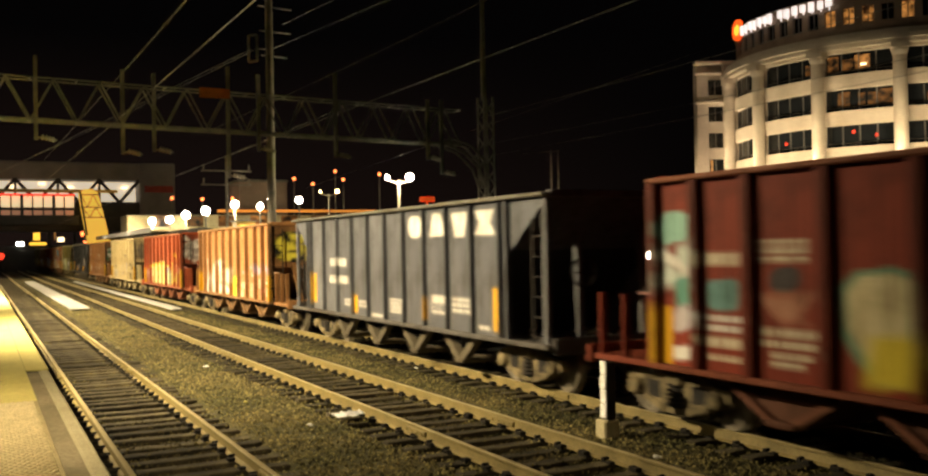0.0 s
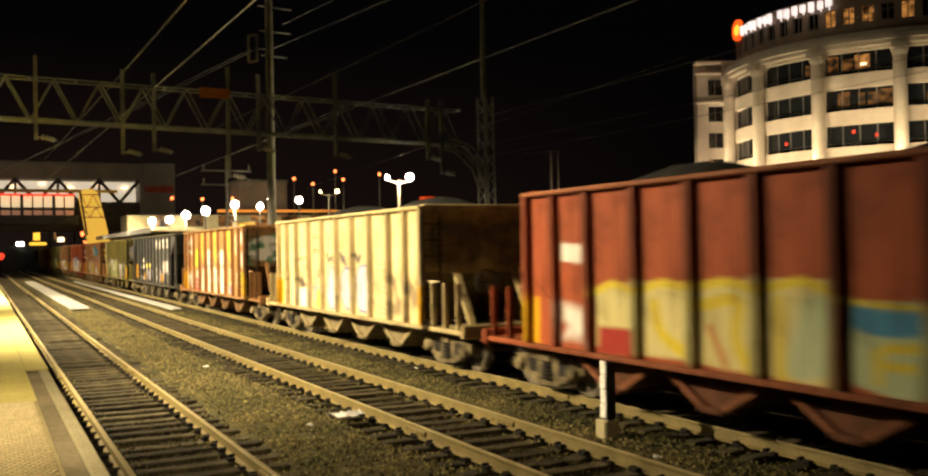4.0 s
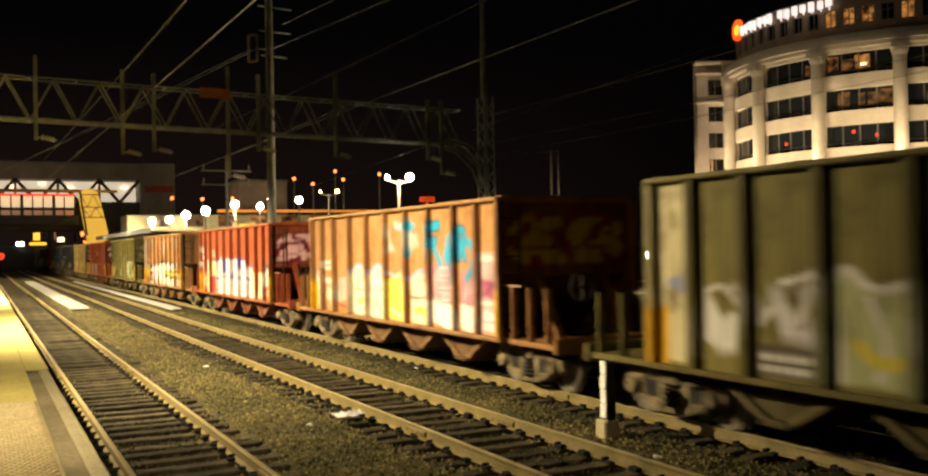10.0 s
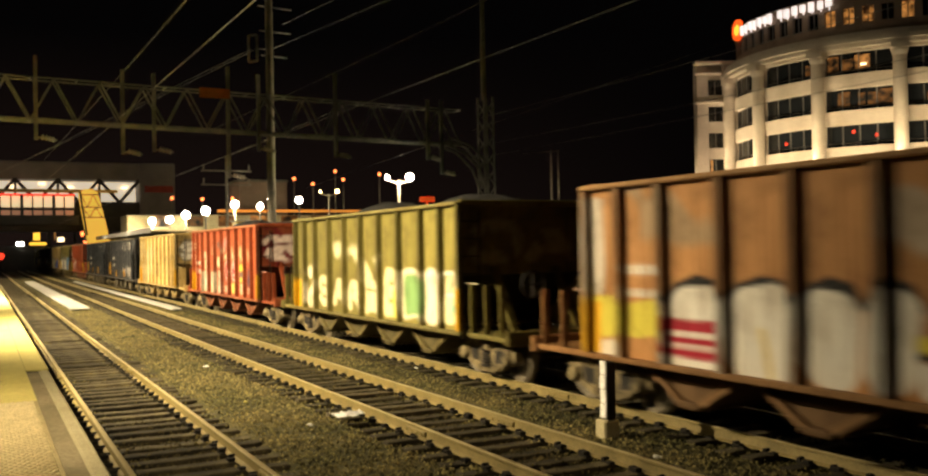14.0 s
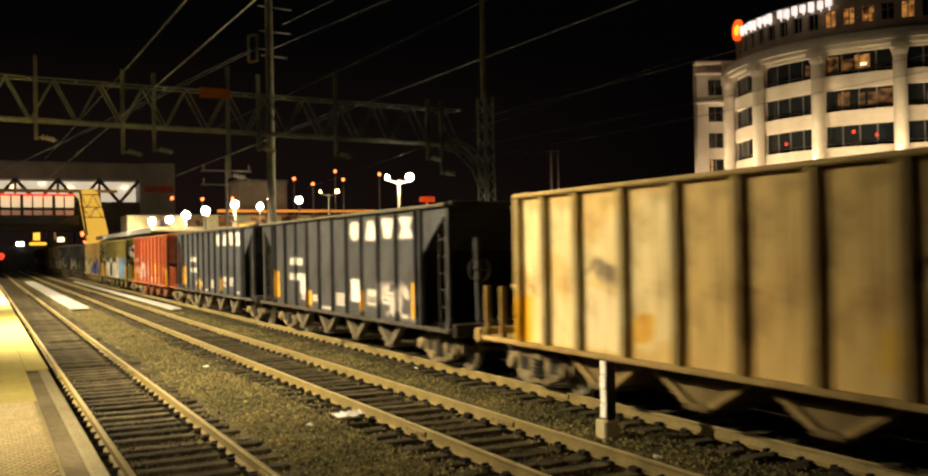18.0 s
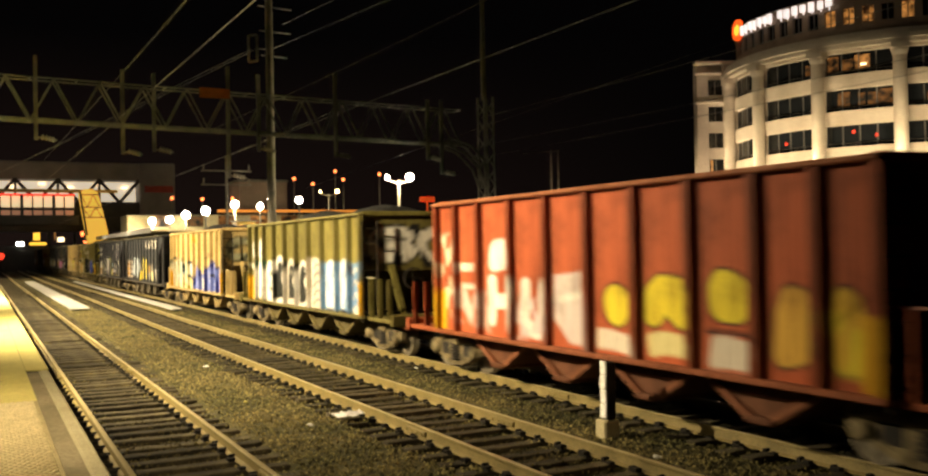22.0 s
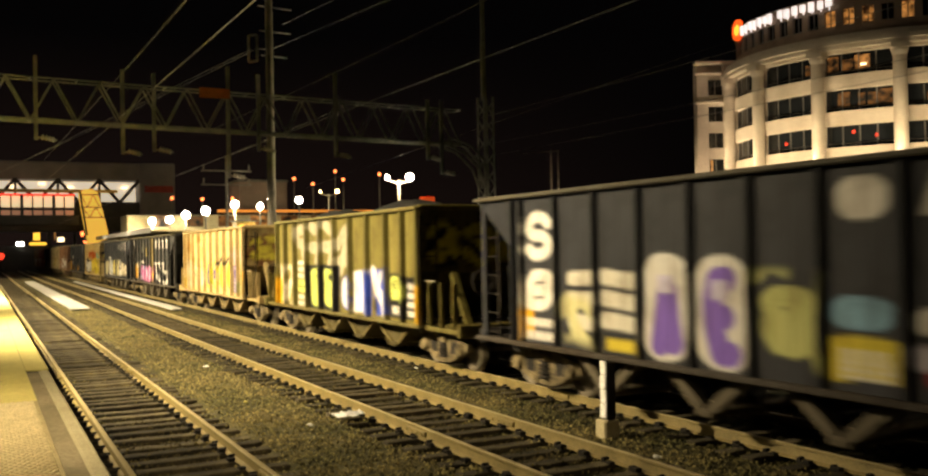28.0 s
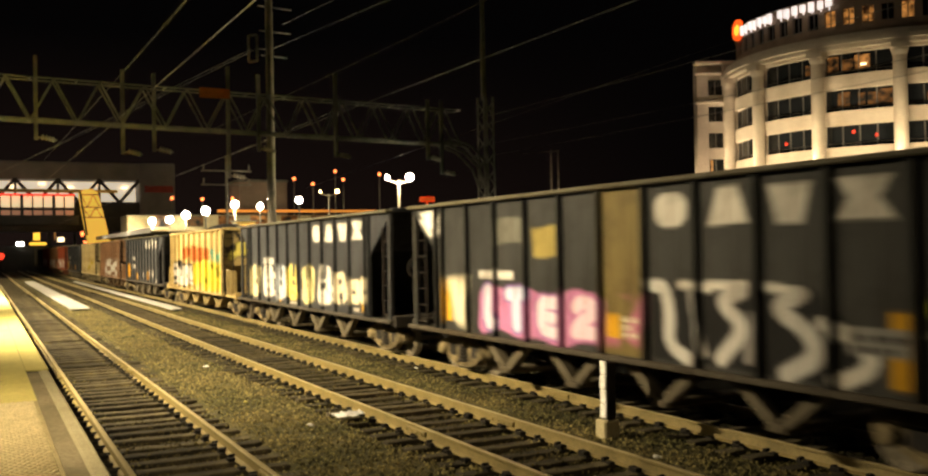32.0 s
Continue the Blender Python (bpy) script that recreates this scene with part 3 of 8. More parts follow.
    span((9.58, 55.00, 6.91), (26.57, 70.00, 14.38), 0.1, 0.012)
    # feeders above the near tracks
    span((4.4, 89.5, 8.5), (4.4, -12, 6.75), 0.12, 0.012, "bright feeder wire above the near tracks")
    span((4.4, 89.5, 8.5), (4.4, 165, 9.5), 0.1, 0.014)
    span((4.4, 78.0, 9.9), (4.4, -12, 8.0), 0.1, 0.011, "thin feeder wire above the near tracks")
    # lines to and from the tall pole
    span((2.8, 160, 15.72), (16.0, 60, 15.75), 0.3, 0.016)
    span((17.2, 60, 15.9), (14.6, 0, 9.9), 0.0, 0.013)
    span((17.8, 60, 17.5), (14.0, 0, 10.6), 0.0, 0.009)
    span((20, 62.5, 6.95), (20, 0, 9.6), 0.0, 0.009)
    span((26, 48, 7.9), (26, -10, 8.2), 0.2, 0.013)
    span((26, 48, 8.6), (26, -10, 8.5), 0.2, 0.013)
    span((26, 48, 10.2), (26, -10, 10.4), 0.2, 0.013)


# ---- far station ----
def build_bridge():
    b = thing("footbridge", "enclosed grey station footbridge with lit glazing across the tracks", "footbridge", (0, 165, 0))
    part("roof", Shape().slab(5, 0, 16.05, 38, 6, 2.9, 0.2), BRIDGE_GREY, b)
    part("lit_glazing", Shape().box(-14, 23.4, 1.0, 1.2, 11.2, 14.6), CONCOURSE, b, "brightly lit glazing of the walkway")
    part("floor_girder", Shape().slab(5, 0, 7.6, 38, 6, 2.4, 0.2), BRIDGE_DARK, b)
    part("lower_fascia", Shape().slab(5, -3.2, 9.7, 38, 0.4, 2.2, 0.1), BRIDGE_DARK, b)
    truss = Shape()
    for i in range(6):
        x0 = -13.5 + i * 6.15
        truss.bar((x0, -2.8, 14.7), (x0 + 3.1, -2.8, 11.0), 0.5)
        truss.bar((x0 + 6.2, -2.8, 14.7), (x0 + 3.1, -2.8, 11.0), 0.5)
        truss.bar((x0, -2.8, 10.8), (x0, -2.8, 14.8), 0.4)
    truss.bar((-14, -2.8, 10.8), (24, -2.8, 10.8), 0.6)
    part("truss", truss, BRIDGE_DARK, b)
    for i in range(9):
        part("ceiling_lamp", Shape().slab(-12 + i * 4.2, 0.8, 13.7 + 0.5 * (i % 2), 0.9, 0.2, 0.3, 0.05), LIT_CEILING, b)
    part("tower", Shape().slab(26.2, 0, 8.7, 5.6, 8, 17.6, 0.2), BRIDGE_GREY, b, "grey clad stair tower")
    part("tower_stripe", Shape().slab(26.4, -4.05, 13.2, 4.6, 0.12, 1.1, 0.02), RED_STRIPE, b, "red painted stripe on the tower")
    w = thing("canopy_walkway", "lower glazed walkway with warm lights beside the footbridge", "walkway", (0, 150, 0))
    part("lit_glazing", Shape().box(-12, 12.6, 0.5, 0.7, 9.6, 11.4), glow("warm_lit_glazing", (1.0, 0.76, 0.42), 0.75), w)
    part("red_band", Shape().slab(0.3, 0.3, 11.45, 24.6, 0.3, 0.3, 0.05), LAMP_RED, w, "red lit strip above the glazing")
    part("yellow_beam", Shape().slab(3, -0.2, 12.05, 31, 0.6, 0.45, 0.1), YELLOW_TUBE, w, "yellow roof beam")
    part("deck", Shape().slab(0.4, 0, 7.7, 25, 3, 1.5, 0.1), BRIDGE_DARK, w)
    part("lower_glazing", Shape().box(-12, 12.4, 0.2, 0.4, 8.5, 9.2), glow("dim_lit_glazing", (1.0, 0.5, 0.3), 0.16), w)
    for i in range(18):
        part("mullion", Shape().bar((-11.6 + i * 1.42, 0.2, 8.4), (-11.6 + i * 1.42, 0.2, 11.5), 0.2 if i % 3 else 0.42), BRIDGE_DARK, w)
    part("handrail", Shape().bar((-12, -1.2, 9.45), (15.6, -1.2, 9.45), 0.22), BRIDGE_DARK, w)
    e = thing("yellow_stair", "yellow backlit enclosed stair descending from the walkway", "stair enclosure", (0, 146, 0))
    out = [(12.9, 11.6), (13.5, 12.1), (14.5, 12.15), (15.3, 11.7), (15.8, 9.8), (16.6, 6.2), (17.9, BED), (14.9, BED), (13.9, 5.4), (13.2, 9.4)]
    s = Shape()
    v = [(x, 0, z) for x, z in out] + [(x, 3, z) for x, z in out]
    n = len(out)
    s.add(v, [tuple(range(n)), tuple(range(2 * n - 1, n - 1, -1))] + [(i, n + i, n + (i + 1) % n, (i + 1) % n) for i in range(n)])
    part("enclosure", s, glow("backlit_yellow_panel", (1.0, 0.55, 0.07), 0.72), e, "backlit yellow panels")
    fr = Shape()
    for z, x0, x1 in ((9.5, 12.4, 16.2), (8.0, 13.2, 16.2), (11.3, 13.0, 15.5)):
        fr.bar((x0, -0.1, z), (x1, -0.1, z), 0.13)
    for x0, x1, z0, z1 in ((13.0, 13.9, 11.3, 9.5), (13.9, 14.7, 9.5, 11.3), (14.7, 15.5, 11.3, 9.5), (13.2, 14.2, 9.5, 8.0), (14.2, 15.0, 8.0, 9.5), (15.0, 15.9, 9.5, 8.0)):
        fr.bar((x0, -0.1, z0), (x1, -0.1, z1), 0.09)
    fr.bar((12.9, -0.1, 11.7), (13.8, -0.1, 5.4), 0.25).bar((15.9, -0.1, 9.8), (16.7, -0.1, 6.0), 0.14)
    part("frame", fr, BRIDGE_DARK, e, "dark steel bracing")
    s = thing("station_building", "low dark station building with small lit openings behind the far tracks", "station building", (0, 186, 0))
    part("wall", Shape().slab(12, 0, 1.9, 46, 3, 5, 0.1), BRIDGE_DARK, s)
    for x, z, w2, h, c in ((9.0, 6.0, 1.1, 1.4, SIGN_YELLOW), (9.2, 4.7, 2.8, 0.5, SIGN_YELLOW), (6.3, 4.7, 1.2, 0.5, LAMP_WHITE), (13.0, 5.4, 1.1, 0.8, LIT_CEILING), (12.0, 6.1, 0.3, 1.6, LIT_ORANGE), (7.6, 7.2, 0.35, 0.4, LAMP_WHITE), (13.4, 7.2, 0.45, 0.45, LAMP_WHITE), (10.4, 7.2, 0.25, 0.25, LAMP_WARM), (16.6, 6.6, 0.5, 1.2, LAMP_ORANGE), (17.2, 5.0, 0.8, 0.5, LAMP_ORANGE)):
        part("lit_opening", Shape().slab(x, -1.7, z, w2, 0.2, h, 0.05), c, s, "glowing lit opening")
    for x in (2.5, 11.0, 15.3, 18.5):
        part("column", Shape().bar((x, -2.2, BED), (x, -2.2, 9.0), 0.5), BRIDGE_DARK, s)
    r = thing("tail_signal", "small red signal lamp beside the far track", "signal", (2.6, 150, 0))
    part("post", Shape().tube((0, 0, BED), (0, 0, 2.2), 0.08, n=8), STEEL_DARK, r)
    part("lens", Shape().lathe([(0.001, -0.5), (0.42, -0.35), (0.5, 0), (0.42, 0.35), (0.001, 0.5)], 10, Matrix.Translation((0, -0.2, 2.6))), LAMP_RED, r, "glowing red lens")
    c = thing("platform_canopy", "long pale canopy over the far island platform", "canopy", (17.4, 108, 0), "")
    part("roof", Shape().slab(0, 22, 4.9, 4.6, 66, 0.22, 0.06), CONCRETE, c)
    part("fascia", Shape().slab(-2.35, 22, 4.95, 0.1, 66, 0.5, 0.02), WHITE, c, "white canopy fascia")
    for i in range(8):
        part("column", Shape().bar((0, -8 + i * 8.5, BED), (0, -8 + i * 8.5, 4.8), 0.25), GALV, c)
    for x, y, z in ((17.4, 112, 6.2), (17.4, 135, 6.4)):
        lamp("canopy_light", "POINT", (x - 3.2, y, z), 300, WARM, 0.3)


# ---- lamps beyond the train ----
YARD_ROW = ((18.5, 118, 6.6, 0.46), (19.5, 112, 6.6, 0.42), (20.2, 106, 6.9, 0.45), (21.1, 100, 7.1, 0.46), (22.7, 94, 7.5, 0.4), (24.2, 90, 7.1, 0.34), (24.15, 86, 7.6, 0.36), (25.6, 82, 7.3, 0.34))
TWIN_LAMP = (25.9, 60.0, 7.7)
TWIN_FAR = (31.2, 90.0, 8.6)
ORANGE_LAMPS = ((39.9, 130, 13.0), (46.1, 130, 14.2), (53.0, 130, 13.9), (42.7, 130, 12.3), (47.3, 130, 13.0), (23.0, 130, 10.1), (27.0, 130, 10.0), (31.1, 130, 10.1))

def lens_ball(r):
    return Shape().lathe([(0.001, -r), (r * 0.7, -r * 0.7), (r, 0), (r * 0.7, r * 0.7), (0.001, r)], 12)


def build_far_lamps():
    def post_lamp(name, label, x, y, z, r, mat, twin=0.0, light=0):
        q = thing(name, label, "street lamp", (x, y, BED), "lamps beyond the train")
        part("pole", Shape().tube((0, 0, 0), (0, 0, z - 0.1), 0.11, 0.09, 8), GALV, q)
        for dx in ((-twin, twin) if twin else (0,)):
            if twin:
                part("arm", Shape().bar((0, 0, z - 0.3), (dx, 0, z - 0.1), 0.09), GALV, q)
            part("lamp_globe", lens_ball(r * (0.7 if dx < 0 else 1.15 if dx > 0 else 1.0)), mat, q, "glowing lamp head", at=(dx, 0, z + (0.16 if dx > 0 else 0.1)))
        if light:
            lamp("yard_light", "POINT", (x, y - 0.8, z + BED), light, WARM, 0.4)

    # a row of yard lamps beside the far platform
    for i, (x, y, z, r) in enumerate(YARD_ROW):
        post_lamp("yard_lamp", "bright white yard lamp on a pole beyond the train", x, y, z, r, LAMP_WHITE, 0, 5000 if i % 2 == 0 else 0)
    post_lamp("twin_street_lamp", "white twin-headed street lamp beyond the train", *TWIN_LAMP, 0.25, LAMP_WHITE, 0.85, 3000)
    post_lamp("twin_street_lamp", "grey twin-headed street lamp beyond the train", *TWIN_FAR, 0.17, LAMP_WARM, 0.9)
    for x, y, z in ORANGE_LAMPS:
        post_lamp("orange_street_lamp", "orange sodium street lamp far beyond the train", x, y, z, 0.24, LAMP_ORANGE)
    depot = thing("depot_building", "tall plain brown building behind the yard lamps", "building", (35.2, 132, 0))
    part("wall", Shape().slab(0, 0, 6.1, 6.8, 6, 12.6, 0.1), ATTIC, depot)
    part("parapet", Shape().slab(0, 0, 12.45, 7.1, 6.3, 0.35, 0.08), CONCRETE_DIRT, depot)
    kiosk = thing("yellow_kiosk", "small yellow lit kiosk beside the yard lamps", "kiosk", (23.1, 92, BED))
    part("body", Shape().slab(0, 0, 2.9, 1.9, 1.8, 5.8, 0.1), YELLOW_TUBE, kiosk)
    part("lit_panel", Shape().slab(0, -0.93, 4.7, 1.3, 0.05, 1.5, 0.03), glow("yellow_lit_panel", (1.0, 0.6, 0.08), 0.9), kiosk, "glowing yellow panel")
    part("roof", Shape().slab(0, 0, 5.85, 2.3, 2.2, 0.12, 0.03), GALV, kiosk)
    low = thing("car_park", "pale low station car park wall lit by yard lamps", "building", (34, 124, 0))
    part("wall", Shape().slab(0, 0, 3.6, 36, 6, 7.6, 0.1), CONCRETE, low)
    part("parapet_light", Shape().slab(4, -3.1, 7.9, 22, 0.15, 0.35, 0.03), glow("orange_parapet_glow", (1.0, 0.36, 0.06), 0.4), low, "orange lit parapet strip")
    part("warning_lamp", Shape().slab(22.5, -3.2, 9.6, 2.4, 0.4, 0.7, 0.3).bar((22.5, -3.2, 0), (22.5, -3.2, 9.3), 0.2), glow("dim_orange_lamp", (1.0, 0.14, 0.02), 0.22), low, "orange lamp panel")
    for i in range(7):
        part("lit_bay", Shape().slab(-14 + i * 4.1, -3.05, 6.6, 2.2, 0.1, 1.4, 0.02), (LIT_ORANGE, DIM_ORANGE, DIM_ORANGE)[i % 3], low, "lit bay of the car park")


# ---- office building ----
DRUM = Vector((116.5, 90.7, 0))
STREET_Z = -3.6
ROWS = ((10.2, 12.5), (14.3, 17.0), (18.8, 21.5), (23.3, 26.0))


def drum_point(r, deg, z):
    a = radians(deg)
    return Vector((r * math.cos(a), r * math.sin(a), z))


def ring(s, r0, r1, z0, z1, a0, a1, step=3.0):
    """A curved band between two radii, two heights and two angles."""
    n = max(1, int(round((a1 - a0) / step)))
    v = []
    for i in range(n + 1):
        a = a0 + (a1 - a0) * i / n
        v += [drum_point(r0, a, z0), drum_point(r1, a, z0), drum_point(r1, a, z1), drum_point(r0, a, z1)]
    f = [(0, 1, 2, 3), (4 * n + 3, 4 * n + 2, 4 * n + 1, 4 * n)]
    for i in range(n):
        for k in range(4):
            f.append((4 * i + k, 4 * i + 4 + k, 4 * i + 4 + (k + 1) % 4, 4 * i + (k + 1) % 4))
    return s.add(v, f)


def build_office():
    b = thing("office_building", "cream stone office building with a columned round front, floodlit at night", "office building", tuple(DRUM))
    R = 22.6
    A0, A1 = 100, 275
    zs = [9.7] + [z for r in ROWS for z in r] + [26.4]
    for k in range(0, len(zs), 2):
        part("spandrel", ring(Shape(), R - 0.8, R, zs[k], zs[k + 1], A0, A1), FACADE, b)
    part("cornice", ring(ring(ring(Shape(), R - 1, R + 0.9, 26.4, 26.9, A0, A1), R - 1, R + 1.4, 26.9, 27.5, A0, A1), R - 1, R + 0.8, 27.5, 28.2, A0, A1), FACADE, b, "projecting stone cornice")
    part("ledge", ring(ring(Shape(), R - 1, R + 1.6, 9.0, 9.4, A0, A1), R - 1, R + 1.1, 9.4, 9.72, A0, A1), FACADE, b, "projecting stone ledge")
    part("attic_wall", ring(ring(Shape(), R - 2.6, R - 0.9, 28.2, 29.7, A0, A1), R - 2.6, R - 0.9, 31.7, 33.0, A0, A1), ATTIC, b)
    part("attic_cap", ring(Shape(), R - 3, R - 0.5, 33.0, 33.4, A0, A1), ATTIC, b)
    part("roof", Shape().lathe([(0.01, 33.1), (R - 2.5, 33.1), (R - 2.5, 32.8), (0.01, 32.8)], 48), BRIDGE_DARK, b)
    part("core_wall", Shape().lathe([(R - 6, STREET_Z), (R - 6, 33.0)], 48), ATTIC, b)
    # base storeys with openings between piers
    part("base_band", ring(ring(ring(Shape(), R - 0.8, R + 0.6, 7.9, 9.05, A0, A1), R - 0.8, R + 0.6, 3.3, 5.6, A0, A1), R - 0.8, R + 0.8, STREET_Z, -2.7, A0, A1), FACADE, b)
    cols = [147.4 + 24 * i for i in range(-1, 6)]
    rng = random.Random(5)
    pane = GLASS
    for i, a in enumerate(cols):
        if not A0 < a < A1:
            continue
        c = drum_point(R + 0.55, a, 0)
        col = Shape()
        col.lathe([(1.0, 9.7), (1.0, 10.2), (0.86, 10.35), (0.84, 10.6), (0.78, 24.9), (0.86, 25.1), (0.95, 25.4), (0.95, 26.4)], 20, Matrix.Translation(c))
        part("column", col, FACADE, b)
        part("capital", Shape().box(-1.0, 1.0, -1.0, 1.0, 25.7, 26.38, Matrix.Translation(drum_point(R + 0.55, a, 0)) @ pose(0, 0, 0, 0, 0, a)), FACADE, b)
    for i in range(len(cols) - 1):
        a0, a1 = cols[i] + 1.5, cols[i + 1] - 1.5
        if a0 < A0 or a1 > A1:
            continue
        for k, (z0, z1) in enumerate(ROWS):
            w = part("window", ring(Shape(), R - 0.62, R - 0.55, z0, z1, a0, a1, 4), pane, b)
            for j in range(5):
                aj = a0 + (a1 - a0) * j / 4
                part("mullion", Shape().bar(drum_point(R - 0.5, aj, z0), drum_point(R - 0.5, aj, z1), 0.10), MULLION, w)
            part("transom", ring(Shape(), R - 0.54, R - 0.46, z0 + 0.42, z0 + 0.5, a0, a1, 4), MULLION, w)
            part("pier", ring(Shape(), R - 0.8, R - 0.4, z0, z1, cols[i] + 0.2, a0, 2), FACADE, w)
            part("pier", ring(Shape(), R - 0.8, R - 0.4, z0, z1, a1, cols[i + 1] - 0.2, 2), FACADE, w)
            lit = {(3, 3): ((0.03, 0.2, 0), (0.24, 0.42, 0), (0.44, 0.66, 2)), (3, 2): ((0.18, 0.36, 0), (0.48, 0.74, 0), (0.76, 0.97, 0)), (3, 0): ((0.1, 0.5, 1), (0.55, 0.75, 2)), (2, 3): ((0.8, 0.9, 0),), (4, 2): ((0.3, 0.5, 1),)}.get((i, k), ())
            for p0, p1, level in lit:
                part("lit_room", ring(Shape(), R - 0.545, R - 0.53, z0 + 0.6, z1 - 0.25 - 0.6 * rng.random(), a0 + (a1 - a0) * p0, a0 + (a1 - a0) * p1, 4), DIM_ORANGE if level == 0 else LIT_ORANGE, w, "warm lit office behind the glass")
                am = a0 + (a1 - a0) * (p0 + p1) / 2
                if level:
                    part("ceiling_light", ring(Shape(), R - 0.525, R - 0.51, z0 + 1.0, z0 + 1.25, am - 0.5, am + 0.5 + level * 0.4, 1), LIT_CEILING, w)
        for k, (z0, z1, cuts) in enumerate(((5.6, 7.9, ((0.14, 0.23), (0.36, 0.5), (0.53, 0.66))), (-2.7, 3.3, ((0.22, 0.74),)))):
            edge = cols[i]
            for p0, p1 in cuts:
                c0, c1 = cols[i] + 24 * p0, cols[i] + 24 * p1
                part("wall", ring(Shape(), R - 0.8, R + 0.6, z0, z1, edge, c0, 2), FACADE, b)
                edge = c1
                w = part("window", ring(Shape(), R + 0.1, R + 0.16, z0, z1, c0, c1, 2), pane, b)
                n = 1 if k == 0 else 4
                bars = Shape()
                for j in range(n + 1):
                    aj = c0 + (c1 - c0) * j / n
                    bars.bar(drum_point(R + 0.2, aj, z0), drum_point(R + 0.2, aj, z1), 0.14)
                for j in range(1 if k == 0 else 4):
                    zz = z0 + (z1 - z0) * j / (1 if k == 0 else 3)
                    ring(bars, R + 0.17, R + 0.25, zz - 0.05, zz + 0.06, c0, c1, 3)
                part("glazing_frame", bars, FACADE if k else MULLION, w)
                if k:
                    part("lobby", ring(Shape(), R + 0.162, R + 0.168, z0, z0 + 0.78 * (z1 - z0), c0, c1, 2), LOBBY, w, "pale lit lobby behind the glass")
                if k == 0:
                    part("sill", ring(Shape(), R + 0.6, R + 0.8, z0 - 0.25, z0, c0 - 0.3, c1 + 0.3, 3), FACADE, w)
                if rng.random() < 0.6:
                    am = rng.uniform(c0, c1 - 1)
                    part("lit_room", ring(Shape(), R + 0.165, R + 0.175, z0 + 0.5, z0 + 1.1, am, am + 0.8, 1), LIT_ORANGE if rng.random() < 0.6 else LAMP_RED, w, "small light behind the glass")
            part("wall", ring(Shape(), R - 0.8, R + 0.6, z0, z1, edge, cols[i + 1], 2), FACADE, b)
        # attic windows
        for j in range(4):
            c0 = cols[i] + 24 * (j + 0.18) / 4
            c1 = cols[i] + 24 * (j + 0.78) / 4
            w = part("window", ring(Shape(), R - 1.3, R - 1.25, 29.7, 31.7, c0, c1, 3), LIT_ORANGE if i == 3 and j < 3 or i == 4 and j == 0 else pane, b)
            part("mullion", Shape().bar(drum_point(R - 1.2, (c0 + c1) / 2, 29.7), drum_point(R - 1.2, (c0 + c1) / 2, 31.7), 0.10), MULLION, w)
            part("pier", ring(Shape(), R - 2.6, R - 0.9, 29.7, 31.7, c1, c1 + 24 * 0.4 / 4, 3), ATTIC, w)
    # red reflections of signals in the third row, put in as small glowing patches
    for a, z in ((181.0, 15.3), (205.0, 16.0), (212, 15.4)):
        part("red_reflection", ring(Shape(), R - 0.53, R - 0.51, z, z + 0.35, a, a + 0.9, 1), LAMP_RED, b, "small red light in a window")
    # flat wing beside the drum
    wing = thing("office_wing", "flat cream stone wing of the office building", "office building", (102.6, 103.85, 0, 0, 0, -27.3))
    part("wall", Shape().box(-8.5, 4.0, 1.0, 2.6, STREET_Z, 29.2), FACADE, wing)
    part("pier", Shape().slab(-7.75, 0.55, (STREET_Z + 29.2) / 2, 1.7, 0.9, 29.2 - STREET_Z, 0.05), FACADE, wing)
    part("pier", Shape().slab(-2.0, 0.55, (STREET_Z + 29.2) / 2, 5.2, 0.9, 29.2 - STREET_Z, 0.05), FACADE, wing)
    part("cornice", Shape().slab(-2.6, 0.4, 29.4, 12.6, 1.7, 0.5, 0.1), FACADE, wing)
    part("string_course", Shape().slab(-2.6, 0.3, 27.9, 12.5, 1.3, 0.35, 0.08), FACADE, wing)
    part("string_course", Shape().slab(-2.6, 0.3, 23.6, 12.5, 1.2, 0.4, 0.08), FACADE, wing)
    part("string_course", Shape().slab(-2.6, 0.3, 8.2, 12.5, 1.2, 0.5, 0.08), FACADE, wing)
    for k in range(7):
        z0 = 1.05 + 3.93 * k
        w = part("window", Shape().slab(-5.75, 0.85, z0 + 1.2, 2.4, 0.1, 2.3, 0.01), GLASS, wing)
        part("mullion", Shape().bar((-5.75, 0.75, z0), (-5.75, 0.75, z0 + 2.3), 0.08), MULLION, w)
        part("spandrel", Shape().slab(-5.75, 0.6, z0 - 0.82, 2.4, 0.7, 1.64, 0.03), FACADE, w)
        if k == 3:
            part("lit_room", Shape().slab(-6.4, 0.78, z0 + 1.2, 0.35, 0.03, 2.0, 0.01), LIT_ORANGE, w, "lit strip behind the glass")
    part("doorway", Shape().slab(-5.75, 0.7, -1.2, 2.2, 0.3, 4.4, 0.05), LIT_ORANGE, wing, "lit orange doorway")
    # rooftop sign: one lit block for each character, and a disc
    sign = thing("rooftop_sign", "white illuminated sign blocks along the rooftop", "sign", tuple(DRUM + Vector((0, 0, 31.95))))
    a, rr = 157.0, R - 0.3
    rng2 = random.Random(8)
    for k in range(15):
        w = rng2.uniform(0.95, 1.3) if k != 7 else 0
        if k == 7:
            a += 1.4
            continue
        c = drum_point(rr, a, 0)
        s = Shape()
        m = Matrix.Translation(c) @ pose(0, 0, 0, 0, 0, a - 90)
        h = 1.2
        s.box(-w * 0.30, w * 0.30, -0.15, 0.15, 0.12 * (k % 3), h - 0.08 * (k % 2), m)
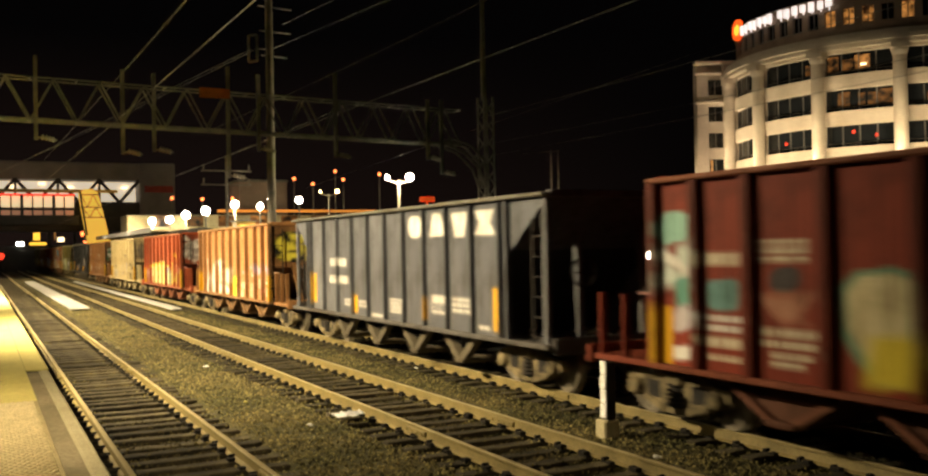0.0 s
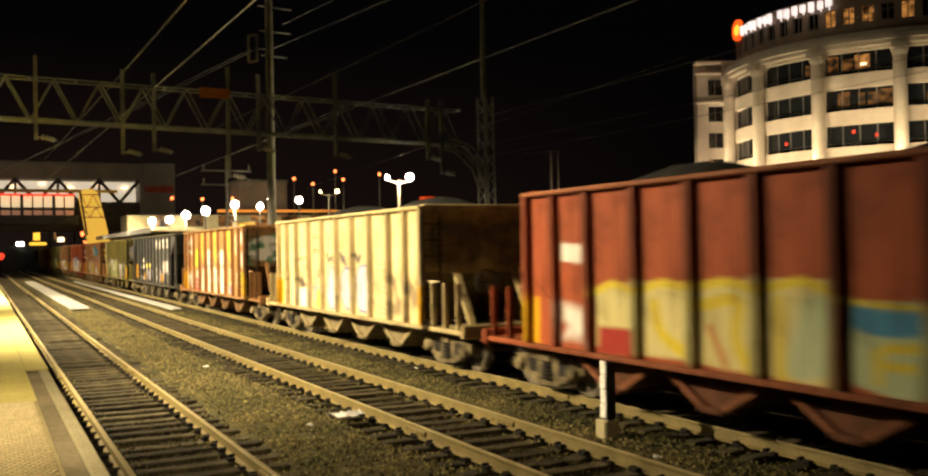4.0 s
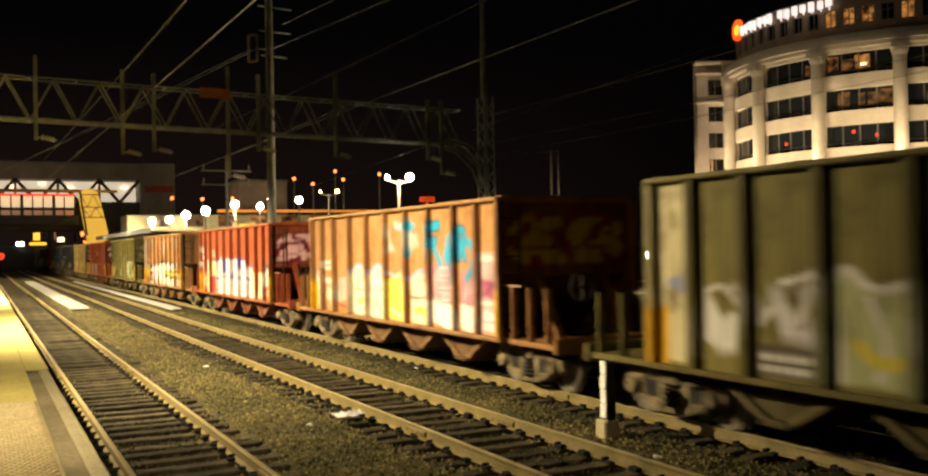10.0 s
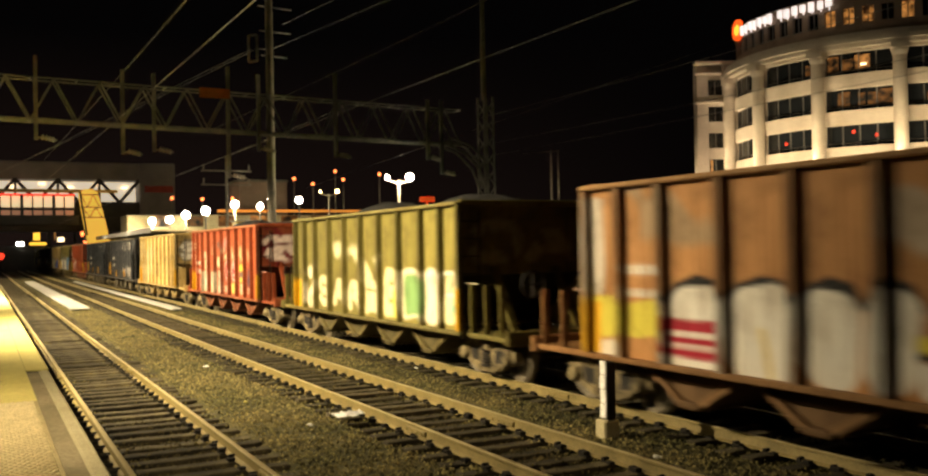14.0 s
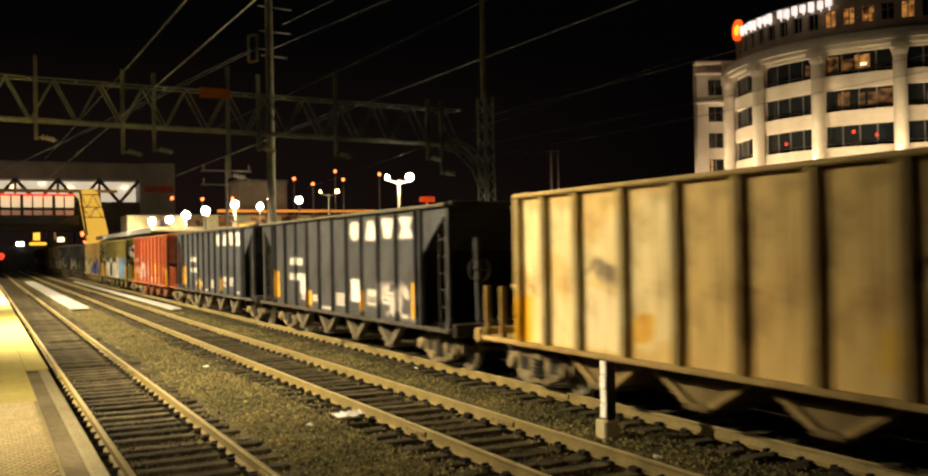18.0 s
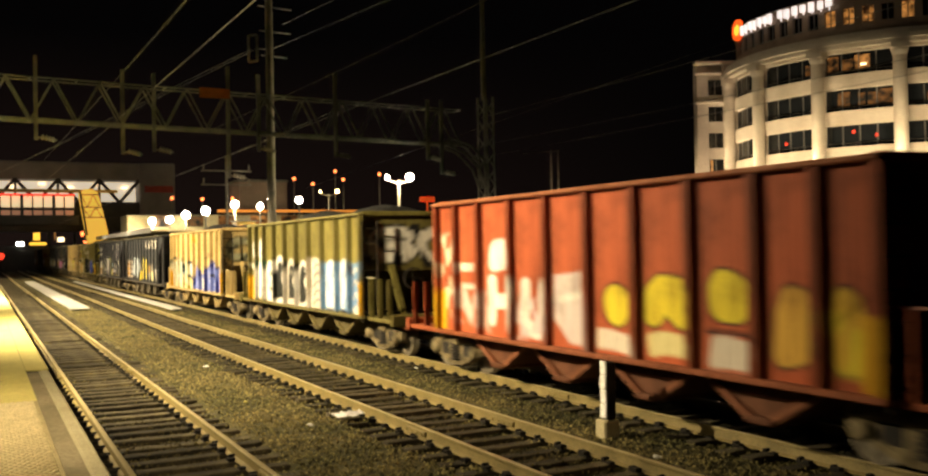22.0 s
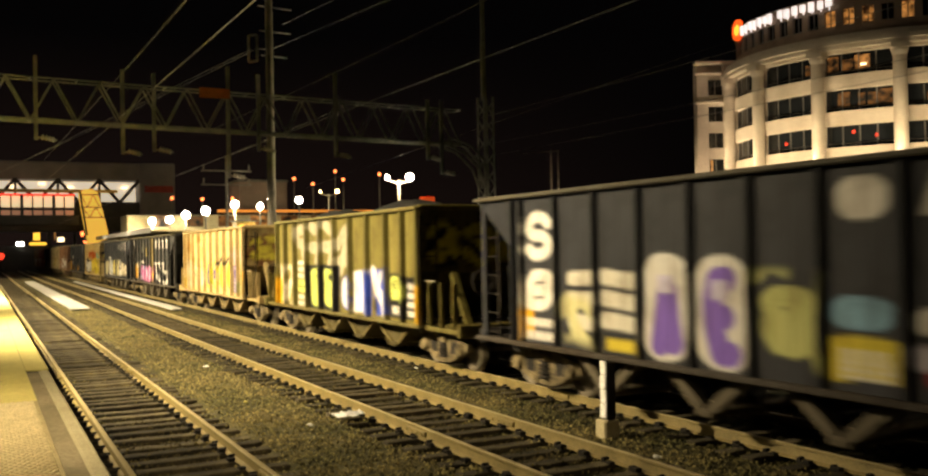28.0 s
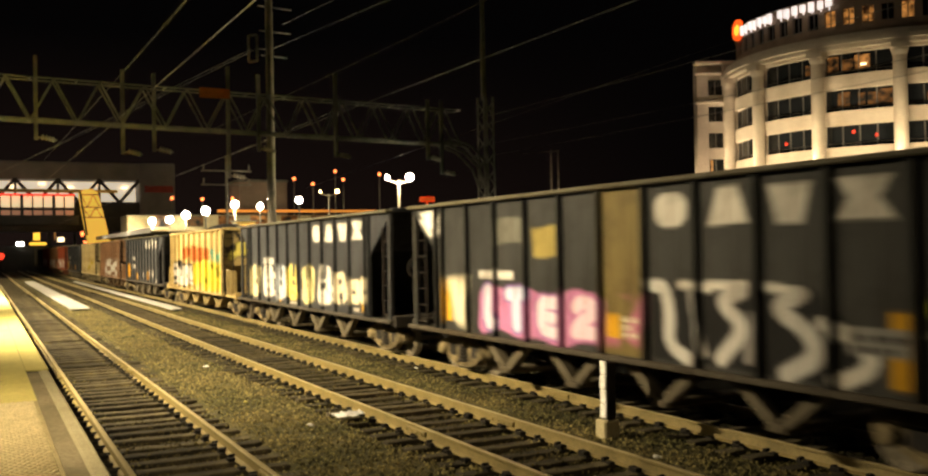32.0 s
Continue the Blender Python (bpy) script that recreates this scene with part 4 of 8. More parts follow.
        s.box(-0.06, 0.06, -0.3, -0.16, -0.2, h * 0.5, m)
        part("sign_block", s, SIGN_WHITE, sign)
        a += math.degrees(w / rr) + 0.25
    emblem = thing("sign_emblem", "round orange and yellow illuminated emblem on the roof edge", "sign", tuple(DRUM + drum_point(R - 0.4, 150.5, 33.2)))
    m = pose(0, 0, 0, 0, 0, 162) @ pose(0, 0, 0, 0, 90, 0)
    part("disc", Shape().lathe([(0.001, 0), (1.5, 0), (1.5, -0.3), (0.001, -0.3)], 28, m), SIGN_ORANGE, emblem)
    for r0 in (0.25, 0.62):
        dots = Shape()
        for k in range(14):
            t = 2 * math.pi * k / 14
            dots.lathe([(0.001, 0.06), (0.16, 0.05), (0.16, 0)], 8, m @ Matrix.Translation((r0 * math.cos(t), r0 * math.sin(t), 0.02)))
        part("dot_ring", dots, SIGN_YELLOW, emblem)
    # floodlights at the foot of the building and on the ledge
    for a in (140, 160, 185, 207, 232):
        p = DRUM + drum_point(R + 17, a, STREET_Z + 0.6)
        lamp("flood_light", "SPOT", tuple(p), 34000, (1.0, 0.76, 0.44), 0.5, tuple(DRUM + drum_point(R - 4, a, 9)), 66)
    for a in cols[1:6]:
        p = DRUM + drum_point(R + 2.6, a - 1.5, 9.8)
        lamp("column_uplight", "SPOT", tuple(p), 6500, (1.0, 0.80, 0.48), 0.15, tuple(DRUM + drum_point(R + 0.9, a, 26)), 40)
    lamp("wing_flood", "SPOT", (88, 95, STREET_Z + 1), 14000, (1.0, 0.72, 0.50), 0.5, (97, 110, 16), 70)


def build_street():
    # signal mast with a ladder cage beyond the train
    g = thing("signal_mast", "black railway signal mast with hooded head and ladder cage", "railway signal", (25.0, 22.4, BED))
    part("mast", Shape().tube((0, 0, 0), (0, 0, 4.9), 0.13, n=10), STEEL_DARK, g)
    part("signal_head", Shape().slab(-0.1, 0.1, 4.02, 0.86, 0.5, 1.46, 0.08), STEEL_DARK, g)
    part("relay_box", Shape().slab(-0.22, 0.1, 2.96, 0.64, 0.4, 0.66, 0.05), STEEL_DARK, g, "small black box below the signal head")
    hood = Shape()
    for i in range(9):
        t0, t1 = math.pi * i / 9, math.pi * (i + 1) / 9
        hood.bar((-0.1 + 0.30 * math.cos(t0) * 0.87, 0.30 * math.cos(t0) * -0.5, 4.72 + 0.36 * math.sin(t0)), (-0.1 + 0.30 * math.cos(t1) * 0.87, 0.30 * math.cos(t1) * -0.5, 4.72 + 0.36 * math.sin(t1)), 0.14)
    part("hood", hood, STEEL_DARK, g)
    for dx in (0.0, 0.38, 0.72, 1.06):
        part("cage_post", Shape().tube((0.8 + dx * 0.85, -0.5 * dx - 0.3, 1.45), (0.8 + dx * 0.85, -0.5 * dx - 0.3, 4.7), 0.07 if dx in (0.0, 0.72) else 0.045, n=6), STEEL_DARK, g)
    for z in (2.64, 3.69, 4.6):
        part("cage_rail", Shape().bar((0.0, 0, z), (1.72, -0.85, z), 0.09), STEEL_DARK, g)
    for a, b in (((0.1, 0, 2.6), (1.0, -0.42, 1.5)), ((0.85, -0.35, 2.6), (1.65, -0.8, 1.6))):
        part("cage_brace", Shape().bar(a, b, 0.11), STEEL_DARK, g)
    for k in range(9):
        part("ladder_rung", Shape().tube((1.41, -0.66, 1.7 + 0.33 * k), (1.7, -0.83, 1.7 + 0.33 * k), 0.025, n=6), STEEL_DARK, g)
    part("platform_grating", Shape().slab(0.9, -0.45, 1.48, 2.2, 0.8, 0.06, 0.01), STEEL_DARK, g)
    part("platform_leg", Shape().bar((1.6, -0.7, 0), (1.6, -0.7, 1.46), 0.1), STEEL_DARK, g)
    # retaining wall and hedge hide the street edge
    part_wall = thing("boundary_wall", "low dark concrete boundary wall beyond the tracks", "wall", (30.5, 0, 0), kind="structure")
    part("coping", Shape().slab(0, 90, 0.28, 0.5, 260, 0.14, 0.03), CONCRETE_DIRT, part_wall)
    part("wall", Shape().box(-0.2, 0.2, -40, 220, -0.6, 0.2), CONCRETE_DIRT, part_wall)
    # bare trees and street lamps before the building
    for k, (x, y, h) in enumerate(((79.0, 77.5, 7.6), (87.0, 67.6, 7.0))):
        t = thing("bare_tree", "small leafless street tree before the office building", "tree", (x, y, STREET_Z), "bare street trees")
        rng = random.Random(30 + k)
        trunk, twigs = Shape().tube((0, 0, 0), (0, 0, h * 0.35), 0.13, 0.1, 8), Shape()

        def grow(p, d, ln, r, depth, s):
            q = p + d * ln
            s.tube(p, q, r, r * 0.65, 5, False)
            if depth:
                for _ in range(3):
                    e = (d + Vector((rng.uniform(-0.7, 0.7), rng.uniform(-0.7, 0.7), rng.uniform(-0.1, 0.5)))).normalized()
                    grow(q, e, ln * rng.uniform(0.6, 0.85), r * 0.62, depth - 1, twigs)

        for _ in range(5):
            grow(Vector((0, 0, h * 0.33)), Vector((rng.uniform(-0.6, 0.6), rng.uniform(-0.6, 0.6), 1)).normalized(), h * 0.2, 0.06, 4, twigs)
        part("trunk", trunk, BARK, t)
        tagged(part("crown", twigs, BARK, t), kind="stuff")
    for x, y, z, r, m in ((85.0, 96.8, 4.0, 0.65, LAMP_WHITE), (85.7, 96.4, 10.2, 0.45, LAMP_WHITE), (83.5, 86.3, 10.4, 0.2, GALV), (78.5, 99.0, 4.3, 0.5, LAMP_WHITE), (76.8, 101.0, 10.3, 0.28, LAMP_WARM)):
        q = thing("street_lamp", "street lamp beside the office building", "street lamp", (x, y, STREET_Z), "street lamps")
        part("pole", Shape().tube((0, 0, 0), (0, 0, z), 0.09, 0.07, 8), STEEL_DARK, q)
        part("lamp_globe", lens_ball(r), m, q, at=(0, 0, z + r))
    hg = thing("hedge", "dark low hedge along the street edge", "hedge", (60, 60, STREET_Z), kind="stuff")
    hm = Shape()
    rng = random.Random(2)
    for _ in range(900):
        x, y = rng.uniform(-1, 1), rng.uniform(-45, 45)
        z = rng.uniform(0, 1.5)
        hm.slab(x, y, z, rng.uniform(0.3, 0.7), rng.uniform(0.3, 0.9), rng.uniform(0.2, 0.5), 0.1)
    part("leaves", hm, HEDGE, hg)


# ---- freight cars ----
HALF_PITCH = {"rib": 7.82, "slope": 7.91}
CAR_KINDS = []
SIDE_X, BODY_LEN, Z0, Z1 = 1.52, 11.1, 0.95, 3.55
RUST_BROWN, OXIDE, RED = (0.41, 0.208, 0.080), (0.27, 0.044, 0.021), (0.40, 0.094, 0.036)
OLIVE, CREAM, YELLOW_OCHRE = (0.195, 0.17, 0.046), (0.72, 0.60, 0.32), (0.70, 0.53, 0.22)
SLATE, SLATE_BLUE = (0.047, 0.050, 0.056), (0.046, 0.052, 0.062)
MAROON_DARK = (0.14, 0.012, 0.016)
W, K = (0.72, 0.71, 0.66), (0.012, 0.012, 0.014)
YEL, MARK = (0.66, 0.54, 0.05), (0.66, 0.36, 0.008)


# sprayed letters as runs of grid points, four wide and six high
LETTERS = {"A": "002640 1232", "B": "00063645443303 3342413000", "C": "4536160501103041", "E": "46060040 0333", "F": "460600 0333", "H": "0600 4640 0343",
           "I": "2620", "L": "060040", "M": "0006234640", "O": "160501103041453616", "R": "00063645443303 2340", "S": "453616050413334241301001",
           "T": "0646 2620", "U": "060110304146", "Y": "0623 4623 2320", "1": "152620", "2": "0516364544010040", "3": "05163645443313 334241301001",
           "6": "4536160501103041423303", "8": "1605041333424130100102133344453616"}


def segment_distance(x, y, a, b):
    dx, dy = b[0] - a[0], b[1] - a[1]
    t = np.clip(((x - a[0]) * dx + (y - a[1]) * dy) / max(dx * dx + dy * dy, 1e-9), 0, 1)
    return np.hypot(x - a[0] - t * dx, y - a[1] - t * dy)


def rounded(way, turns=2):
    """A stroke with its corners cut, as an arm swings them."""
    for _ in range(turns if len(way) > 2 else 0):
        cut = [way[0]]
        for (ax, ay), (bx, by) in zip(way, way[1:]):
            cut += [(0.75 * ax + 0.25 * bx, 0.75 * ay + 0.25 * by), (0.25 * ax + 0.75 * bx, 0.25 * ay + 0.75 * by)]
        way = cut + [way[-1]]
    return way


def stroke_distance(x, y, ways):
    d = np.full(len(x), 9.0)
    for way in ways:
        for a, b in zip(way, way[1:]):
            d = np.minimum(d, segment_distance(x, y, a, b))
    return d


def area_distance(x, y, pts):
    """Signed distance to an outline, negative inside."""
    d, inside = np.full(len(x), 9.0), np.zeros(len(x), dtype=bool)
    for a, b in zip(pts, pts[1:] + pts[:1]):
        d = np.minimum(d, segment_distance(x, y, a, b))
        if a[1] != b[1]:
            inside ^= ((a[1] > y) != (b[1] > y)) & (x < (b[0] - a[0]) * (y - a[1]) / (b[1] - a[1]) + a[0])
    return np.where(inside, -d, d)


class Paint:
    """The paint scheme of one car side; s runs from its rear to its front (0..1), z from sill to top (0..1)."""

    def __init__(self, base, seed):
        self.base, self.seed, self.steps, self.n = base, seed, [], 10

    def pan(self, i0, i1, z0, z1, fill, line=None, holes=0, width=0.06):
        """A rounded shape across the sheets i0 to i1."""
        return self.blob(i0 / self.n, i1 / self.n, z0, z1, fill, line, holes, width)

    def rect(self, s0, s1, z0, z1, c, r=0.03, wob=0.03):
        self.steps.append(("rect", s0, s1, z0, z1, c, r, wob))
        return self

    def blob(self, s0, s1, z0, z1, fill, line=None, holes=0, width=0.06):
        """One rounded painted shape with an outline and small holes."""
        if line:
            self.steps.append(("rect", s0, s1, z0, z1, line, 0.24, 0.06))
        k = width if line else 0
        self.steps.append(("rect", s0 + k / 12, s1 - k / 12, z0 + k / 2.6, z1 - k / 2.6, fill, 0.2, 0.06))
        # inner contour strokes
        if s1 - s0 > 0.06 and z1 - z0 > 0.3 and sum(fill) > 0.5:
            self.steps.append(("lines", s0 + 0.004, s1 - 0.004, z0, z1, line or tuple(c * 0.3 for c in fill), 0.13, 1.15))
        # notches that break the shape into limbs
        pick = int(abs(s0) * 997 + self.seed * 3) % 4
        if s1 - s0 > 0.055 and z1 - z0 > 0.3:
            cut, sm, zm, g = line or self.base, (s0 + s1) / 2, (z0 + z1) / 2, (s1 - s0) * 0.13
            if pick == 0:
                self.steps.append(("rect", sm - g, sm + g, z0 - 0.02, z0 + (z1 - z0) * 0.36, cut, 0.1, 0.08))
            elif pick == 1:
                self.steps.append(("rect", sm, s1 + 0.004, zm - 0.03, zm + 0.035, cut, 0.06, 0.10))
            elif pick == 2:
                self.steps.append(("rect", sm - g, sm + g, zm + (z1 - z0) * 0.1, z1 + 0.02, cut, 0.1, 0.08))
        for h in range(holes):
            zc = z0 + (z1 - z0) * (h + 0.62) / (holes + 0.3)
            sc, dz = (s0 + s1) / 2, (z1 - z0) * 0.09
            self.steps.append(("rect", sc - 0.011, sc + 0.011, zc - dz, zc + dz, line or self.base, 0.2, 0.05))
        return self

    def row(self, s0, s1, z0, z1, n, fill, line=None, holes=1, seed=0, width=0.06):
        rng = random.Random(self.seed * 7 + seed)
        for i in range(n):
            a = s0 + (s1 - s0) * i / n + rng.uniform(-0.004, 0.004)
            b = s0 + (s1 - s0) * (i + 1) / n - 0.004 + rng.uniform(-0.004, 0.006)
            f = fill[i % len(fill)] if isinstance(fill, list) else fill
            self.blob(a, b, z0 + rng.uniform(-0.03, 0.03), z1 + rng.uniform(-0.05, 0.05), f, line, (holes if (i + seed) % 3 else holes + 1), width)
        return self

    def scrawl(self, s0, s1, z0, z1, c, dens=0.5, scale=3.0):
        self.steps.append(("scrawl", s0, s1, z0, z1, c, dens, scale))
        return self

    def bars(self, s0, s1, z0, z1, rows=2, c=(0.62, 0.60, 0.55)):
        """Lines of small lettering as plain bars."""
        rng = random.Random(self.seed + int(s0 * 1000))
        for i in range(rows):
            a = z0 + (z1 - z0) * i / rows
            b = a + (z1 - z0) / rows * 0.6
            s = s0
            while s < s1 - 0.006:
                w = rng.uniform(0.006, 0.014)
                self.steps.append(("rect", s, min(s + w, s1), a, b, c, 0.008, 0.0))
                s += w + 0.004
        return self

    def box(self, u0, u1, z0, z1, c, r=0.03, wob=0.03):
        """A rounded patch between two sheet positions."""
        return self.rect(u0 / self.n, u1 / self.n, z0, z1, c, r, wob)

    def text(self, u0, u1, z0, z1, rows=2, c=(0.62, 0.60, 0.55)):
        return self.bars(u0 / self.n, u1 / self.n, z0, z1, rows, c)

    def haze(self, u0, u1, z0, z1, c, dens=0.5, scale=3.0):
        return self.scrawl(u0 / self.n, u1 / self.n, z0, z1, c, dens, scale)

    def line(self, pts, width, c, wob=0.03):
        """A sprayed stroke through points given as sheet position and height by turns."""
        k = BODY_LEN / self.n
        way = [(pts[i] * k, pts[i + 1] * 2.6) for i in range(0, len(pts), 2)]
        self.steps.append(("stroke", [rounded(way)], c, width, wob))
        return self

    def area(self, pts, c, wob=0.02):
        """A filled outline, its points as in line()."""
        k = BODY_LEN / self.n
        self.steps.append(("area", [(pts[i] * k, pts[i + 1] * 2.6) for i in range(0, len(pts), 2)], c, 0, wob))
        return self

    def glyph(self, letter, u0, u1, z0, z1, fill, edge=None, width=0.24, rim=0.06):
        """One fat sprayed letter in a frame of sheet positions and heights."""
        k, h = BODY_LEN / self.n, width / 2 + (rim if edge else 0)
        x0, x1, y0, y1 = u0 * k + h, u1 * k - h, z0 * 2.6 + h, z1 * 2.6 - h
        ways = []
        for run in LETTERS[letter].split():
            ways.append(rounded([(x0 + max(x1 - x0, 0.02) * int(run[i]) / 4, y0 + max(y1 - y0, 0.02) * int(run[i + 1]) / 6) for i in range(0, len(run), 2)], 1))
        if edge:
            self.steps.append(("stroke", ways, edge, width + 2 * rim, 0.04))
        self.steps.append(("stroke", ways, fill, width, 0.04))
        return self

    def marks(self, both=True):
        if both:
            self.rect(-0.01, 0.034, 0.0, 0.32, MARK, 0.01, 0)
        return self.rect(0.966, 1.01, 0.0, 0.34, MARK, 0.01, 0)

    def colours(self, s, z):
        """Colours at the points (s, z), as arrays."""
        m, h = s * BODY_LEN, z * (Z1 - Z0)
        q = self.seed * 1.7
        wx = 0.5 * np.sin(2.1 * h + 1.3 * m + q) + 0.5 * np.sin(4.3 * h - 2.2 * m + 2 * q)
        wz = 0.5 * np.sin(2.6 * m + q) + 0.5 * np.sin(5.1 * m + 1.9 * h + 3 * q)
        out = np.tile(np.array(self.base), (len(s), 1)).astype(float)
        fade = 1 + 0.10 * np.sin(0.9 * m + q) * np.sin(1.7 * h + q) + 0.07 * np.sin(5.2 * m + 2 * q)
        sheet = np.floor(np.clip(s, 0, 0.999) * self.n)
        fade *= 0.93 + 0.13 * np.sin(sheet * 12.9 + self.seed * 4.1)
        out *= fade[:, None]
        for step in self.steps:
            if step[0] in ("stroke", "area"):
                shape, c, width, wob = step[1:]
                mm, hh = m + wob * wx, h + wob * wz
                ends = np.array([q for way in shape for q in way] if step[0] == "stroke" else shape)
                lo, hi = ends.min(axis=0) - width / 2 - 0.05, ends.max(axis=0) + width / 2 + 0.05
                on = np.nonzero((mm > lo[0]) & (mm < hi[0]) & (hh > lo[1]) & (hh < hi[1]))[0]
                if len(on):
                    d = stroke_distance(mm[on], hh[on], shape) - width / 2 if step[0] == "stroke" else area_distance(mm[on], hh[on], shape)
                    out[on] += (np.array(c) - out[on]) * np.clip(0.5 - d / 0.05, 0, 1)[:, None]
                continue
            kind, s0, s1, z0, z1, c, a, b = step
            x0, x1, y0, y1 = s0 * BODY_LEN, s1 * BODY_LEN, z0 * 2.6, z1 * 2.6
            if kind == "rect":
                mm, hh = m + b * wx, h + b * wz
                r = min(a, (x1 - x0) / 2, (y1 - y0) / 2)
                dx = np.abs(mm - (x0 + x1) / 2) - (x1 - x0) / 2 + r
                dz = np.abs(hh - (y0 + y1) / 2) - (y1 - y0) / 2 + r
                d = np.hypot(np.maximum(dx, 0), np.maximum(dz, 0)) + np.minimum(np.maximum(dx, dz), 0) - r
                k = np.clip(0.5 - d / 0.05, 0, 1)
            else:
                k0 = b
                n = np.sin(k0 * 2.3 * m + 1.7 * np.sin(k0 * 1.9 * h + q) + q) + np.sin(k0 * 2.9 * h + 2.1 * np.sin(k0 * 1.3 * m + 2 * q) + 2 * q)
                n += 0.6 * np.sin(k0 * 5.3 * m + 3 * q + k0 * 2 * h)
                if kind == "lines":
                    edge = np.minimum(np.minimum(m - x0, x1 - m), np.minimum(h - y0, y1 - h))
                    k = np.clip(1.4 - np.abs(n) / a, 0, 0.85) * np.clip(edge / 0.06, 0, 1)
                    out += (np.array(c) - out) * k[:, None]
                    continue
                inside = np.minimum(np.minimum(m - x0, x1 - m) / 0.25, np.minimum(h - y0, y1 - h) / 0.18)
                k = np.clip((n / 2.6 + 2 * a - 1) * 4 + 0.5, 0, 1) * np.clip(inside + 0.5 * wx + 0.4, 0, 1)
            out += (np.array(c) - out) * k[:, None]
        return out


def logo_blocks(p):
    """Four plain white shapes high on the side, one on each sheet."""
    c = (0.66, 0.64, 0.58)
    p.box(7.2, 7.82, 0.755, 0.94, c, 0.2, 0)
    p.area((8.17, 0.755, 8.84, 0.755, 8.68, 0.94, 8.36, 0.94), c)
    p.area((9.15, 0.94, 9.78, 0.94, 9.66, 0.755, 9.28, 0.755), c)
    return p.area((10.1, 0.94, 10.78, 0.94, 10.62, 0.848, 10.8, 0.755, 10.08, 0.755, 10.26, 0.848), c)


def leased(base, seed, small=True):
    """The lease company's livery: four white shapes, small lettering, yellow reflectors."""
    p = Paint(base, seed)
    p.n = 12
    logo_blocks(p)
    p.box(1.1, 1.3, 0.08, 0.40, MARK, 0.01, 0).box(10.7, 10.95, 0.04, 0.36, MARK, 0.01, 0)
    if small:
        p.text(2.4, 2.95, 0.49, 0.62, 1, W).text(3.02, 3.5, 0.49, 0.62, 1, W).text(2.35, 2.95, 0.31, 0.44, 1, W).text(3.04, 3.7, 0.31, 0.44, 1, W)
        p.text(3.4, 3.92, 0.09, 0.17, 2).text(4.35, 4.8, 0.09, 0.17, 2).box(4.05, 4.25, 0.03, 0.2, MARK, 0.01, 0).text(5.1, 5.9, 0.02, 0.06, 1).text(6.2, 6.95, 0.08, 0.22, 4)
        p.box(7.82, 8.05, 0.06, 0.24, (0.6, 0.32, 0.02), 0.01, 0).box(8.24, 8.92, 0.12, 0.27, (0.5, 0.48, 0.44), 0.02, 0).text(8.3, 8.86, 0.14, 0.25, 1, base).text(9.15, 10.0, 0.15, 0.28, 3).text(10.2, 10.6, 0.04, 0.09, 1)
    return p


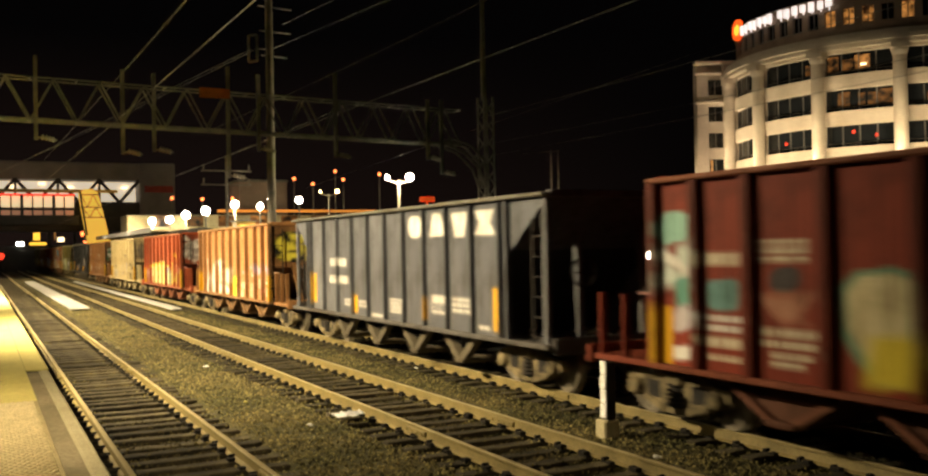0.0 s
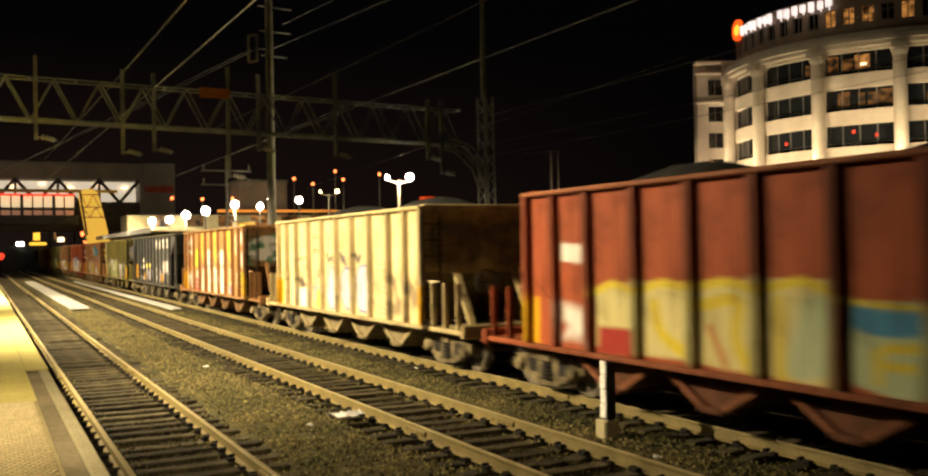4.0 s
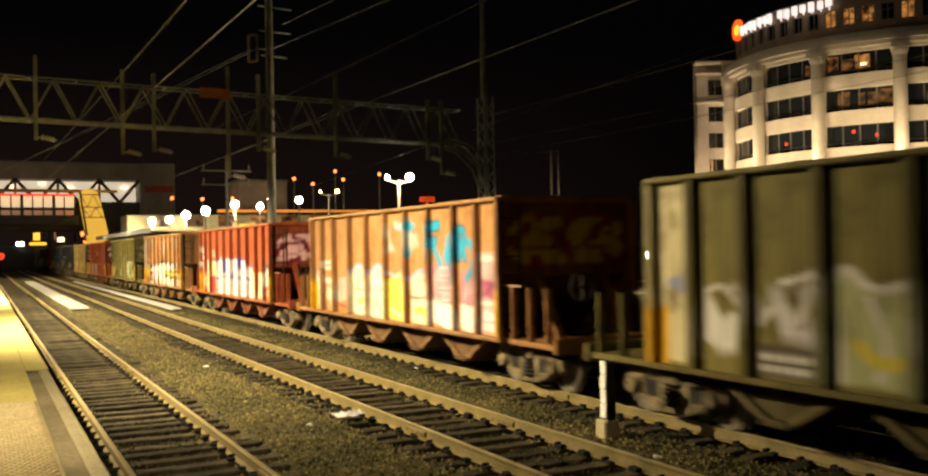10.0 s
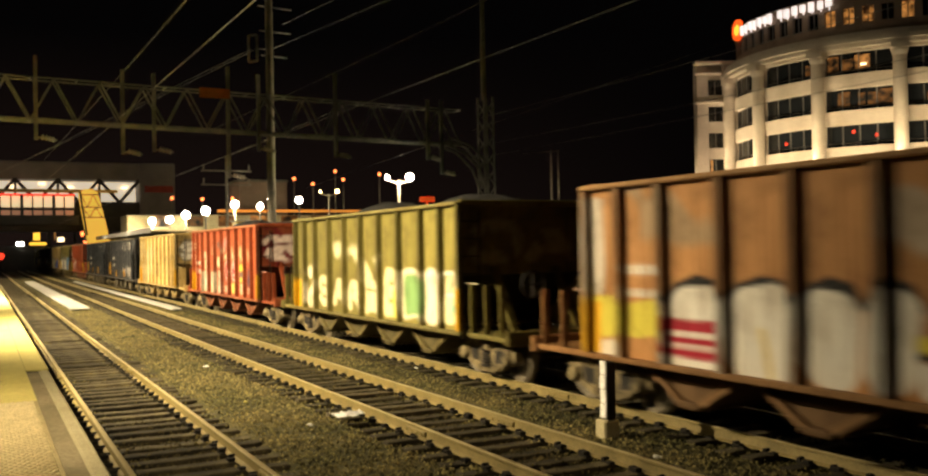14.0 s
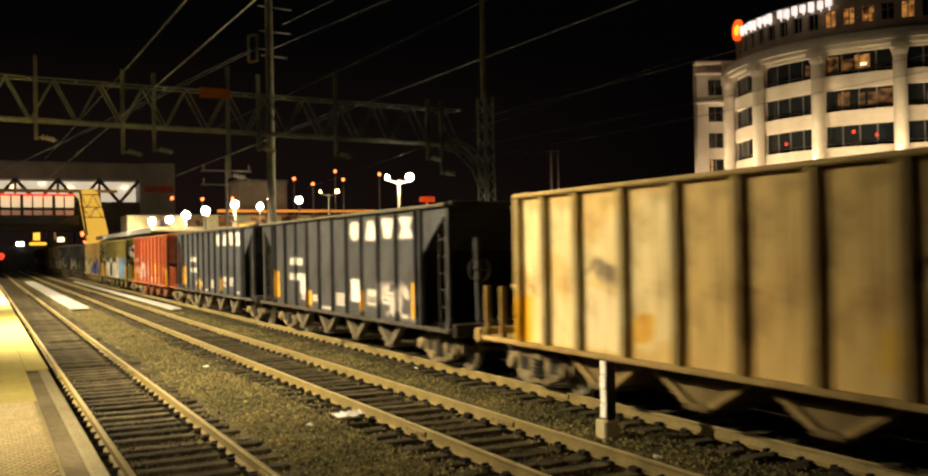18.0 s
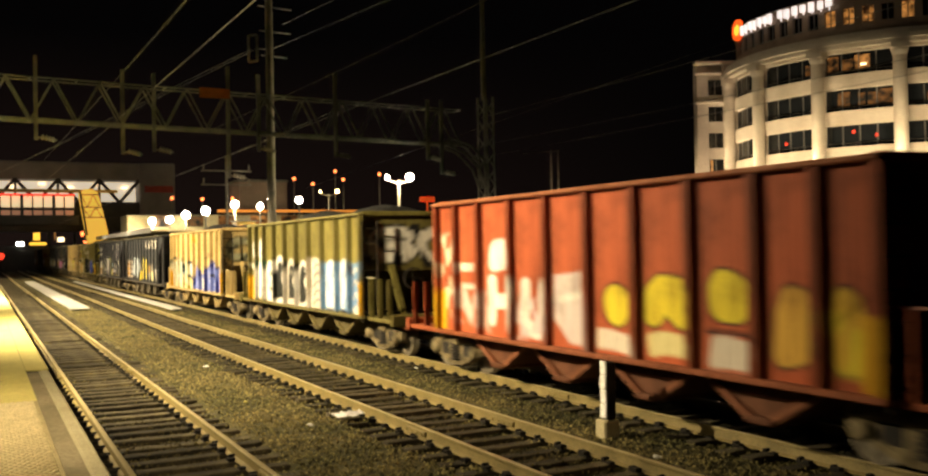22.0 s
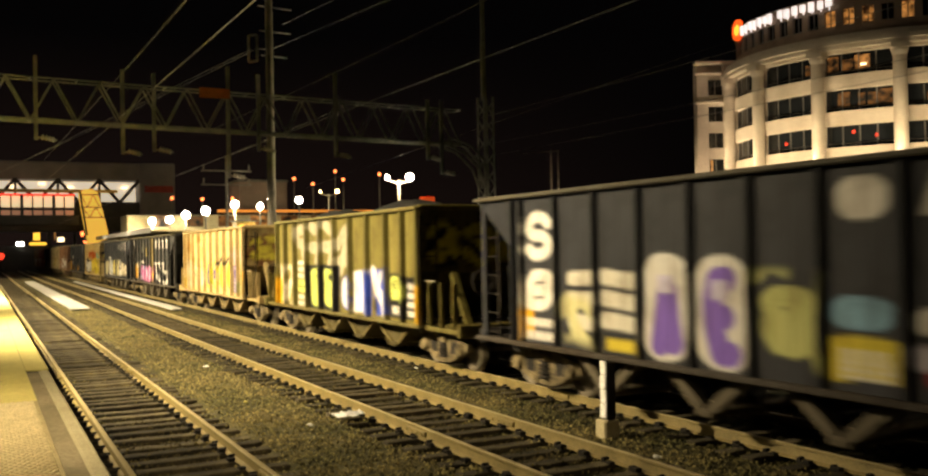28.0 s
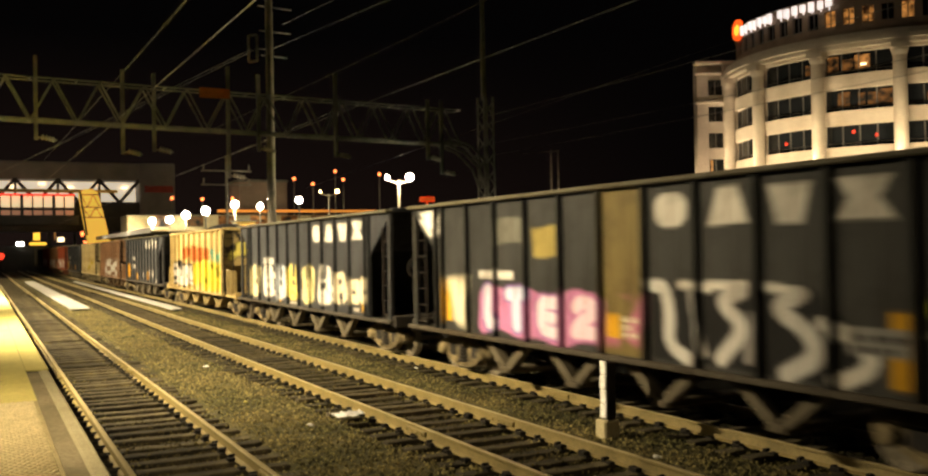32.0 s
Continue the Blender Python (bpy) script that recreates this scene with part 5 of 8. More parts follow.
def schemes():
    """The cars in running order: type, label, paint."""
    rows = []

    def car(kind, label, p, heap=None):
        rows.append((kind, label, p, heap if heap is not None else 0.34 if kind == "rib" else 0.04))

    TEAL, PALE, BLUE = (0.16, 0.42, 0.34), (0.66, 0.60, 0.44), (0.04, 0.08, 0.50)
    LILAC, LIME, VIOLET, MAROON = (0.50, 0.44, 0.70), (0.50, 0.62, 0.03), (0.22, 0.13, 0.55), (0.30, 0.03, 0.04)
    GREY, TAN = (0.44, 0.42, 0.36), (0.60, 0.36, 0.06)
    # oxide red, teal tag at the rear
    p = Paint(OXIDE, 1)
    p.box(0.02, 0.82, 0.66, 0.83, (0.28, 0.5, 0.42), 0.3, 0.08).haze(0.02, 0.91, 0.42, 0.66, (0.55, 0.62, 0.56), 0.8, 2.2).line((0.1, 0.61, 0.52, 0.55, 0.85, 0.45), 0.14, W)
    p.box(0.41, 0.85, 0.3, 0.46, TEAL, 0.1, 0.08).box(0.36, 0.89, 0.19, 0.32, (0.55, 0.5, 0.52), 0.1, 0.06).box(0.38, 0.88, 0.04, 0.11, W, 0.02, 0.02).text(1.03, 1.88, 0.55, 0.65, 1, PALE)
    p.box(1.12, 1.75, 0.32, 0.47, (0.13, 0.27, 0.26), 0.1, 0.06).text(1.03, 1.9, 0.21, 0.31, 2, W).text(1.05, 1.88, 0.13, 0.21, 1, PALE).text(1.17, 1.78, 0.06, 0.1, 1, PALE).text(2.08, 2.77, 0.57, 0.69, 3, PALE)
    p.box(2.25, 2.67, 0.43, 0.55, (0.06, 0.05, 0.05), 0.3, 0.03).haze(2.15, 2.82, 0.29, 0.39, (0.42, 0.2, 0.13), 0.6, 3).text(2.12, 2.93, 0.16, 0.27, 2, PALE).text(2.26, 2.77, 0.07, 0.15, 2, PALE)
    p.area((3.12, 0.45, 3.3, 0.53, 3.7, 0.55, 3.97, 0.51, 4, 0.11, 3.79, 0.06, 3.52, 0.05, 3.3, 0.13, 3.14, 0.24), (0.16, 0.3, 0.2))
    p.area((3.2, 0.44, 3.36, 0.51, 3.7, 0.52, 3.93, 0.48, 3.94, 0.13, 3.76, 0.08, 3.55, 0.09, 3.33, 0.19, 3.2, 0.28), (0.62, 0.56, 0.34)).haze(3.45, 3.97, 0.06, 0.26, YEL, 0.66, 2)
    p.pan(4.15, 5.1, 0.02, 0.52, (0.6, 0.52, 0.32), TEAL, 1).pan(5.2, 6.2, 0.05, 0.56, (0.58, 0.50, 0.33), TEAL, 1).pan(6.3, 7.3, 0.05, 0.5, (0.58, 0.50, 0.33), TEAL, 1).marks()
    car("rib", "oxide red hopper car with teal and cream graffiti", p)
    car("slope", "slate grey hopper car with white lettering blocks", leased((0.112, 0.117, 0.130), 2))
    # rust orange, white scribbles
    p = Paint(RUST_BROWN, 3)
    p.text(1.18, 1.94, 0.47, 0.57, 2, W).haze(1.24, 2, 0.02, 0.45, W, 0.78, 2.4).haze(2.19, 2.98, 0.01, 0.48, W, 0.78, 2.2).glyph("3", 3.17, 3.9, 0.05, 0.48, W, None, 0.2, 0.06)
    p.haze(3.12, 3.97, 0.02, 0.51, W, 0.6, 2.6).haze(4.1, 4.97, 0.01, 0.4, W, 0.74, 2.2).glyph("S", 4.16, 4.87, 0.03, 0.37, W, None, 0.18, 0.06).box(5.11, 5.97, 0.01, 0.31, (0.7, 0.62, 0.04), 0.16, 0.05)
    p.box(5.4, 5.64, 0.13, 0.22, (0.3, 0.3, 0.04), 0.1, 0.02).line((5.29, 0.08, 5.79, 0.08), 0.05, LIME).box(6.56, 6.92, 0.02, 0.21, TAN, 0.1, 0.05).haze(6.19, 6.9, 0.03, 0.28, PALE, 0.6, 3)
    p.haze(6.17, 6.9, 0.32, 0.39, LILAC, 0.5, 3).box(7.41, 7.73, 0.31, 0.37, W, 0.12, 0.02).text(7.24, 7.98, 0.03, 0.23, 5, PALE).haze(7.2, 8.02, 0.39, 0.47, LILAC, 0.62, 3).text(8.2, 8.8, 0.16, 0.29, 3, PALE)
    p.haze(8.17, 9.1, 0.02, 0.15, (0.5, 0.2, 0.12), 0.6, 3).haze(8.17, 8.85, 0.35, 0.43, LILAC, 0.62, 3).line((9.18, 0.24, 9.68, 0.24), 0.05, W).text(9.18, 9.65, 0.29, 0.33, 1, PALE)
    p.text(9.2, 9.65, 0.06, 0.19, 3, PALE).haze(9.15, 9.88, 0.37, 0.45, LILAC, 0.66, 3).marks()
    car("rib", "rust orange hopper car with white and pink graffiti", p, 0.05)
    # red, yellow wildstyle
    p = Paint(RED, 4)
    p.box(1.14, 1.92, 0.55, 0.67, W, 0.05, 0.03).haze(1.14, 2, 0.05, 0.29, W, 0.75, 3)
    p.area((2.11, 0.39, 2.93, 0.45, 3.96, 0.44, 5, 0.49, 5.97, 0.48, 5.97, 0, 5, 0.02, 4, 0.03, 3, 0.03, 2.11, 0.05), (0.62, 0.56, 0.26))
    p.line((2.11, 0.38, 2.51, 0.44, 2.96, 0.39, 3.33, 0.44, 3.89, 0.42, 4.46, 0.47, 4.96, 0.44, 5.52, 0.48, 5.94, 0.42), 0.12, YEL).box(2.16, 2.98, 0.02, 0.17, (0.36, 0.04, 0.03), 0.02, 0.02)
    p.line((3.31, 0.32, 3.41, 0.15, 3.83, 0.06), 0.18, YEL).line((4.14, 0.34, 4.77, 0.4, 4.59, 0.2, 4.86, 0.04), 0.16, YEL).line((4.25, 0.23, 4.5, 0.05), 0.1, (0.5, 0.2, 0.06))
    p.line((5.23, 0.39, 5.32, 0.02), 0.12, YEL).box(5.44, 5.94, 0.03, 0.38, (0.48, 0.56, 0.36), 0.1, 0.1).box(6.11, 7.05, 0.02, 0.41, (0.46, 0.54, 0.34), 0.06, 0.05)
    p.box(6.14, 6.92, 0.27, 0.4, (0.07, 0.26, 0.46), 0.12, 0.06).line((6.08, 0.4, 7.05, 0.38), 0.07, YEL).glyph("F", 6.35, 6.9, 0.05, 0.24, YEL, None, 0.1, 0.06)
    p.box(7.15, 8.05, 0.03, 0.43, (0.3, 0.2, 0.06), 0.05, 0.05).line((7.17, 0.45, 7.47, 0.48, 7.97, 0.42), 0.06, YEL).line((7.22, 0.24, 8, 0.29), 0.1, YEL).line((7.2, 0.08, 7.72, 0.05, 8.45, 0.21), 0.1, YEL)
    p.line((7.6, 0.42, 7.66, 0.05), 0.06, (0.5, 0.44, 0.1)).haze(8.11, 8.9, 0.45, 0.62, YEL, 0.62, 2.6).line((8.18, 0.57, 8.45, 0.6, 8.66, 0.48), 0.09, YEL)
    p.box(8.16, 8.96, 0.36, 0.45, (0.62, 0.46, 0.38), 0.1, 0.08).box(8.16, 9, 0.25, 0.36, (0.5, 0.06, 0.03), 0.05, 0.08).haze(8.16, 8.99, 0.01, 0.25, (0.5, 0.42, 0.14), 0.75, 2.2)
    p.box(9.11, 9.88, 0.59, 0.67, (0.68, 0.46, 0.05), 0.03, 0.05).box(9.11, 9.88, 0.51, 0.59, (0.5, 0.2, 0.04), 0.03, 0.05).box(9.14, 9.86, 0.46, 0.54, (0.62, 0.42, 0.06), 0.03, 0.06)
    p.haze(9.14, 9.84, 0.05, 0.34, (0.6, 0.4, 0.34), 0.66, 2.6).line((9.19, 0.19, 9.81, 0.2), 0.06, W).marks()
    car("rib", "bright red hopper car with yellow and blue graffiti", p)
    # cream, dark tags, blue outlines
    p = Paint(CREAM, 5)
    p.line((0.25, 0.36, 0.88, 0.4, 1.02, 0.31, 1.18, 0.37), 0.05, (0.12, 0.1, 0.07)).line((0.5, 0.19, 0.75, 0.15, 0.38, 0.11), 0.04, (0.12, 0.1, 0.07))
    p.line((2.07, 0.55, 2.33, 0.59, 2.42, 0.52), 0.06, (0.12, 0.1, 0.07)).line((2.47, 0.58, 2.75, 0.53, 2.53, 0.46), 0.06, (0.12, 0.1, 0.07)).glyph("R", 2.12, 2.5, 0.34, 0.5, (0.3, 0.26, 0.18), None, 0.06, 0.06)
    p.glyph("S", 2.59, 2.94, 0.33, 0.49, (0.3, 0.26, 0.18), None, 0.06, 0.06).haze(2.05, 3.03, 0.23, 0.34, (0.12, 0.1, 0.07), 0.42, 2.2).box(2.08, 3.05, 0.01, 0.23, W, 0.02, 0.03)
    p.line((3.17, 0.8, 3.85, 0.79), 0.03, (0.12, 0.1, 0.07)).line((3.17, 0.66, 3.85, 0.66), 0.04, (0.12, 0.1, 0.07)).line((3.17, 0.63, 3.85, 0.63), 0.04, (0.12, 0.1, 0.07))
    p.glyph("A", 3.51, 3.81, 0.35, 0.47, (0.14, 0.13, 0.12), None, 0.12, 0.06).box(3.19, 3.76, 0.07, 0.27, (0.36, 0.38, 0.4), 0.04, 0.06).box(3.45, 3.75, 0.04, 0.22, YEL, 0.05, 0.05)
    p.glyph("E", 4.19, 5.04, 0.03, 0.48, (0.62, 0.6, 0.62), (0.07, 0.09, 0.36), 0.5, 0.06).glyph("S", 5.13, 5.94, 0.04, 0.48, (0.62, 0.6, 0.62), (0.07, 0.09, 0.36), 0.52, 0.06)
    p.line((4.21, 0.63, 4.33, 0.53, 4.52, 0.61, 4.57, 0.53), 0.12, (0.1, 0.11, 0.1)).line((5.15, 0.61, 5.24, 0.52, 5.32, 0.6, 5.44, 0.51), 0.14, (0.12, 0.11, 0.12))
    p.line((6.13, 0.61, 6.24, 0.54, 6.38, 0.61), 0.14, (0.08, 0.08, 0.08))
    p.glyph("B", 6.1, 7.05, 0.04, 0.52, (0.6, 0.58, 0.6), (0.07, 0.09, 0.36), 0.45, 0.06).glyph("S", 7.1, 8.05, 0.04, 0.52, (0.55, 0.5, 0.3), (0.12, 0.1, 0.07), 0.1, 0.02).haze(8, 9.7, 0.05, 0.42, (0.25, 0.2, 0.12), 0.45, 2.4)
    p.marks()
    car("rib", "cream hopper car with blue outlined graffiti", p)
    # rust orange with a grid of painted blocks
    p = Paint(RUST_BROWN, 6)
    p.box(0.5, 1, -0.15, 1.02, (0.66, 0.5, 0.3), 0.03, 0.03).glyph("S", 1.09, 1.87, 0.58, 0.96, W, None, 0.26, 0.06).glyph("E", 1.09, 1.87, -0.05, 0.39, W, None, 0.26, 0.06)
    p.line((1.13, 0.55, 1.87, 0.58), 0.05, (0.2, 0.16, 0.4)).box(2.12, 3, 0.42, 0.71, LIME, 0.06, 0.04).area((2.12, 0.22, 2.31, 0.34, 2.62, 0.4, 3, 0.37, 3, 0.22), W)
    p.box(2.12, 2.97, -0, 0.21, (0.34, 0.03, 0.05), 0.02, 0.02).box(2.19, 2.94, 0.13, 0.16, (0.6, 0.4, 0.4), 0.01, 0.01).box(2.19, 2.94, 0.06, 0.08, (0.6, 0.4, 0.4), 0.01, 0.01)
    p.area((3.15, 0.97, 3.46, 1.01, 3.82, 0.97, 3.9, 0.48, 3.46, 0.45, 3.15, 0.56), (0.68, 0.5, 0.07)).box(3.18, 3.95, -0.01, 0.41, W, 0.14, 0.08).line((3.31, 0.18, 3.46, 0.01), 0.1, (0.72, 0.6, 0.2))
    p.line((3.1, 0.42, 3.97, 0.43), 0.05, (0.2, 0.16, 0.4)).box(4.12, 4.98, 0.44, 0.71, W, 0.16, 0.05).box(4.2, 5, -0.01, 0.41, W, 0.12, 0.08).line((4.54, 0.39, 4.66, 0.02), 0.08, (0.4, 0.36, 0.5))
    p.line((4.12, 0.42, 5, 0.43), 0.05, (0.2, 0.16, 0.4)).area((5.11, 0.96, 5.39, 1.02, 5.78, 0.97, 5.96, 0.49, 5.5, 0.46, 5.17, 0.61), (0.68, 0.5, 0.07)).box(5.13, 5.98, -0.01, 0.41, W, 0.14, 0.08)
    p.line((5.26, 0.18, 5.35, 0), 0.14, (0.72, 0.6, 0.15)).box(6.06, 6.98, 0.44, 0.69, W, 0.16, 0.05).glyph("S", 6.12, 6.9, 0.46, 0.66, W, (0.5, 0.45, 0.4), 0.2, 0.02).box(6.14, 7.02, -0, 0.41, W, 0.12, 0.08)
    p.area((7.09, 0.95, 7.45, 1, 7.84, 0.96, 7.96, 0.53, 7.45, 0.5, 7.15, 0.65), (0.68, 0.5, 0.07)).glyph("O", 7.29, 7.96, 0.12, 0.44, (0.56, 0.3, 0.05), W, 0.6, 0.07)
    p.box(7.27, 8.04, 0.03, 0.13, (0.4, 0.3, 0.5), 0.06, 0.05).glyph("S", 8.18, 8.82, 0.59, 0.94, (0.66, 0.58, 0.36), None, 0.3, 0.06).glyph("O", 8.32, 8.96, 0.1, 0.45, (0.6, 0.34, 0.05), W, 0.6, 0.07)
    p.glyph("8", 9.13, 9.74, 0.72, 0.95, W, None, 0.3, 0.06).glyph("6", 9.13, 9.77, 0.39, 0.67, W, None, 0.32, 0.06).box(9.16, 9.94, 0.18, 0.37, (0.24, 0.4, 0.04), 0.05, 0.05)
    p.box(9.16, 9.68, 0.05, 0.17, (0.66, 0.5, 0.05), 0.1, 0.05).line((9.27, 0.15, 9.65, 0.07), 0.1, K).marks()
    car("rib", "rust orange hopper car covered in yellow and white blocks of graffiti", p, 0.05)
    # black, white shapes over white lettering
    p = leased((0.066, 0.067, 0.066), 7, small=False)
    p.box(2.08, 3.92, 0.05, 0.65, (0.035, 0.035, 0.036), 0.02, 0).box(2.42, 2.97, 0.44, 0.54, W, 0.06, 0.02).box(3.12, 3.71, 0.44, 0.54, W, 0.06, 0.02).box(2.35, 2.94, 0.29, 0.39, W, 0.05, 0.02)
    p.box(3.12, 3.89, 0.3, 0.4, W, 0.05, 0.02).box(2.32, 2.9, 0.15, 0.29, (0.2, 0.05, 0.04), 0.05, 0.05).text(2.39, 3.83, 0.07, 0.15, 2, W).box(3.82, 4.05, 0.05, 0.23, MARK, 0.01, 0)
    p.glyph("S", 4.12, 4.97, 0.31, 0.43, (0.6, 0.55, 0.14), None, 0.16, 0.06).glyph("S", 5.08, 5.88, 0.32, 0.43, (0.6, 0.55, 0.14), None, 0.16, 0.06).haze(4.12, 5.88, 0.08, 0.31, (0.34, 0.32, 0.36), 0.66, 2.4)
    p.box(6.53, 6.9, 0.06, 0.24, MARK, 0.01, 0).haze(7.18, 7.92, 0.19, 0.34, GREY, 0.6, 2.6).text(7.27, 7.86, 0.06, 0.18, 4, W).haze(8.18, 9.02, 0.08, 0.33, (0.34, 0.32, 0.38), 0.56, 3)
    p.box(8.78, 9.12, 0.06, 0.22, MARK, 0.01, 0).glyph("S", 9.18, 9.97, 0.26, 0.46, (0.66, 0.62, 0.6), None, 0.46, 0.06).haze(9.14, 10.01, 0.25, 0.46, (0.6, 0.56, 0.54), 0.56, 2.4)
    p.glyph("S", 10.12, 10.91, 0.27, 0.45, (0.66, 0.62, 0.6), None, 0.46, 0.06).haze(10.09, 10.95, 0.26, 0.45, (0.6, 0.56, 0.54), 0.56, 2.4)
    p.glyph("S", 11.16, 11.71, 0.2, 0.4, (0.66, 0.62, 0.6), None, 0.46, 0.06).haze(11.12, 11.75, 0.2, 0.41, (0.6, 0.56, 0.54), 0.56, 2.4).box(9.23, 9.97, 0.12, 0.26, (0.3, 0.29, 0.28), 0.02, 0)
    p.text(9.28, 9.92, 0.13, 0.24, 1, (0.04, 0.04, 0.04)).text(10.38, 10.76, 0.08, 0.11, 1, W)
    car("slope", "black hopper car with white lettering blocks and white graffiti", p)
    # olive, pale to lilac letters
    p = Paint(OLIVE, 8)
    MINT, MILK, DASH = (0.44, 0.47, 0.24), (0.62, 0.60, 0.62), (0.05, 0.05, 0.06)
    p.box(0.02, 0.86, 0.03, 1.0, (0.60, 0.54, 0.32), 0.03, 0.05).box(0.3, 0.7, 0.4, 0.5, (0.34, 0.36, 0.52), 0.1, 0.05).haze(0.1, 0.85, 0.25, 0.95, (0.36, 0.31, 0.15), 0.35, 2.4)
    p.haze(1.1, 1.95, 0.08, 0.45, W, 0.66, 2.6).line((1.2, 0.4, 1.5, 0.46, 1.8, 0.36), 0.06, W).box(2.1, 2.95, 0.02, 0.17, (0.10, 0.08, 0.06), 0.03, 0.02).text(2.15, 2.92, 0.04, 0.15, 2, W)
    p.line((2.15, 0.28, 2.5, 0.4, 2.6, 0.24, 2.9, 0.5), 0.12, W).line((2.5, 0.48, 2.95, 0.52), 0.09, W).haze(2.1, 2.98, 0.17, 0.42, MILK, 0.5, 3)
    p.area((3.05, 0.44, 3.25, 0.56, 3.5, 0.44, 4.0, 0.48, 4.5, 0.52, 5.0, 0.46, 5.97, 0.48, 5.97, 0.02, 4.5, 0.02, 3.05, 0.03), MINT)
    p.line((3.05, 0.43, 3.25, 0.56, 3.5, 0.43, 3.95, 0.49), 0.11, W).line((3.1, 0.42, 3.2, 0.05), 0.1, W).line((3.5, 0.4, 3.75, 0.22, 3.6, 0.06), 0.09, W).line((3.4, 0.2, 3.6, 0.12, 3.85, 0.15), 0.16, (0.66, 0.56, 0.08))
    p.line((4.1, 0.42, 4.3, 0.53, 4.95, 0.48), 0.11, W).line((4.15, 0.4, 4.2, 0.06, 4.9, 0.05), 0.14, W).line((4.3, 0.3, 4.7, 0.36, 4.85, 0.2), 0.12, (0.62, 0.62, 0.48)).haze(4.1, 4.95, 0.04, 0.3, W, 0.5, 2.2)
    p.line((5.08, 0.47, 5.5, 0.47, 5.95, 0.48), 0.09, W).line((5.1, 0.22, 5.5, 0.16, 5.9, 0.1), 0.08, W).line((5.2, 0.05, 5.6, 0.03, 5.95, 0.07), 0.12, W).line((5.85, 0.4, 5.75, 0.25, 5.95, 0.05), 0.05, (0.14, 0.2, 0.09))
    p.area((6.1, 0.5, 6.3, 0.56, 6.6, 0.5, 7.0, 0.42, 7.0, 0.02, 6.1, 0.04), MILK).area((7.05, 0.4, 7.3, 0.36, 7.6, 0.44, 8.0, 0.43, 8.0, 0.03, 7.05, 0.02), (0.56, 0.54, 0.62))
    p.area((8.08, 0.34, 8.25, 0.44, 8.6, 0.47, 9.0, 0.44, 9.0, 0.04, 8.1, 0.02), MILK).area((9.1, 0.42, 9.4, 0.5, 9.8, 0.46, 9.85, 0.1, 9.1, 0.05), (0.46, 0.54, 0.62))
    for a, z in ((6.1, 0.48), (6.4, 0.38), (6.6, 0.31), (6.15, 0.2), (6.3, 0.05), (7.05, 0.4), (7.2, 0.22), (7.6, 0.1), (7.7, 0.34), (8.1, 0.44), (8.15, 0.2), (8.5, 0.1), (9.3, 0.32), (9.5, 0.14)):
        p.line((a, z, a + 0.28, z - 0.015), 0.04, DASH)
    p.line((6.05, 0.22, 6.5, 0.22, 6.85, 0.14, 6.95, 0.02), 0.05, DASH).line((6.3, 0.18, 6.5, 0.1, 6.7, 0.06), 0.16, (0.56, 0.47, 0.16)).line((7.2, 0.33, 7.9, 0.31), 0.12, W).line((8.3, 0.38, 8.85, 0.36, 8.8, 0.12), 0.16, W)
    p.line((6.5, 0.44, 6.85, 0.36, 6.8, 0.16), 0.12, W).line((7.15, 0.13, 7.9, 0.17), 0.14, W).line((9.2, 0.4, 9.6, 0.42, 9.7, 0.2), 0.14, W).marks()
    car("rib", "olive hopper car with white and lilac graffiti", p)
    # rust orange, sky blue above white and mauve
    p = Paint(RUST_BROWN, 9)
    RIM, BONE, DARK = (0.40, 0.36, 0.52), (0.66, 0.60, 0.44), (0.06, 0.05, 0.06)
    p.box(0.15, 0.8, 0.2, 0.42, (0.52, 0.54, 0.52), 0.05, 0.05).box(0.3, 0.75, 0.03, 0.18, (0.40, 0.40, 0.38), 0.05, 0.05).text(1.07, 1.8, 0.45, 0.57, 2, W).text(1.1, 1.8, 0.3, 0.4, 1, W).haze(1.07, 1.85, 0.05, 0.28, PALE, 0.6, 3)
    p.box(2.1, 2.95, 0.12, 0.36, (0.40, 0.36, 0.30), 0.1, 0.08).line((2.05, 0.12, 2.5, 0.06, 2.95, 0.05), 0.06, (0.45, 0.05, 0.03)).line((2.85, 0.03, 2.8, 0.4, 3.1, 0.44), 0.14, BONE)
    p.area((3.05, 0.42, 3.3, 0.5, 3.7, 0.47, 3.95, 0.4, 3.95, 0.02, 3.05, 0.02), BONE).line((3.05, 0.44, 3.35, 0.52, 3.9, 0.45), 0.09, RIM).line((3.3, 0.28, 3.6, 0.25, 3.8, 0.27), 0.04, DARK).line((3.4, 0.14, 3.7, 0.17), 0.12, (0.52, 0.50, 0.06)).line((3.2, 0.1, 3.5, 0.03), 0.07, W)
    p.area((4.05, 0.42, 4.3, 0.5, 4.7, 0.5, 4.97, 0.42, 4.97, 0.0, 4.05, 0.02), (0.68, 0.63, 0.50)).line((4.05, 0.44, 4.4, 0.52, 4.95, 0.46), 0.09, RIM).line((4.2, 0.34, 4.8, 0.36), 0.12, W).line((4.5, 0.26, 4.75, 0.29, 4.95, 0.22, 4.85, 0.05), 0.06, (0.22, 0.18, 0.14)).haze(4.1, 4.95, 0.02, 0.2, (0.42, 0.44, 0.30), 0.45, 3)
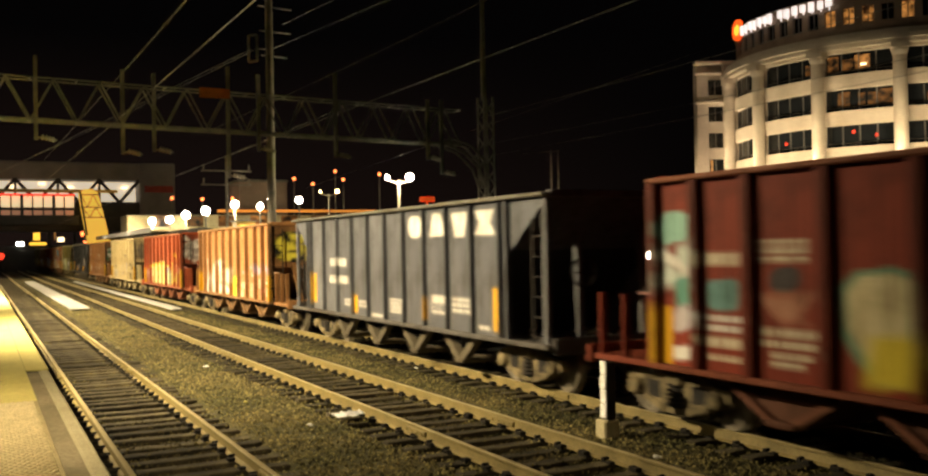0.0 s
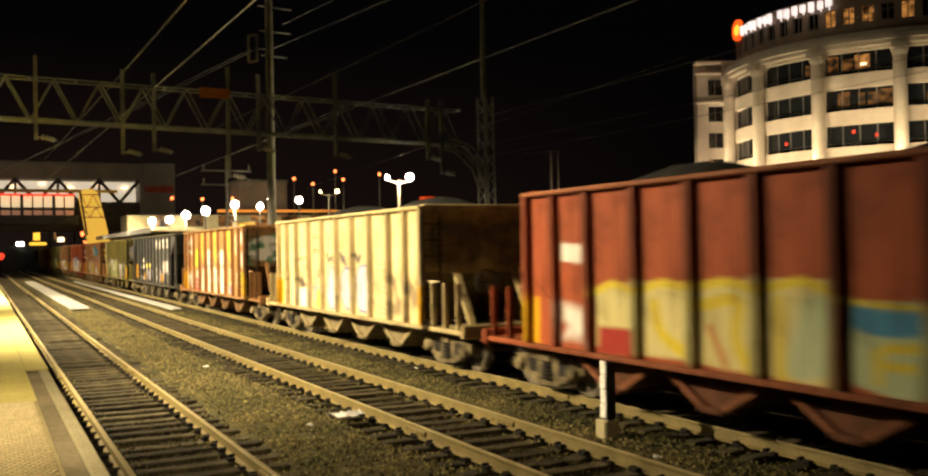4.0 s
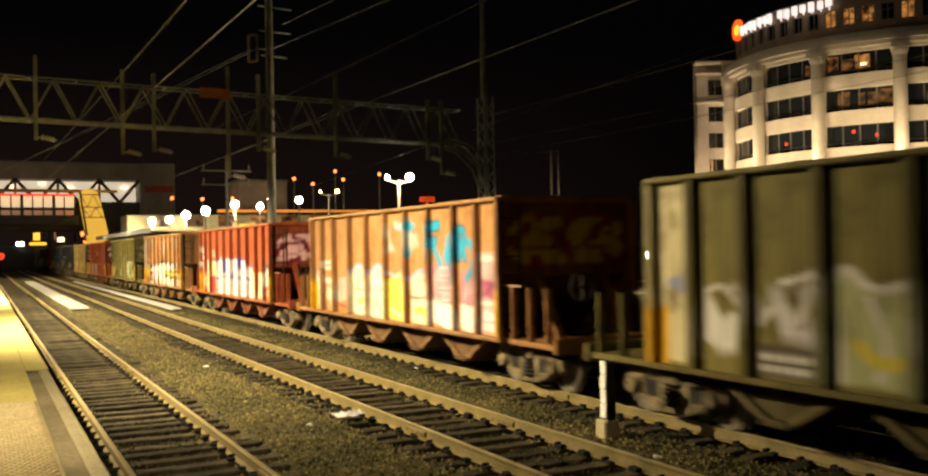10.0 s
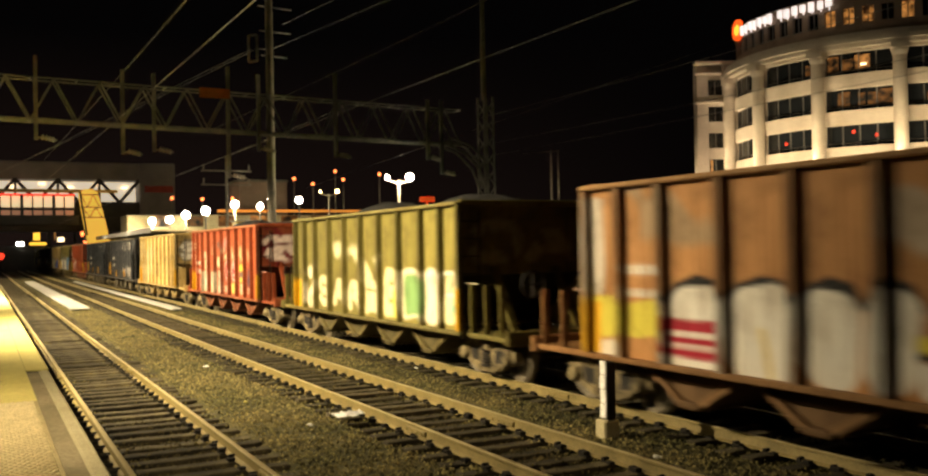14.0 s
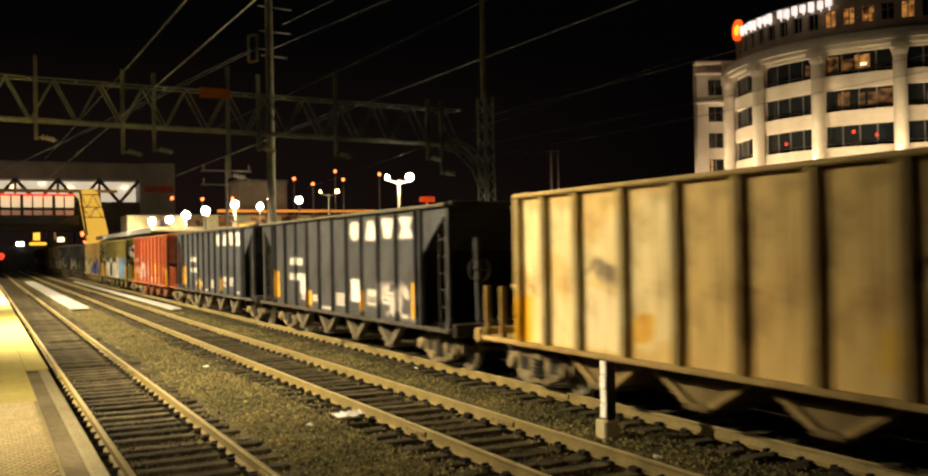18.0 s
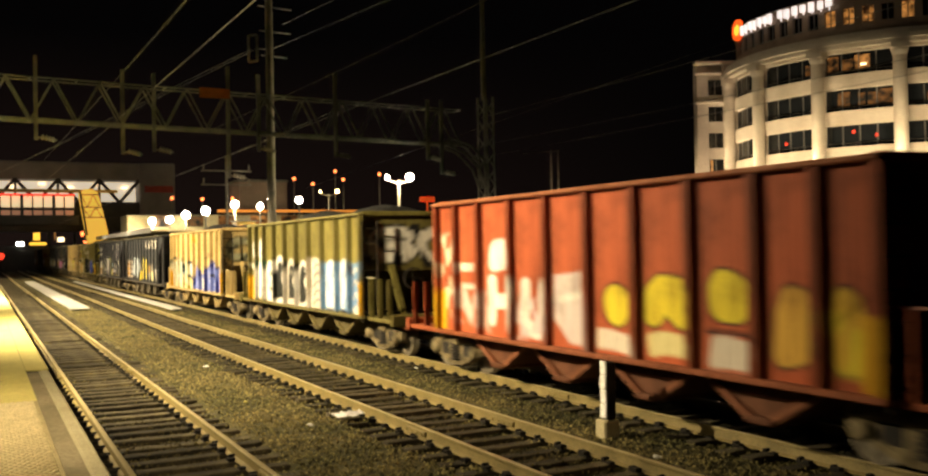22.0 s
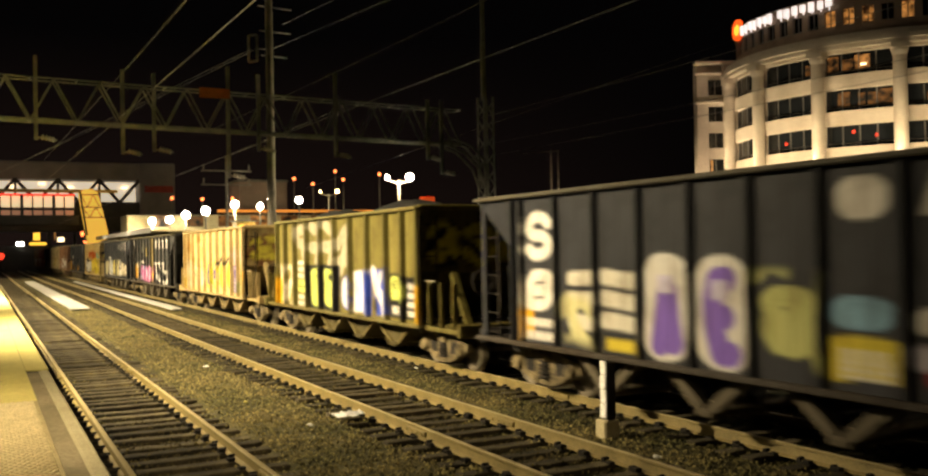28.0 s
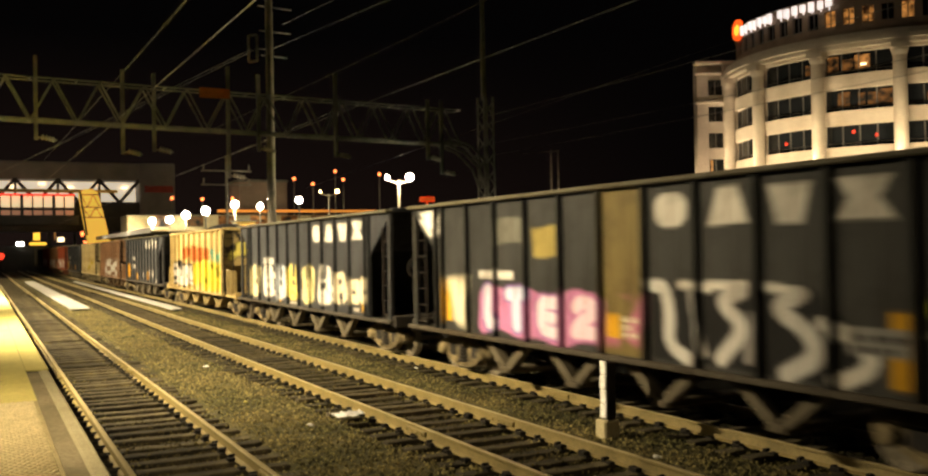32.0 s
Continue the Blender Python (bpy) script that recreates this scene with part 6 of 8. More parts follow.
    p.area((5.05, 0.38, 5.5, 0.44, 6.0, 0.4, 6.0, 0.02, 5.05, 0.02), (0.62, 0.56, 0.10)).line((5.05, 0.44, 5.4, 0.4, 5.7, 0.46), 0.08, RIM).line((5.6, 0.42, 5.75, 0.2, 5.7, 0.02), 0.14, (0.66, 0.62, 0.30)).line((5.15, 0.1, 5.6, 0.06), 0.06, W)
    p.area((6.1, 0.38, 6.4, 0.45, 6.8, 0.44, 7.0, 0.36, 7.0, 0.02, 6.1, 0.02), BONE).line((6.1, 0.4, 6.45, 0.48, 6.95, 0.44), 0.09, RIM).line((6.1, 0.24, 6.5, 0.24, 6.95, 0.25), 0.05, DARK).line((6.3, 0.12, 6.6, 0.15, 6.75, 0.08), 0.16, (0.58, 0.46, 0.06))
    p.box(7.06, 8.03, 0.2, 0.53, (0.42, 0.2, 0.24), 0.12, 0.06).glyph("B", 7.13, 8, 0.23, 0.5, (0.5, 0.3, 0.34), W, 0.14, 0.02).box(7.03, 8.08, 0.01, 0.21, W, 0.1, 0.08)
    p.box(8.16, 9.01, 0.23, 0.51, (0.42, 0.2, 0.24), 0.12, 0.06).glyph("A", 8.24, 8.93, 0.25, 0.48, (0.52, 0.32, 0.36), None, 0.16, 0.06).box(8.16, 8.91, 0.02, 0.23, W, 0.1, 0.08)
    p.box(9.07, 9.92, 0.01, 0.62, (0.5, 0.36, 0.36), 0.03, 0.03).text(9.09, 9.89, 0.56, 0.62, 1, W).box(9.12, 9.63, 0.27, 0.41, (0.36, 0.1, 0.2), 0.05, 0.05).text(9.09, 9.89, 0.23, 0.27, 1, W)
    p.box(9.15, 9.89, 0.03, 0.17, (0.66, 0.6, 0.6), 0.03, 0.04).line((9.12, 0.09, 9.87, 0.1), 0.03, (0.42, 0.2, 0.24)).glyph("T", 5.4, 6.3, 0.63, 0.89, (0.1, 0.42, 0.56), None, 0.16, 0.06)
    p.line((6.09, 0.9, 6.06, 0.62), 0.12, (0.03, 0.36, 0.6)).haze(5.1, 6.5, 0.65, 0.89, (0.5, 0.5, 0.46), 0.4, 2.4).glyph("F", 6.76, 7.39, 0.54, 0.89, (0.03, 0.36, 0.6), K, 0.2, 0.03)
    p.line((7.11, 0.68, 7.35, 0.53), 0.16, (0.03, 0.36, 0.6)).glyph("A", 7.48, 8.03, 0.54, 0.82, (0.03, 0.36, 0.6), None, 0.15, 0.06).line((7.6, 0.6, 7.76, 0.48, 7.9, 0.41), 0.2, (0.03, 0.36, 0.6))
    p.glyph("R", 8, 8.45, 0.55, 0.86, (0.03, 0.36, 0.6), K, 0.16, 0.03).line((8.48, 0.71, 8.8, 0.64, 8.67, 0.5, 8.43, 0.43), 0.18, (0.03, 0.36, 0.6)).marks()
    car("rib", "rust orange hopper car with sky blue letters above mauve graffiti", p, 0.05)
    # red, white letters with blue edges
    p = Paint(RED, 10)
    p.glyph("S", 0.14, 0.86, 0.56, 0.74, W, None, 0.2, 0.06).glyph("E", 0.14, 0.86, 0.09, 0.52, W, None, 0.22, 0.06).haze(0.06, 0.94, 0.04, 0.75, W, 0.55, 3).text(1.12, 1.93, 0.46, 0.57, 1, W)
    p.box(1.12, 1.95, 0.01, 0.46, (0.72, 0.62, 0.34), 0.05, 0.08).text(2.12, 2.92, 0.58, 0.7, 3, PALE).area((2.1, 0.5, 3.14, 0.53, 3.21, 0.29, 2.1, 0.28), (0.72, 0.66, 0.34))
    p.box(2.08, 2.8, 0.03, 0.27, (0.4, 0.03, 0.03), 0.03, 0.03)
    p.area((3.03, 0.53, 3.6, 0.61, 4.06, 0.55, 4.58, 0.57, 5, 0.54, 5.54, 0.57, 6, 0.52, 6.58, 0.54, 7, 0.44, 7.38, 0.43, 7.38, 0.01, 6, 0, 4, 0, 2.96, -0.01), W)
    p.line((3, 0.53, 3.48, 0.57, 3.86, 0.54), 0.06, (0.14, 0.1, 0.5)).line((4.06, 0.54, 4.06, 0.35), 0.07, (0.14, 0.1, 0.5)).line((4.34, 0.55, 4.89, 0.57), 0.06, (0.14, 0.1, 0.5))
    p.line((5.17, 0.57, 5.14, 0.37, 5.03, 0.25), 0.06, (0.14, 0.1, 0.5)).line((5.34, 0.57, 5.96, 0.54), 0.06, (0.14, 0.1, 0.5)).line((6.04, 0.58, 6.06, 0.41), 0.06, (0.14, 0.1, 0.5))
    p.line((6.09, 0.54, 6.64, 0.54), 0.06, (0.14, 0.1, 0.5)).line((3.03, 0.24, 3.43, 0.31, 3.86, 0.24, 4.16, 0.28), 0.05, (0.14, 0.1, 0.5)).line((5.56, 0.34, 5.85, 0.31, 6.16, 0.25), 0.08, (0.2, 0.4, 0.62))
    p.line((6.25, 0.24, 6.61, 0.17, 6.69, 0.24), 0.06, (0.14, 0.1, 0.5)).line((7, 0.27, 7.26, 0.24), 0.07, (0.14, 0.1, 0.5)).line((7.05, 0.45, 7.38, 0.43), 0.06, (0.14, 0.1, 0.5))
    p.area((7.38, 0.37, 8, 0.37, 8, 0.02, 7.38, 0.01), (0.72, 0.68, 0.36)).box(8.08, 8.95, 0.02, 0.36, (0.72, 0.7, 0.42), 0.1, 0.06).line((7.53, 0.25, 7.89, 0.26), 0.03, (0.3, 0.2, 0.1))
    p.box(9.13, 9.86, 0.38, 0.49, (0.12, 0.1, 0.11), 0.15, 0.08).glyph("S", 9.08, 9.72, 0.23, 0.42, W, None, 0.3, 0.06).haze(9.04, 9.76, 0.07, 0.42, W, 0.6, 2.4).text(9.23, 9.74, 0.07, 0.16, 2, W).marks()
    car("rib", "bright red hopper car with blue edged white graffiti", p, 0.05)
    # rust orange, white blocks, yellow stripe
    p = Paint(RUST_BROWN, 11)
    p.box(0, 0.45, 0.37, 0.95, (0.56, 0.5, 0.42), 0.03, 0.04).haze(1, 3, 0.67, 1.07, (0.36, 0.25, 0.15), 0.5, 1.6).haze(5, 6, 0.56, 0.9, (0.42, 0.34, 0.26), 0.5, 1.6)
    p.haze(8, 9, 0.73, 0.95, (0.34, 0.27, 0.19), 0.6, 1.6).box(0.09, 1, 0.12, 0.36, (0.62, 0.55, 0.08), 0.05, 0.05).box(1, 1.96, 0.13, 0.33, (0.62, 0.55, 0.08), 0.05, 0.05).text(1.09, 1.96, 0.49, 0.58, 1, W)
    p.text(1.09, 1.96, 0.36, 0.43, 1, W).box(0.18, 1, -0.06, 0.1, (0.66, 0.6, 0.5), 0.05, 0.05).area((1.91, 0.32, 2.16, 0.45, 2.52, 0.5, 2.88, 0.47, 3.06, 0.35), K).box(2.03, 3, -0.07, 0.44, W, 0.35, 0.05)
    p.area((2.94, 0.33, 3.15, 0.46, 3.52, 0.5, 3.88, 0.47, 4.05, 0.36), K).box(3.03, 4, -0.04, 0.45, W, 0.35, 0.05).area((3.97, 0.35, 4.14, 0.46, 4.4, 0.51, 4.67, 0.48, 4.81, 0.37), K)
    p.box(4.05, 4.76, -0.01, 0.45, W, 0.35, 0.05).area((4.74, 0.36, 4.9, 0.47, 5.1, 0.51, 5.29, 0.48, 5.43, 0.37), K).box(4.81, 5.38, 0.02, 0.46, W, 0.35, 0.05)
    p.line((3.52, 0.23, 3.64, -0.02), 0.1, (0.62, 0.5, 0.2)).box(1.96, 2.94, 0.05, 0.26, (0.36, 0.02, 0.04), 0.03, 0.02).box(2.06, 2.84, 0.16, 0.19, W, 0.02, 0).box(2.06, 2.84, 0.1, 0.12, W, 0.02, 0)
    p.area((5.9, 0.35, 6.08, 0.48, 6.48, 0.51, 6.88, 0.48, 7.04, 0.37, 6.48, 0.23), K).box(6, 6.96, 0.26, 0.46, W, 0.3, 0.05).area((6.94, 0.36, 7.1, 0.48, 7.51, 0.51, 7.92, 0.49, 8.09, 0.38, 7.51, 0.25), K)
    p.box(7.02, 8, 0.28, 0.46, W, 0.3, 0.05).area((8, 0.37, 8.18, 0.49, 8.52, 0.52, 8.86, 0.49, 9.03, 0.39, 8.52, 0.27), K).box(8.09, 8.95, 0.29, 0.47, W, 0.3, 0.05).line((6.48, 0.38, 6.69, 0.39), 0.08, K)
    p.line((7.52, 0.37, 7.73, 0.38), 0.08, K).box(5.33, 9.17, 0.2, 0.27, (0.68, 0.6, 0.08), 0.02, 0.03).box(5.33, 9.17, 0.17, 0.2, K, 0.02, 0.02).box(5.38, 7.96, 0, 0.16, W, 0.1, 0.06)
    p.line((6.38, 0.14, 6.46, 0), 0.05, K).line((7.17, 0.16, 7.21, 0.03), 0.05, K).box(8.55, 9.1, 0.03, 0.19, W, 0.08, 0.05).box(9.21, 9.83, 0.33, 0.46, (0.5, 0.5, 0.54), 0.1, 0.08)
    p.haze(9.17, 9.86, 0.04, 0.33, (0.52, 0.46, 0.36), 0.65, 2.4).marks()
    car("rib", "rust orange hopper car with white block graffiti and a yellow stripe", p, 0.1)
    # olive, pale lower letters, green patch
    p = Paint(OLIVE, 12)
    p.haze(1, 2, 0.01, 0.5, PALE, 0.6, 3).glyph("S", 2.12, 2.81, 0.05, 0.4, (0.64, 0.6, 0.38), None, 0.24, 0.06).haze(3.11, 3.89, 0.59, 0.76, (0.64, 0.6, 0.38), 0.55, 2)
    p.glyph("A", 3.11, 3.95, 0.05, 0.43, (0.64, 0.6, 0.38), None, 0.28, 0.06).haze(4.08, 4.9, 0.5, 0.71, (0.64, 0.6, 0.38), 0.55, 2).glyph("R", 4.1, 4.95, 0.04, 0.36, (0.64, 0.6, 0.38), None, 0.28, 0.06)
    p.haze(5.09, 5.93, 0.35, 0.56, (0.64, 0.6, 0.38), 0.6, 2).box(5.09, 5.96, 0.02, 0.35, (0.64, 0.6, 0.38), 0.12, 0.1).line((5.22, 0.26, 5.78, 0.25), 0.06, OLIVE)
    p.glyph("B", 6.11, 6.91, 0.04, 0.49, (0.68, 0.64, 0.38), None, 0.32, 0.06).line((6.67, 0.25, 6.69, 0.06), 0.2, (0.66, 0.6, 0.08)).box(7.04, 8.18, 0.04, 0.47, (0.66, 0.62, 0.46), 0.08, 0.06)
    p.box(7.16, 8.1, 0.07, 0.42, (0.2, 0.36, 0.14), 0.1, 0.05).box(8.18, 9, 0.04, 0.49, (0.68, 0.64, 0.5), 0.14, 0.08).box(9.1, 9.98, 0.05, 0.45, (0.62, 0.58, 0.36), 0.14, 0.08)
    p.line((8.26, 0.44, 9.08, 0.47, 9.88, 0.43), 0.07, W).box(9.42, 9.92, 0.12, 0.21, TEAL, 0.1, 0.06).line((9.17, 0.29, 9.83, 0.26), 0.05, W).marks()
    car("rib", "olive hopper car with pale graffiti and a green patch", p)
    # red, grey lower sheets, round red shapes
    p = Paint(RED, 13)
    p.glyph("S", 0.12, 0.86, 0.68, 0.89, (0.7, 0.6, 0.4), None, 0.22, 0.06).glyph("E", 0.12, 0.86, 0.48, 0.65, (0.66, 0.5, 0.36), None, 0.18, 0.06).haze(0.07, 0.93, 0.06, 0.46, (0.7, 0.4, 0.2), 0.5, 3)
    p.text(1.06, 1.87, 0.45, 0.54, 1, W).text(1, 1.87, 0.3, 0.41, 1, W).haze(1.15, 1.75, 0.04, 0.21, (0.66, 0.4, 0.34), 0.7, 3).text(2.1, 2.87, 0.56, 0.68, 3, PALE)
    p.glyph("3", 2.19, 2.81, 0.35, 0.55, (0.6, 0.48, 0.3), None, 0.2, 0.06).box(2.06, 3.01, 0, 0.34, (0.46, 0.42, 0.32), 0.06, 0.05).line((2.14, 0.12, 2.9, 0.12), 0.05, (0.6, 0.56, 0.46))
    p.haze(3.22, 3.9, 0.59, 0.75, (0.56, 0.36, 0.22), 0.5, 2).box(3.2, 4.07, -0, 0.35, (0.46, 0.42, 0.32), 0.06, 0.05).box(3.46, 3.72, 0.02, 0.21, YEL, 0.06, 0.06)
    p.line((3.22, 0.34, 4.07, 0.35), 0.05, (0.15, 0.13, 0.1)).box(4.19, 4.91, 0.73, 0.83, (0.14, 0.08, 0.08), 0.08, 0.06).glyph("S", 4.13, 4.79, 0.41, 0.58, (0.66, 0.52, 0.34), None, 0.24, 0.06)
    p.box(4.25, 5.01, 0.01, 0.36, (0.46, 0.42, 0.32), 0.08, 0.06).haze(4.25, 5.01, 0.04, 0.31, (0.6, 0.56, 0.48), 0.5, 2).haze(5.18, 5.94, 0.67, 0.87, (0.5, 0.22, 0.2), 0.5, 1.8)
    p.haze(5.16, 5.94, 0.55, 0.67, (0.6, 0.48, 0.3), 0.7, 2).glyph("E", 5.22, 5.98, 0.21, 0.52, (0.34, 0.02, 0.03), (0.64, 0.58, 0.54), 0.62, 0.06).box(5.48, 5.72, 0.4, 0.5, (0.56, 0.34, 0.32), 0.02, 0.01)
    p.box(5.4, 5.68, 0.21, 0.27, (0.56, 0.34, 0.32), 0.02, 0.01).box(5.78, 6.06, 0.35, 0.39, W, 0.02, 0.02).text(5.26, 5.97, 0.05, 0.15, 2, PALE).haze(6.14, 6.84, 0.55, 0.74, (0.6, 0.46, 0.3), 0.62, 2)
    p.glyph("B", 6.18, 6.92, 0.22, 0.52, (0.34, 0.02, 0.03), (0.64, 0.58, 0.54), 0.6, 0.06).box(6.38, 6.62, 0.4, 0.5, (0.56, 0.34, 0.32), 0.02, 0.01).box(6.38, 6.68, 0.28, 0.34, (0.56, 0.34, 0.32), 0.02, 0.01)
    p.box(6.15, 6.98, 0.05, 0.2, (0.5, 0.48, 0.12), 0.08, 0.06).box(6.45, 6.72, 0.05, 0.18, (0.66, 0.5, 0.03), 0.05, 0.05).haze(7.12, 7.86, 0.52, 0.74, (0.52, 0.36, 0.2), 0.66, 2)
    p.box(7.17, 7.92, 0.36, 0.46, (0.6, 0.48, 0.05), 0.2, 0.06).box(7.17, 7.92, 0.22, 0.36, (0.08, 0.06, 0.08), 0.08, 0.08).glyph("S", 7.22, 7.47, 0.21, 0.29, (0.5, 0.46, 0.06), None, 0.14, 0.06)
    p.text(7.28, 7.86, 0.04, 0.2, 4, PALE).haze(8.15, 8.88, 0.46, 0.67, (0.46, 0.32, 0.18), 0.56, 2).box(8.21, 8.94, 0.18, 0.43, (0.05, 0.04, 0.07), 0.1, 0.08).text(8.21, 8.88, 0.06, 0.15, 2, PALE).marks()
    car("rib", "bright red hopper car with grey lower panels and round graffiti", p)
    # cream yellow with soft black tags
    p = Paint((0.60, 0.44, 0.17), 14)
    p.haze(0, 4, 0.02, 0.95, (0.68, 0.57, 0.3), 0.62, 0.9).line((2.13, 0.48, 2.38, 0.59, 2.64, 0.46), 0.08, (0.25, 0.2, 0.12)).haze(2.18, 2.85, 0.43, 0.62, (0.2, 0.16, 0.1), 0.5, 2.6)
    p.box(2.13, 2.96, 0.01, 0.37, (0.7, 0.6, 0.36), 0.1, 0.1).box(3.08, 3.5, 0.11, 0.27, TAN, 0.12, 0.06).haze(4.92, 5.2, 0.11, 0.8, (0.4, 0.26, 0.1), 0.6, 2)
    p.haze(5.13, 6.94, 0.29, 0.6, (0.52, 0.36, 0.14), 0.45, 2).box(6.68, 7.01, 0.09, 0.28, (0.6, 0.4, 0.08), 0.1, 0.06).haze(6, 6.24, 0.51, 0.75, (0.42, 0.3, 0.12), 0.6, 2)
    p.line((7.08, 0.51, 7.12, 0.6, 7.39, 0.57, 7.48, 0.51, 7.81, 0.56), 0.09, (0.1, 0.085, 0.055)).line((7.28, 0.49, 7.63, 0.45, 7.39, 0.41), 0.07, (0.1, 0.085, 0.055))
    p.glyph("L", 7.19, 7.5, 0.31, 0.4, (0.62, 0.5, 0.24), (0.1, 0.085, 0.055), 0.06, 0.03).glyph("S", 7.52, 7.86, 0.31, 0.39, (0.62, 0.5, 0.24), (0.1, 0.085, 0.055), 0.06, 0.03)
    p.line((7.12, 0.25, 7.5, 0.29, 7.22, 0.17), 0.05, (0.25, 0.2, 0.12)).line((7.39, 0.16, 7.78, 0.15), 0.06, (0.2, 0.17, 0.1)).line((8.16, 0.51, 8.2, 0.61, 8.49, 0.56), 0.1, (0.1, 0.085, 0.055))
    p.line((8.47, 0.59, 8.58, 0.47, 8.81, 0.44), 0.09, (0.1, 0.085, 0.055)).line((8.21, 0.48, 8.58, 0.44), 0.06, (0.1, 0.085, 0.055)).box(8.28, 9.02, 0.2, 0.36, (0.2, 0.18, 0.13), 0.2, 0.1)
    p.text(8.33, 9.05, 0.05, 0.17, 3, W).line((9.09, 0.58, 9.45, 0.57, 9.89, 0.51), 0.1, (0.1, 0.085, 0.055)).line((9.11, 0.5, 9.89, 0.51), 0.07, (0.1, 0.085, 0.055))
    p.glyph("E", 9.2, 9.5, 0.39, 0.47, (0.62, 0.5, 0.24), (0.1, 0.085, 0.055), 0.06, 0.03).glyph("S", 9.56, 9.89, 0.39, 0.47, (0.62, 0.5, 0.24), (0.1, 0.085, 0.055), 0.06, 0.03)
    p.line((9.18, 0.35, 9.55, 0.31, 9.36, 0.22), 0.05, (0.25, 0.2, 0.1)).line((9.27, 0.13, 9.68, 0.16), 0.05, (0.25, 0.2, 0.1)).marks()
    car("rib", "cream yellow hopper car with faint black graffiti", p, 0.05)
    p = leased(SLATE, 15).box(7.22, 7.85, 0.14, 0.36, W, 0.02, 0).box(3.3, 3.75, 0.16, 0.38, (0.55, 0.54, 0.5), 0.02, 0).haze(9.0, 10.1, 0.16, 0.34, (0.36, 0.35, 0.34), 0.7, 2.4).haze(9.1, 11.0, 0.04, 0.3, (0.4, 0.38, 0.36), 0.4, 3)
    car("slope", "slate black hopper car with white lettering blocks", p)
    car("slope", "dark slate hopper car with white lettering blocks", leased(SLATE_BLUE, 16))
    # red, white then yellow letters
    p = Paint(RED, 17)
    p.haze(0.07, 0.93, 0.11, 0.75, PALE, 0.45, 3).text(1.07, 1.89, 0.48, 0.58, 1, W).text(1.14, 1.89, 0.34, 0.41, 1, W).box(2.25, 2.94, 0.48, 0.7, W, 0.2, 0.05)
    p.glyph("H", 2.22, 3.05, 0.07, 0.46, W, None, 0.28, 0.06).haze(1.07, 2.17, 0.06, 0.32, (0.6, 0.44, 0.4), 0.6, 3).glyph("U", 3.19, 3.98, 0.04, 0.46, W, None, 0.3, 0.06)
    p.haze(3.14, 4.02, 0.03, 0.3, (0.6, 0.5, 0.5), 0.5, 3).area((4.15, 0.47, 4.91, 0.5, 4.96, 0.03, 4.49, 0.03, 4.11, 0.18), (0.6, 0.52, 0.5)).line((4.28, 0.31, 4.87, 0.36), 0.12, W)
    p.glyph("I", 5.23, 5.91, 0.17, 0.45, (0.72, 0.6, 0.04), K, 0.62, 0.04).box(5.15, 5.96, 0.03, 0.15, (0.66, 0.6, 0.5), 0.05, 0.05).glyph("R", 6.13, 7.03, 0.18, 0.5, (0.72, 0.6, 0.04), K, 0.4, 0.04)
    p.box(6.2, 6.96, 0.03, 0.16, (0.68, 0.62, 0.3), 0.08, 0.06).glyph("B", 7.22, 7.89, 0.24, 0.54, (0.72, 0.6, 0.04), K, 0.42, 0.04).box(7.28, 7.95, 0.02, 0.18, (0.66, 0.6, 0.5), 0.06, 0.06)
    p.line((7.22, 0.2, 7.95, 0.21), 0.06, K).glyph("B", 8.22, 8.95, 0.06, 0.46, (0.6, 0.36, 0.06), K, 0.34, 0.04).glyph("R", 9.11, 9.75, 0.06, 0.46, (0.66, 0.42, 0.04), K, 0.34, 0.04)
    p.haze(9.15, 9.77, 0.04, 0.32, (0.72, 0.6, 0.04), 0.5, 2).marks()
    car("rib", "bright red hopper car with white and yellow graffiti", p, 0.05)
    # olive, black and white letters, sky blue end
    p = Paint(OLIVE, 18)
    INK, CHALK = (0.012, 0.014, 0.012), (0.60, 0.57, 0.50)
    for a in (0.2, 1.15):
        p.glyph("6", a, a + 0.68, 0.55, 0.83, W, None, 0.17).haze(a, a + 0.75, 0.56, 0.84, W, 0.5, 3.2)
    p.line((0.15, 0.44, 0.8, 0.47, 0.4, 0.38, 0.85, 0.36), 0.08, W).line((0.3, 0.3, 0.75, 0.2, 0.5, 0.06), 0.1, W).haze(0.1, 0.95, 0.04, 0.48, W, 0.45, 3)
    p.area((1.05, 0.53, 2.98, 0.52, 2.98, 0.02, 1.05, 0.04), (0.04, 0.10, 0.06)).glyph("R", 1.03, 1.97, 0.02, 0.54, W, None, 0.42).glyph("B", 2.0, 2.97, 0.0, 0.54, W, None, 0.44)
    p.box(1.38, 1.55, 0.33, 0.4, (0.09, 0.12, 0.07), 0.05, 0.01).box(2.38, 2.56, 0.34, 0.4, (0.09, 0.12, 0.07), 0.05, 0.01).box(2.38, 2.56, 0.14, 0.2, (0.09, 0.12, 0.07), 0.05, 0.01)
    p.area((3.02, 0.56, 5.98, 0.5, 5.98, 0.0, 3.02, 0.0), INK)
    p.line((3.06, 0.44, 3.2, 0.57, 3.6, 0.57, 3.72, 0.44, 3.5, 0.32, 3.8, 0.2, 3.72, 0.03, 3.1, 0.02), 0.2, W).line((3.7, 0.58, 4.0, 0.52), 0.14, W).line((3.75, 0.28, 3.95, 0.28), 0.16, (0.40, 0.38, 0.34))
